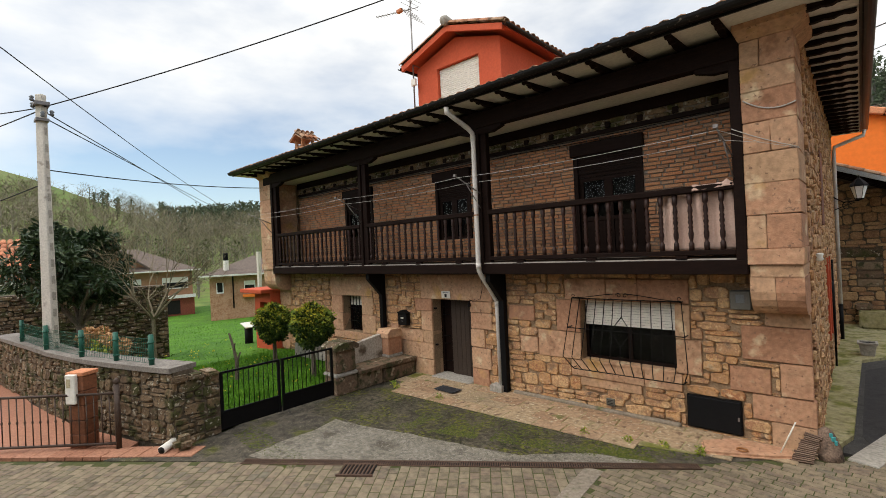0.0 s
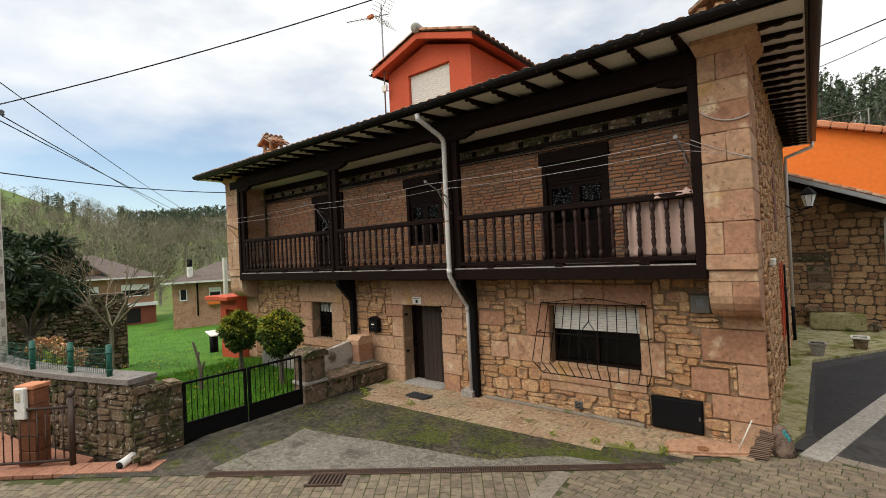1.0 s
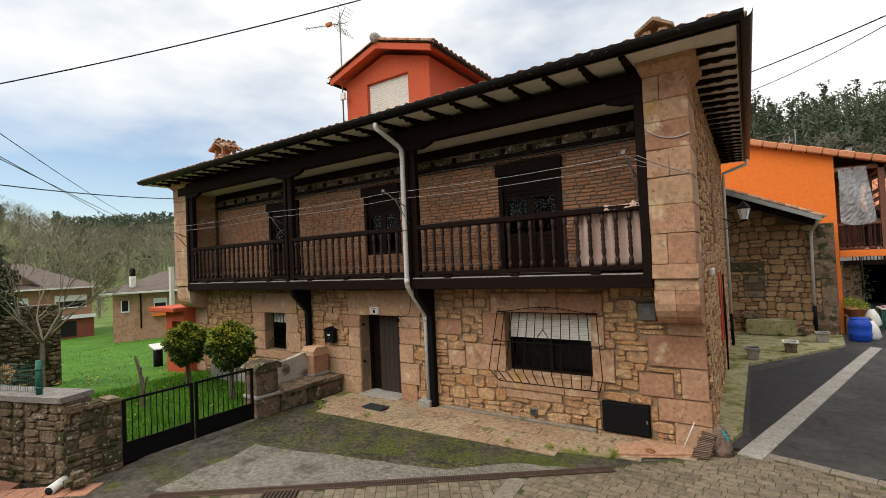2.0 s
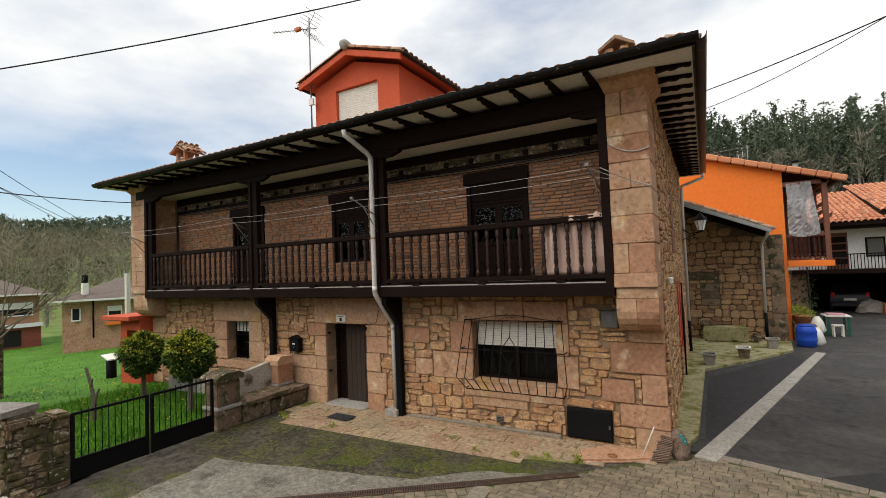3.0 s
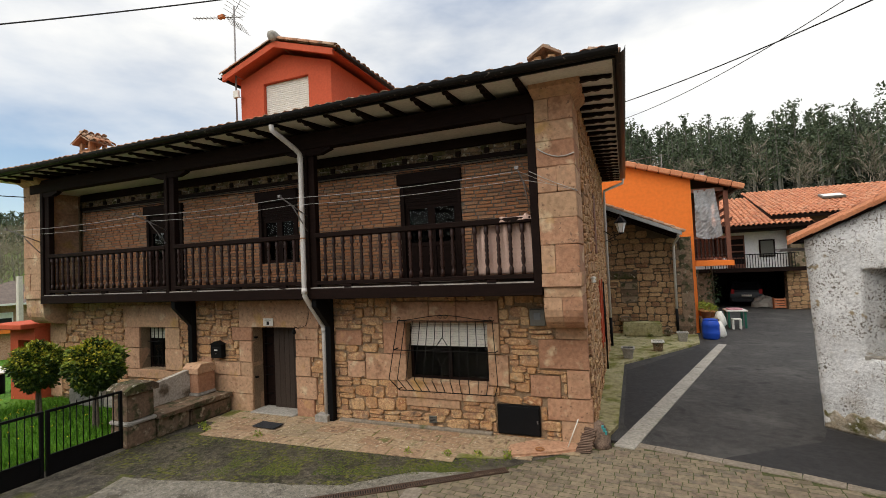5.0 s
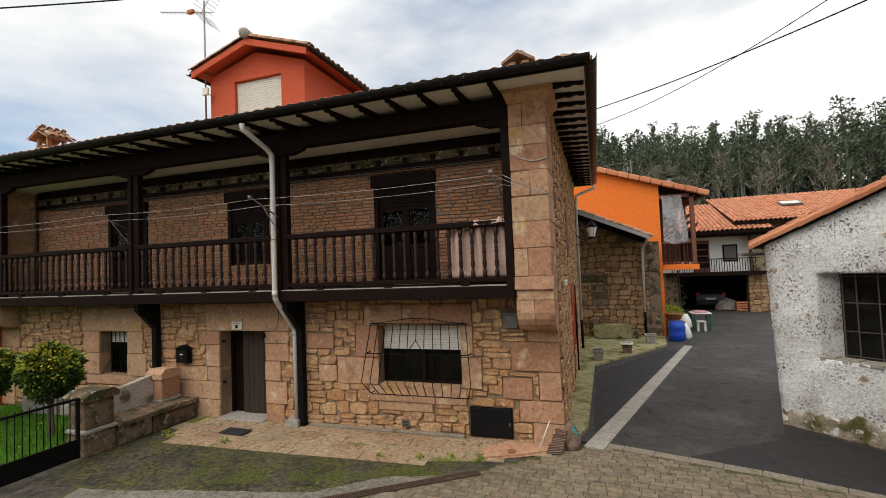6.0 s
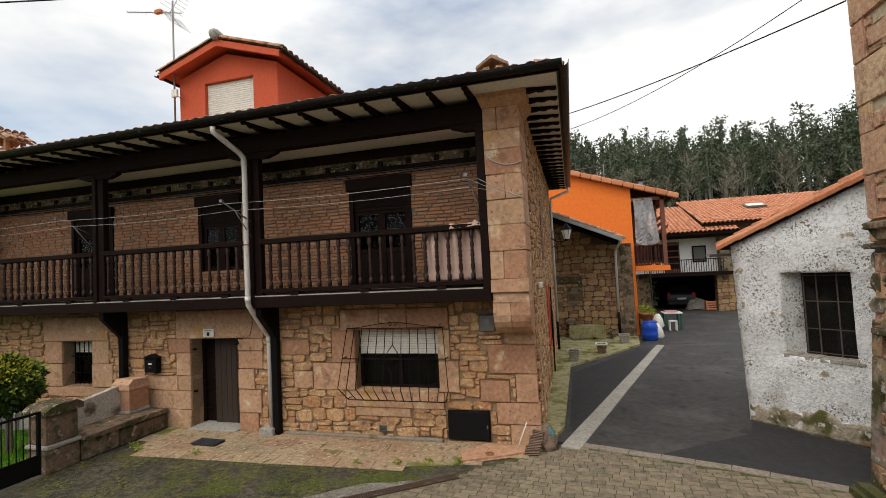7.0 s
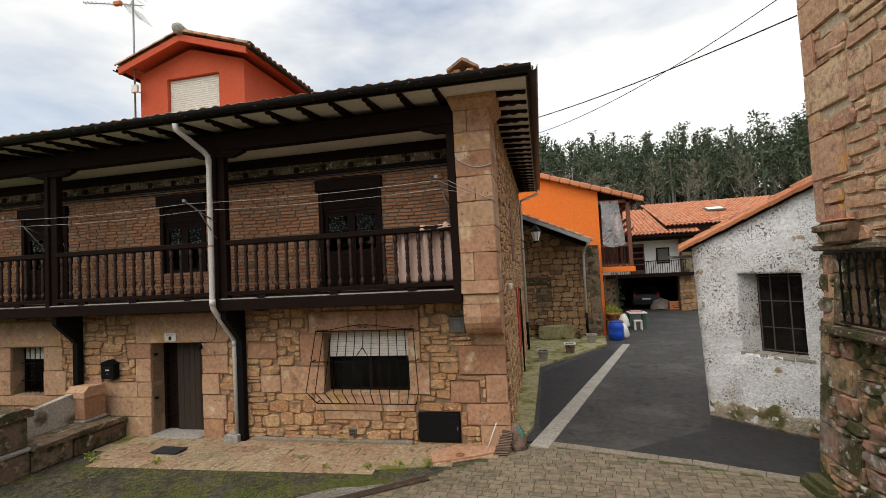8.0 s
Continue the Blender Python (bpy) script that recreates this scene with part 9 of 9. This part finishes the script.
leaves_ob = leaves("weeds", None, M_LEAF_LIGHT, [(x, y, 0.05, 0.07, 0.07, 0.05) for x, y in ((-7.9, -1.15), (-7.6, -1.3), (-2.9, -1.25), (-2.2, -1.15), (-1.7, -1.0), (-6.2, -1.3), (-1.2, -0.95))], 380, 0.05, 88, 0.1)
tagged(leaves_ob, "small weeds between the flags", "weeds", kind="stuff")

# drainage grating
gr = thing("drain_grating", "long rusty slotted drain grating across the forecourt mouth", "grating")
ga, gb = Vector((-6.75, -5.36, 0)), Vector((-1.10, -1.38, 0))
gw = (gb - ga).normalized()
gs = Vector((-gw.y, gw.x, 0))
gl = (gb - ga).length
for s in (-0.075, 0.075):
    bar("frame", M_RUSTDARK, gr, [ga + gs * s + Vector((0, 0, 0.008)), gb + gs * s + Vector((0, 0, 0.008))], 0.012, 4)
# near-black strip paints the shade below the slats
bm = bmesh.new()
c = [ga - gs * .07, gb - gs * .07, gb + gs * .07, ga + gs * .07]
prism(bm, [(v.x, v.y) for v in c], "z", -0.01, 0.001)
part("channel", bm, M_DARK, gr)
vs, fs = [], []
n = int(gl / 0.035)
for k in range(n):
    p = ga + gw * (gl * (k + 0.5) / n)
    i = len(vs)
    for a, b, z in ((-.009, -.07, .002), (.009, -.07, .002), (.009, .07, .002), (-.009, .07, .002), (-.009, -.07, .014), (.009, -.07, .014), (.009, .07, .014), (-.009, .07, .014)):
        q = p + gw * a + gs * b
        vs.append((q.x, q.y, z))
    fs += [(i + 4, i + 5, i + 6, i + 7)] + [(i + a, i + (a + 1) % 4, i + 4 + (a + 1) % 4, i + 4 + a) for a in range(4)]
tagged(raw("slats", vs, fs, M_RUSTDARK, gr), kind="stuff")
gbox = thing("gully_grate", "square rusty cast-iron gully grate", "grate")
gm = Matrix.Translation((-5.0, -4.42, 0)) @ Matrix.Rotation(radians(35.2), 4, "Z")
# near-black block paints the shade below the ribs
bm = bmesh.new()
box(bm, -0.26, 0.26, -0.17, 0.17, -0.01, 0.012, 0, gm)
part("pit", bm, M_DARK, gbox)
for k in range(9):
    bm = bmesh.new()
    box(bm, -0.25 + k * 0.058, -0.22 + k * 0.058, -0.16, 0.16, 0.012, 0.03, 0.004, gm)
    part("rib", bm, M_RUSTDARK, gbox)
bm = bmesh.new()
for a, b, c, d in ((-.28, .28, -.19, -.16), (-.28, .28, .16, .19)):
    box(bm, a, b, c, d, -0.01, 0.03, 0.004, gm)
part("rim", bm, M_RUSTDARK, gbox)
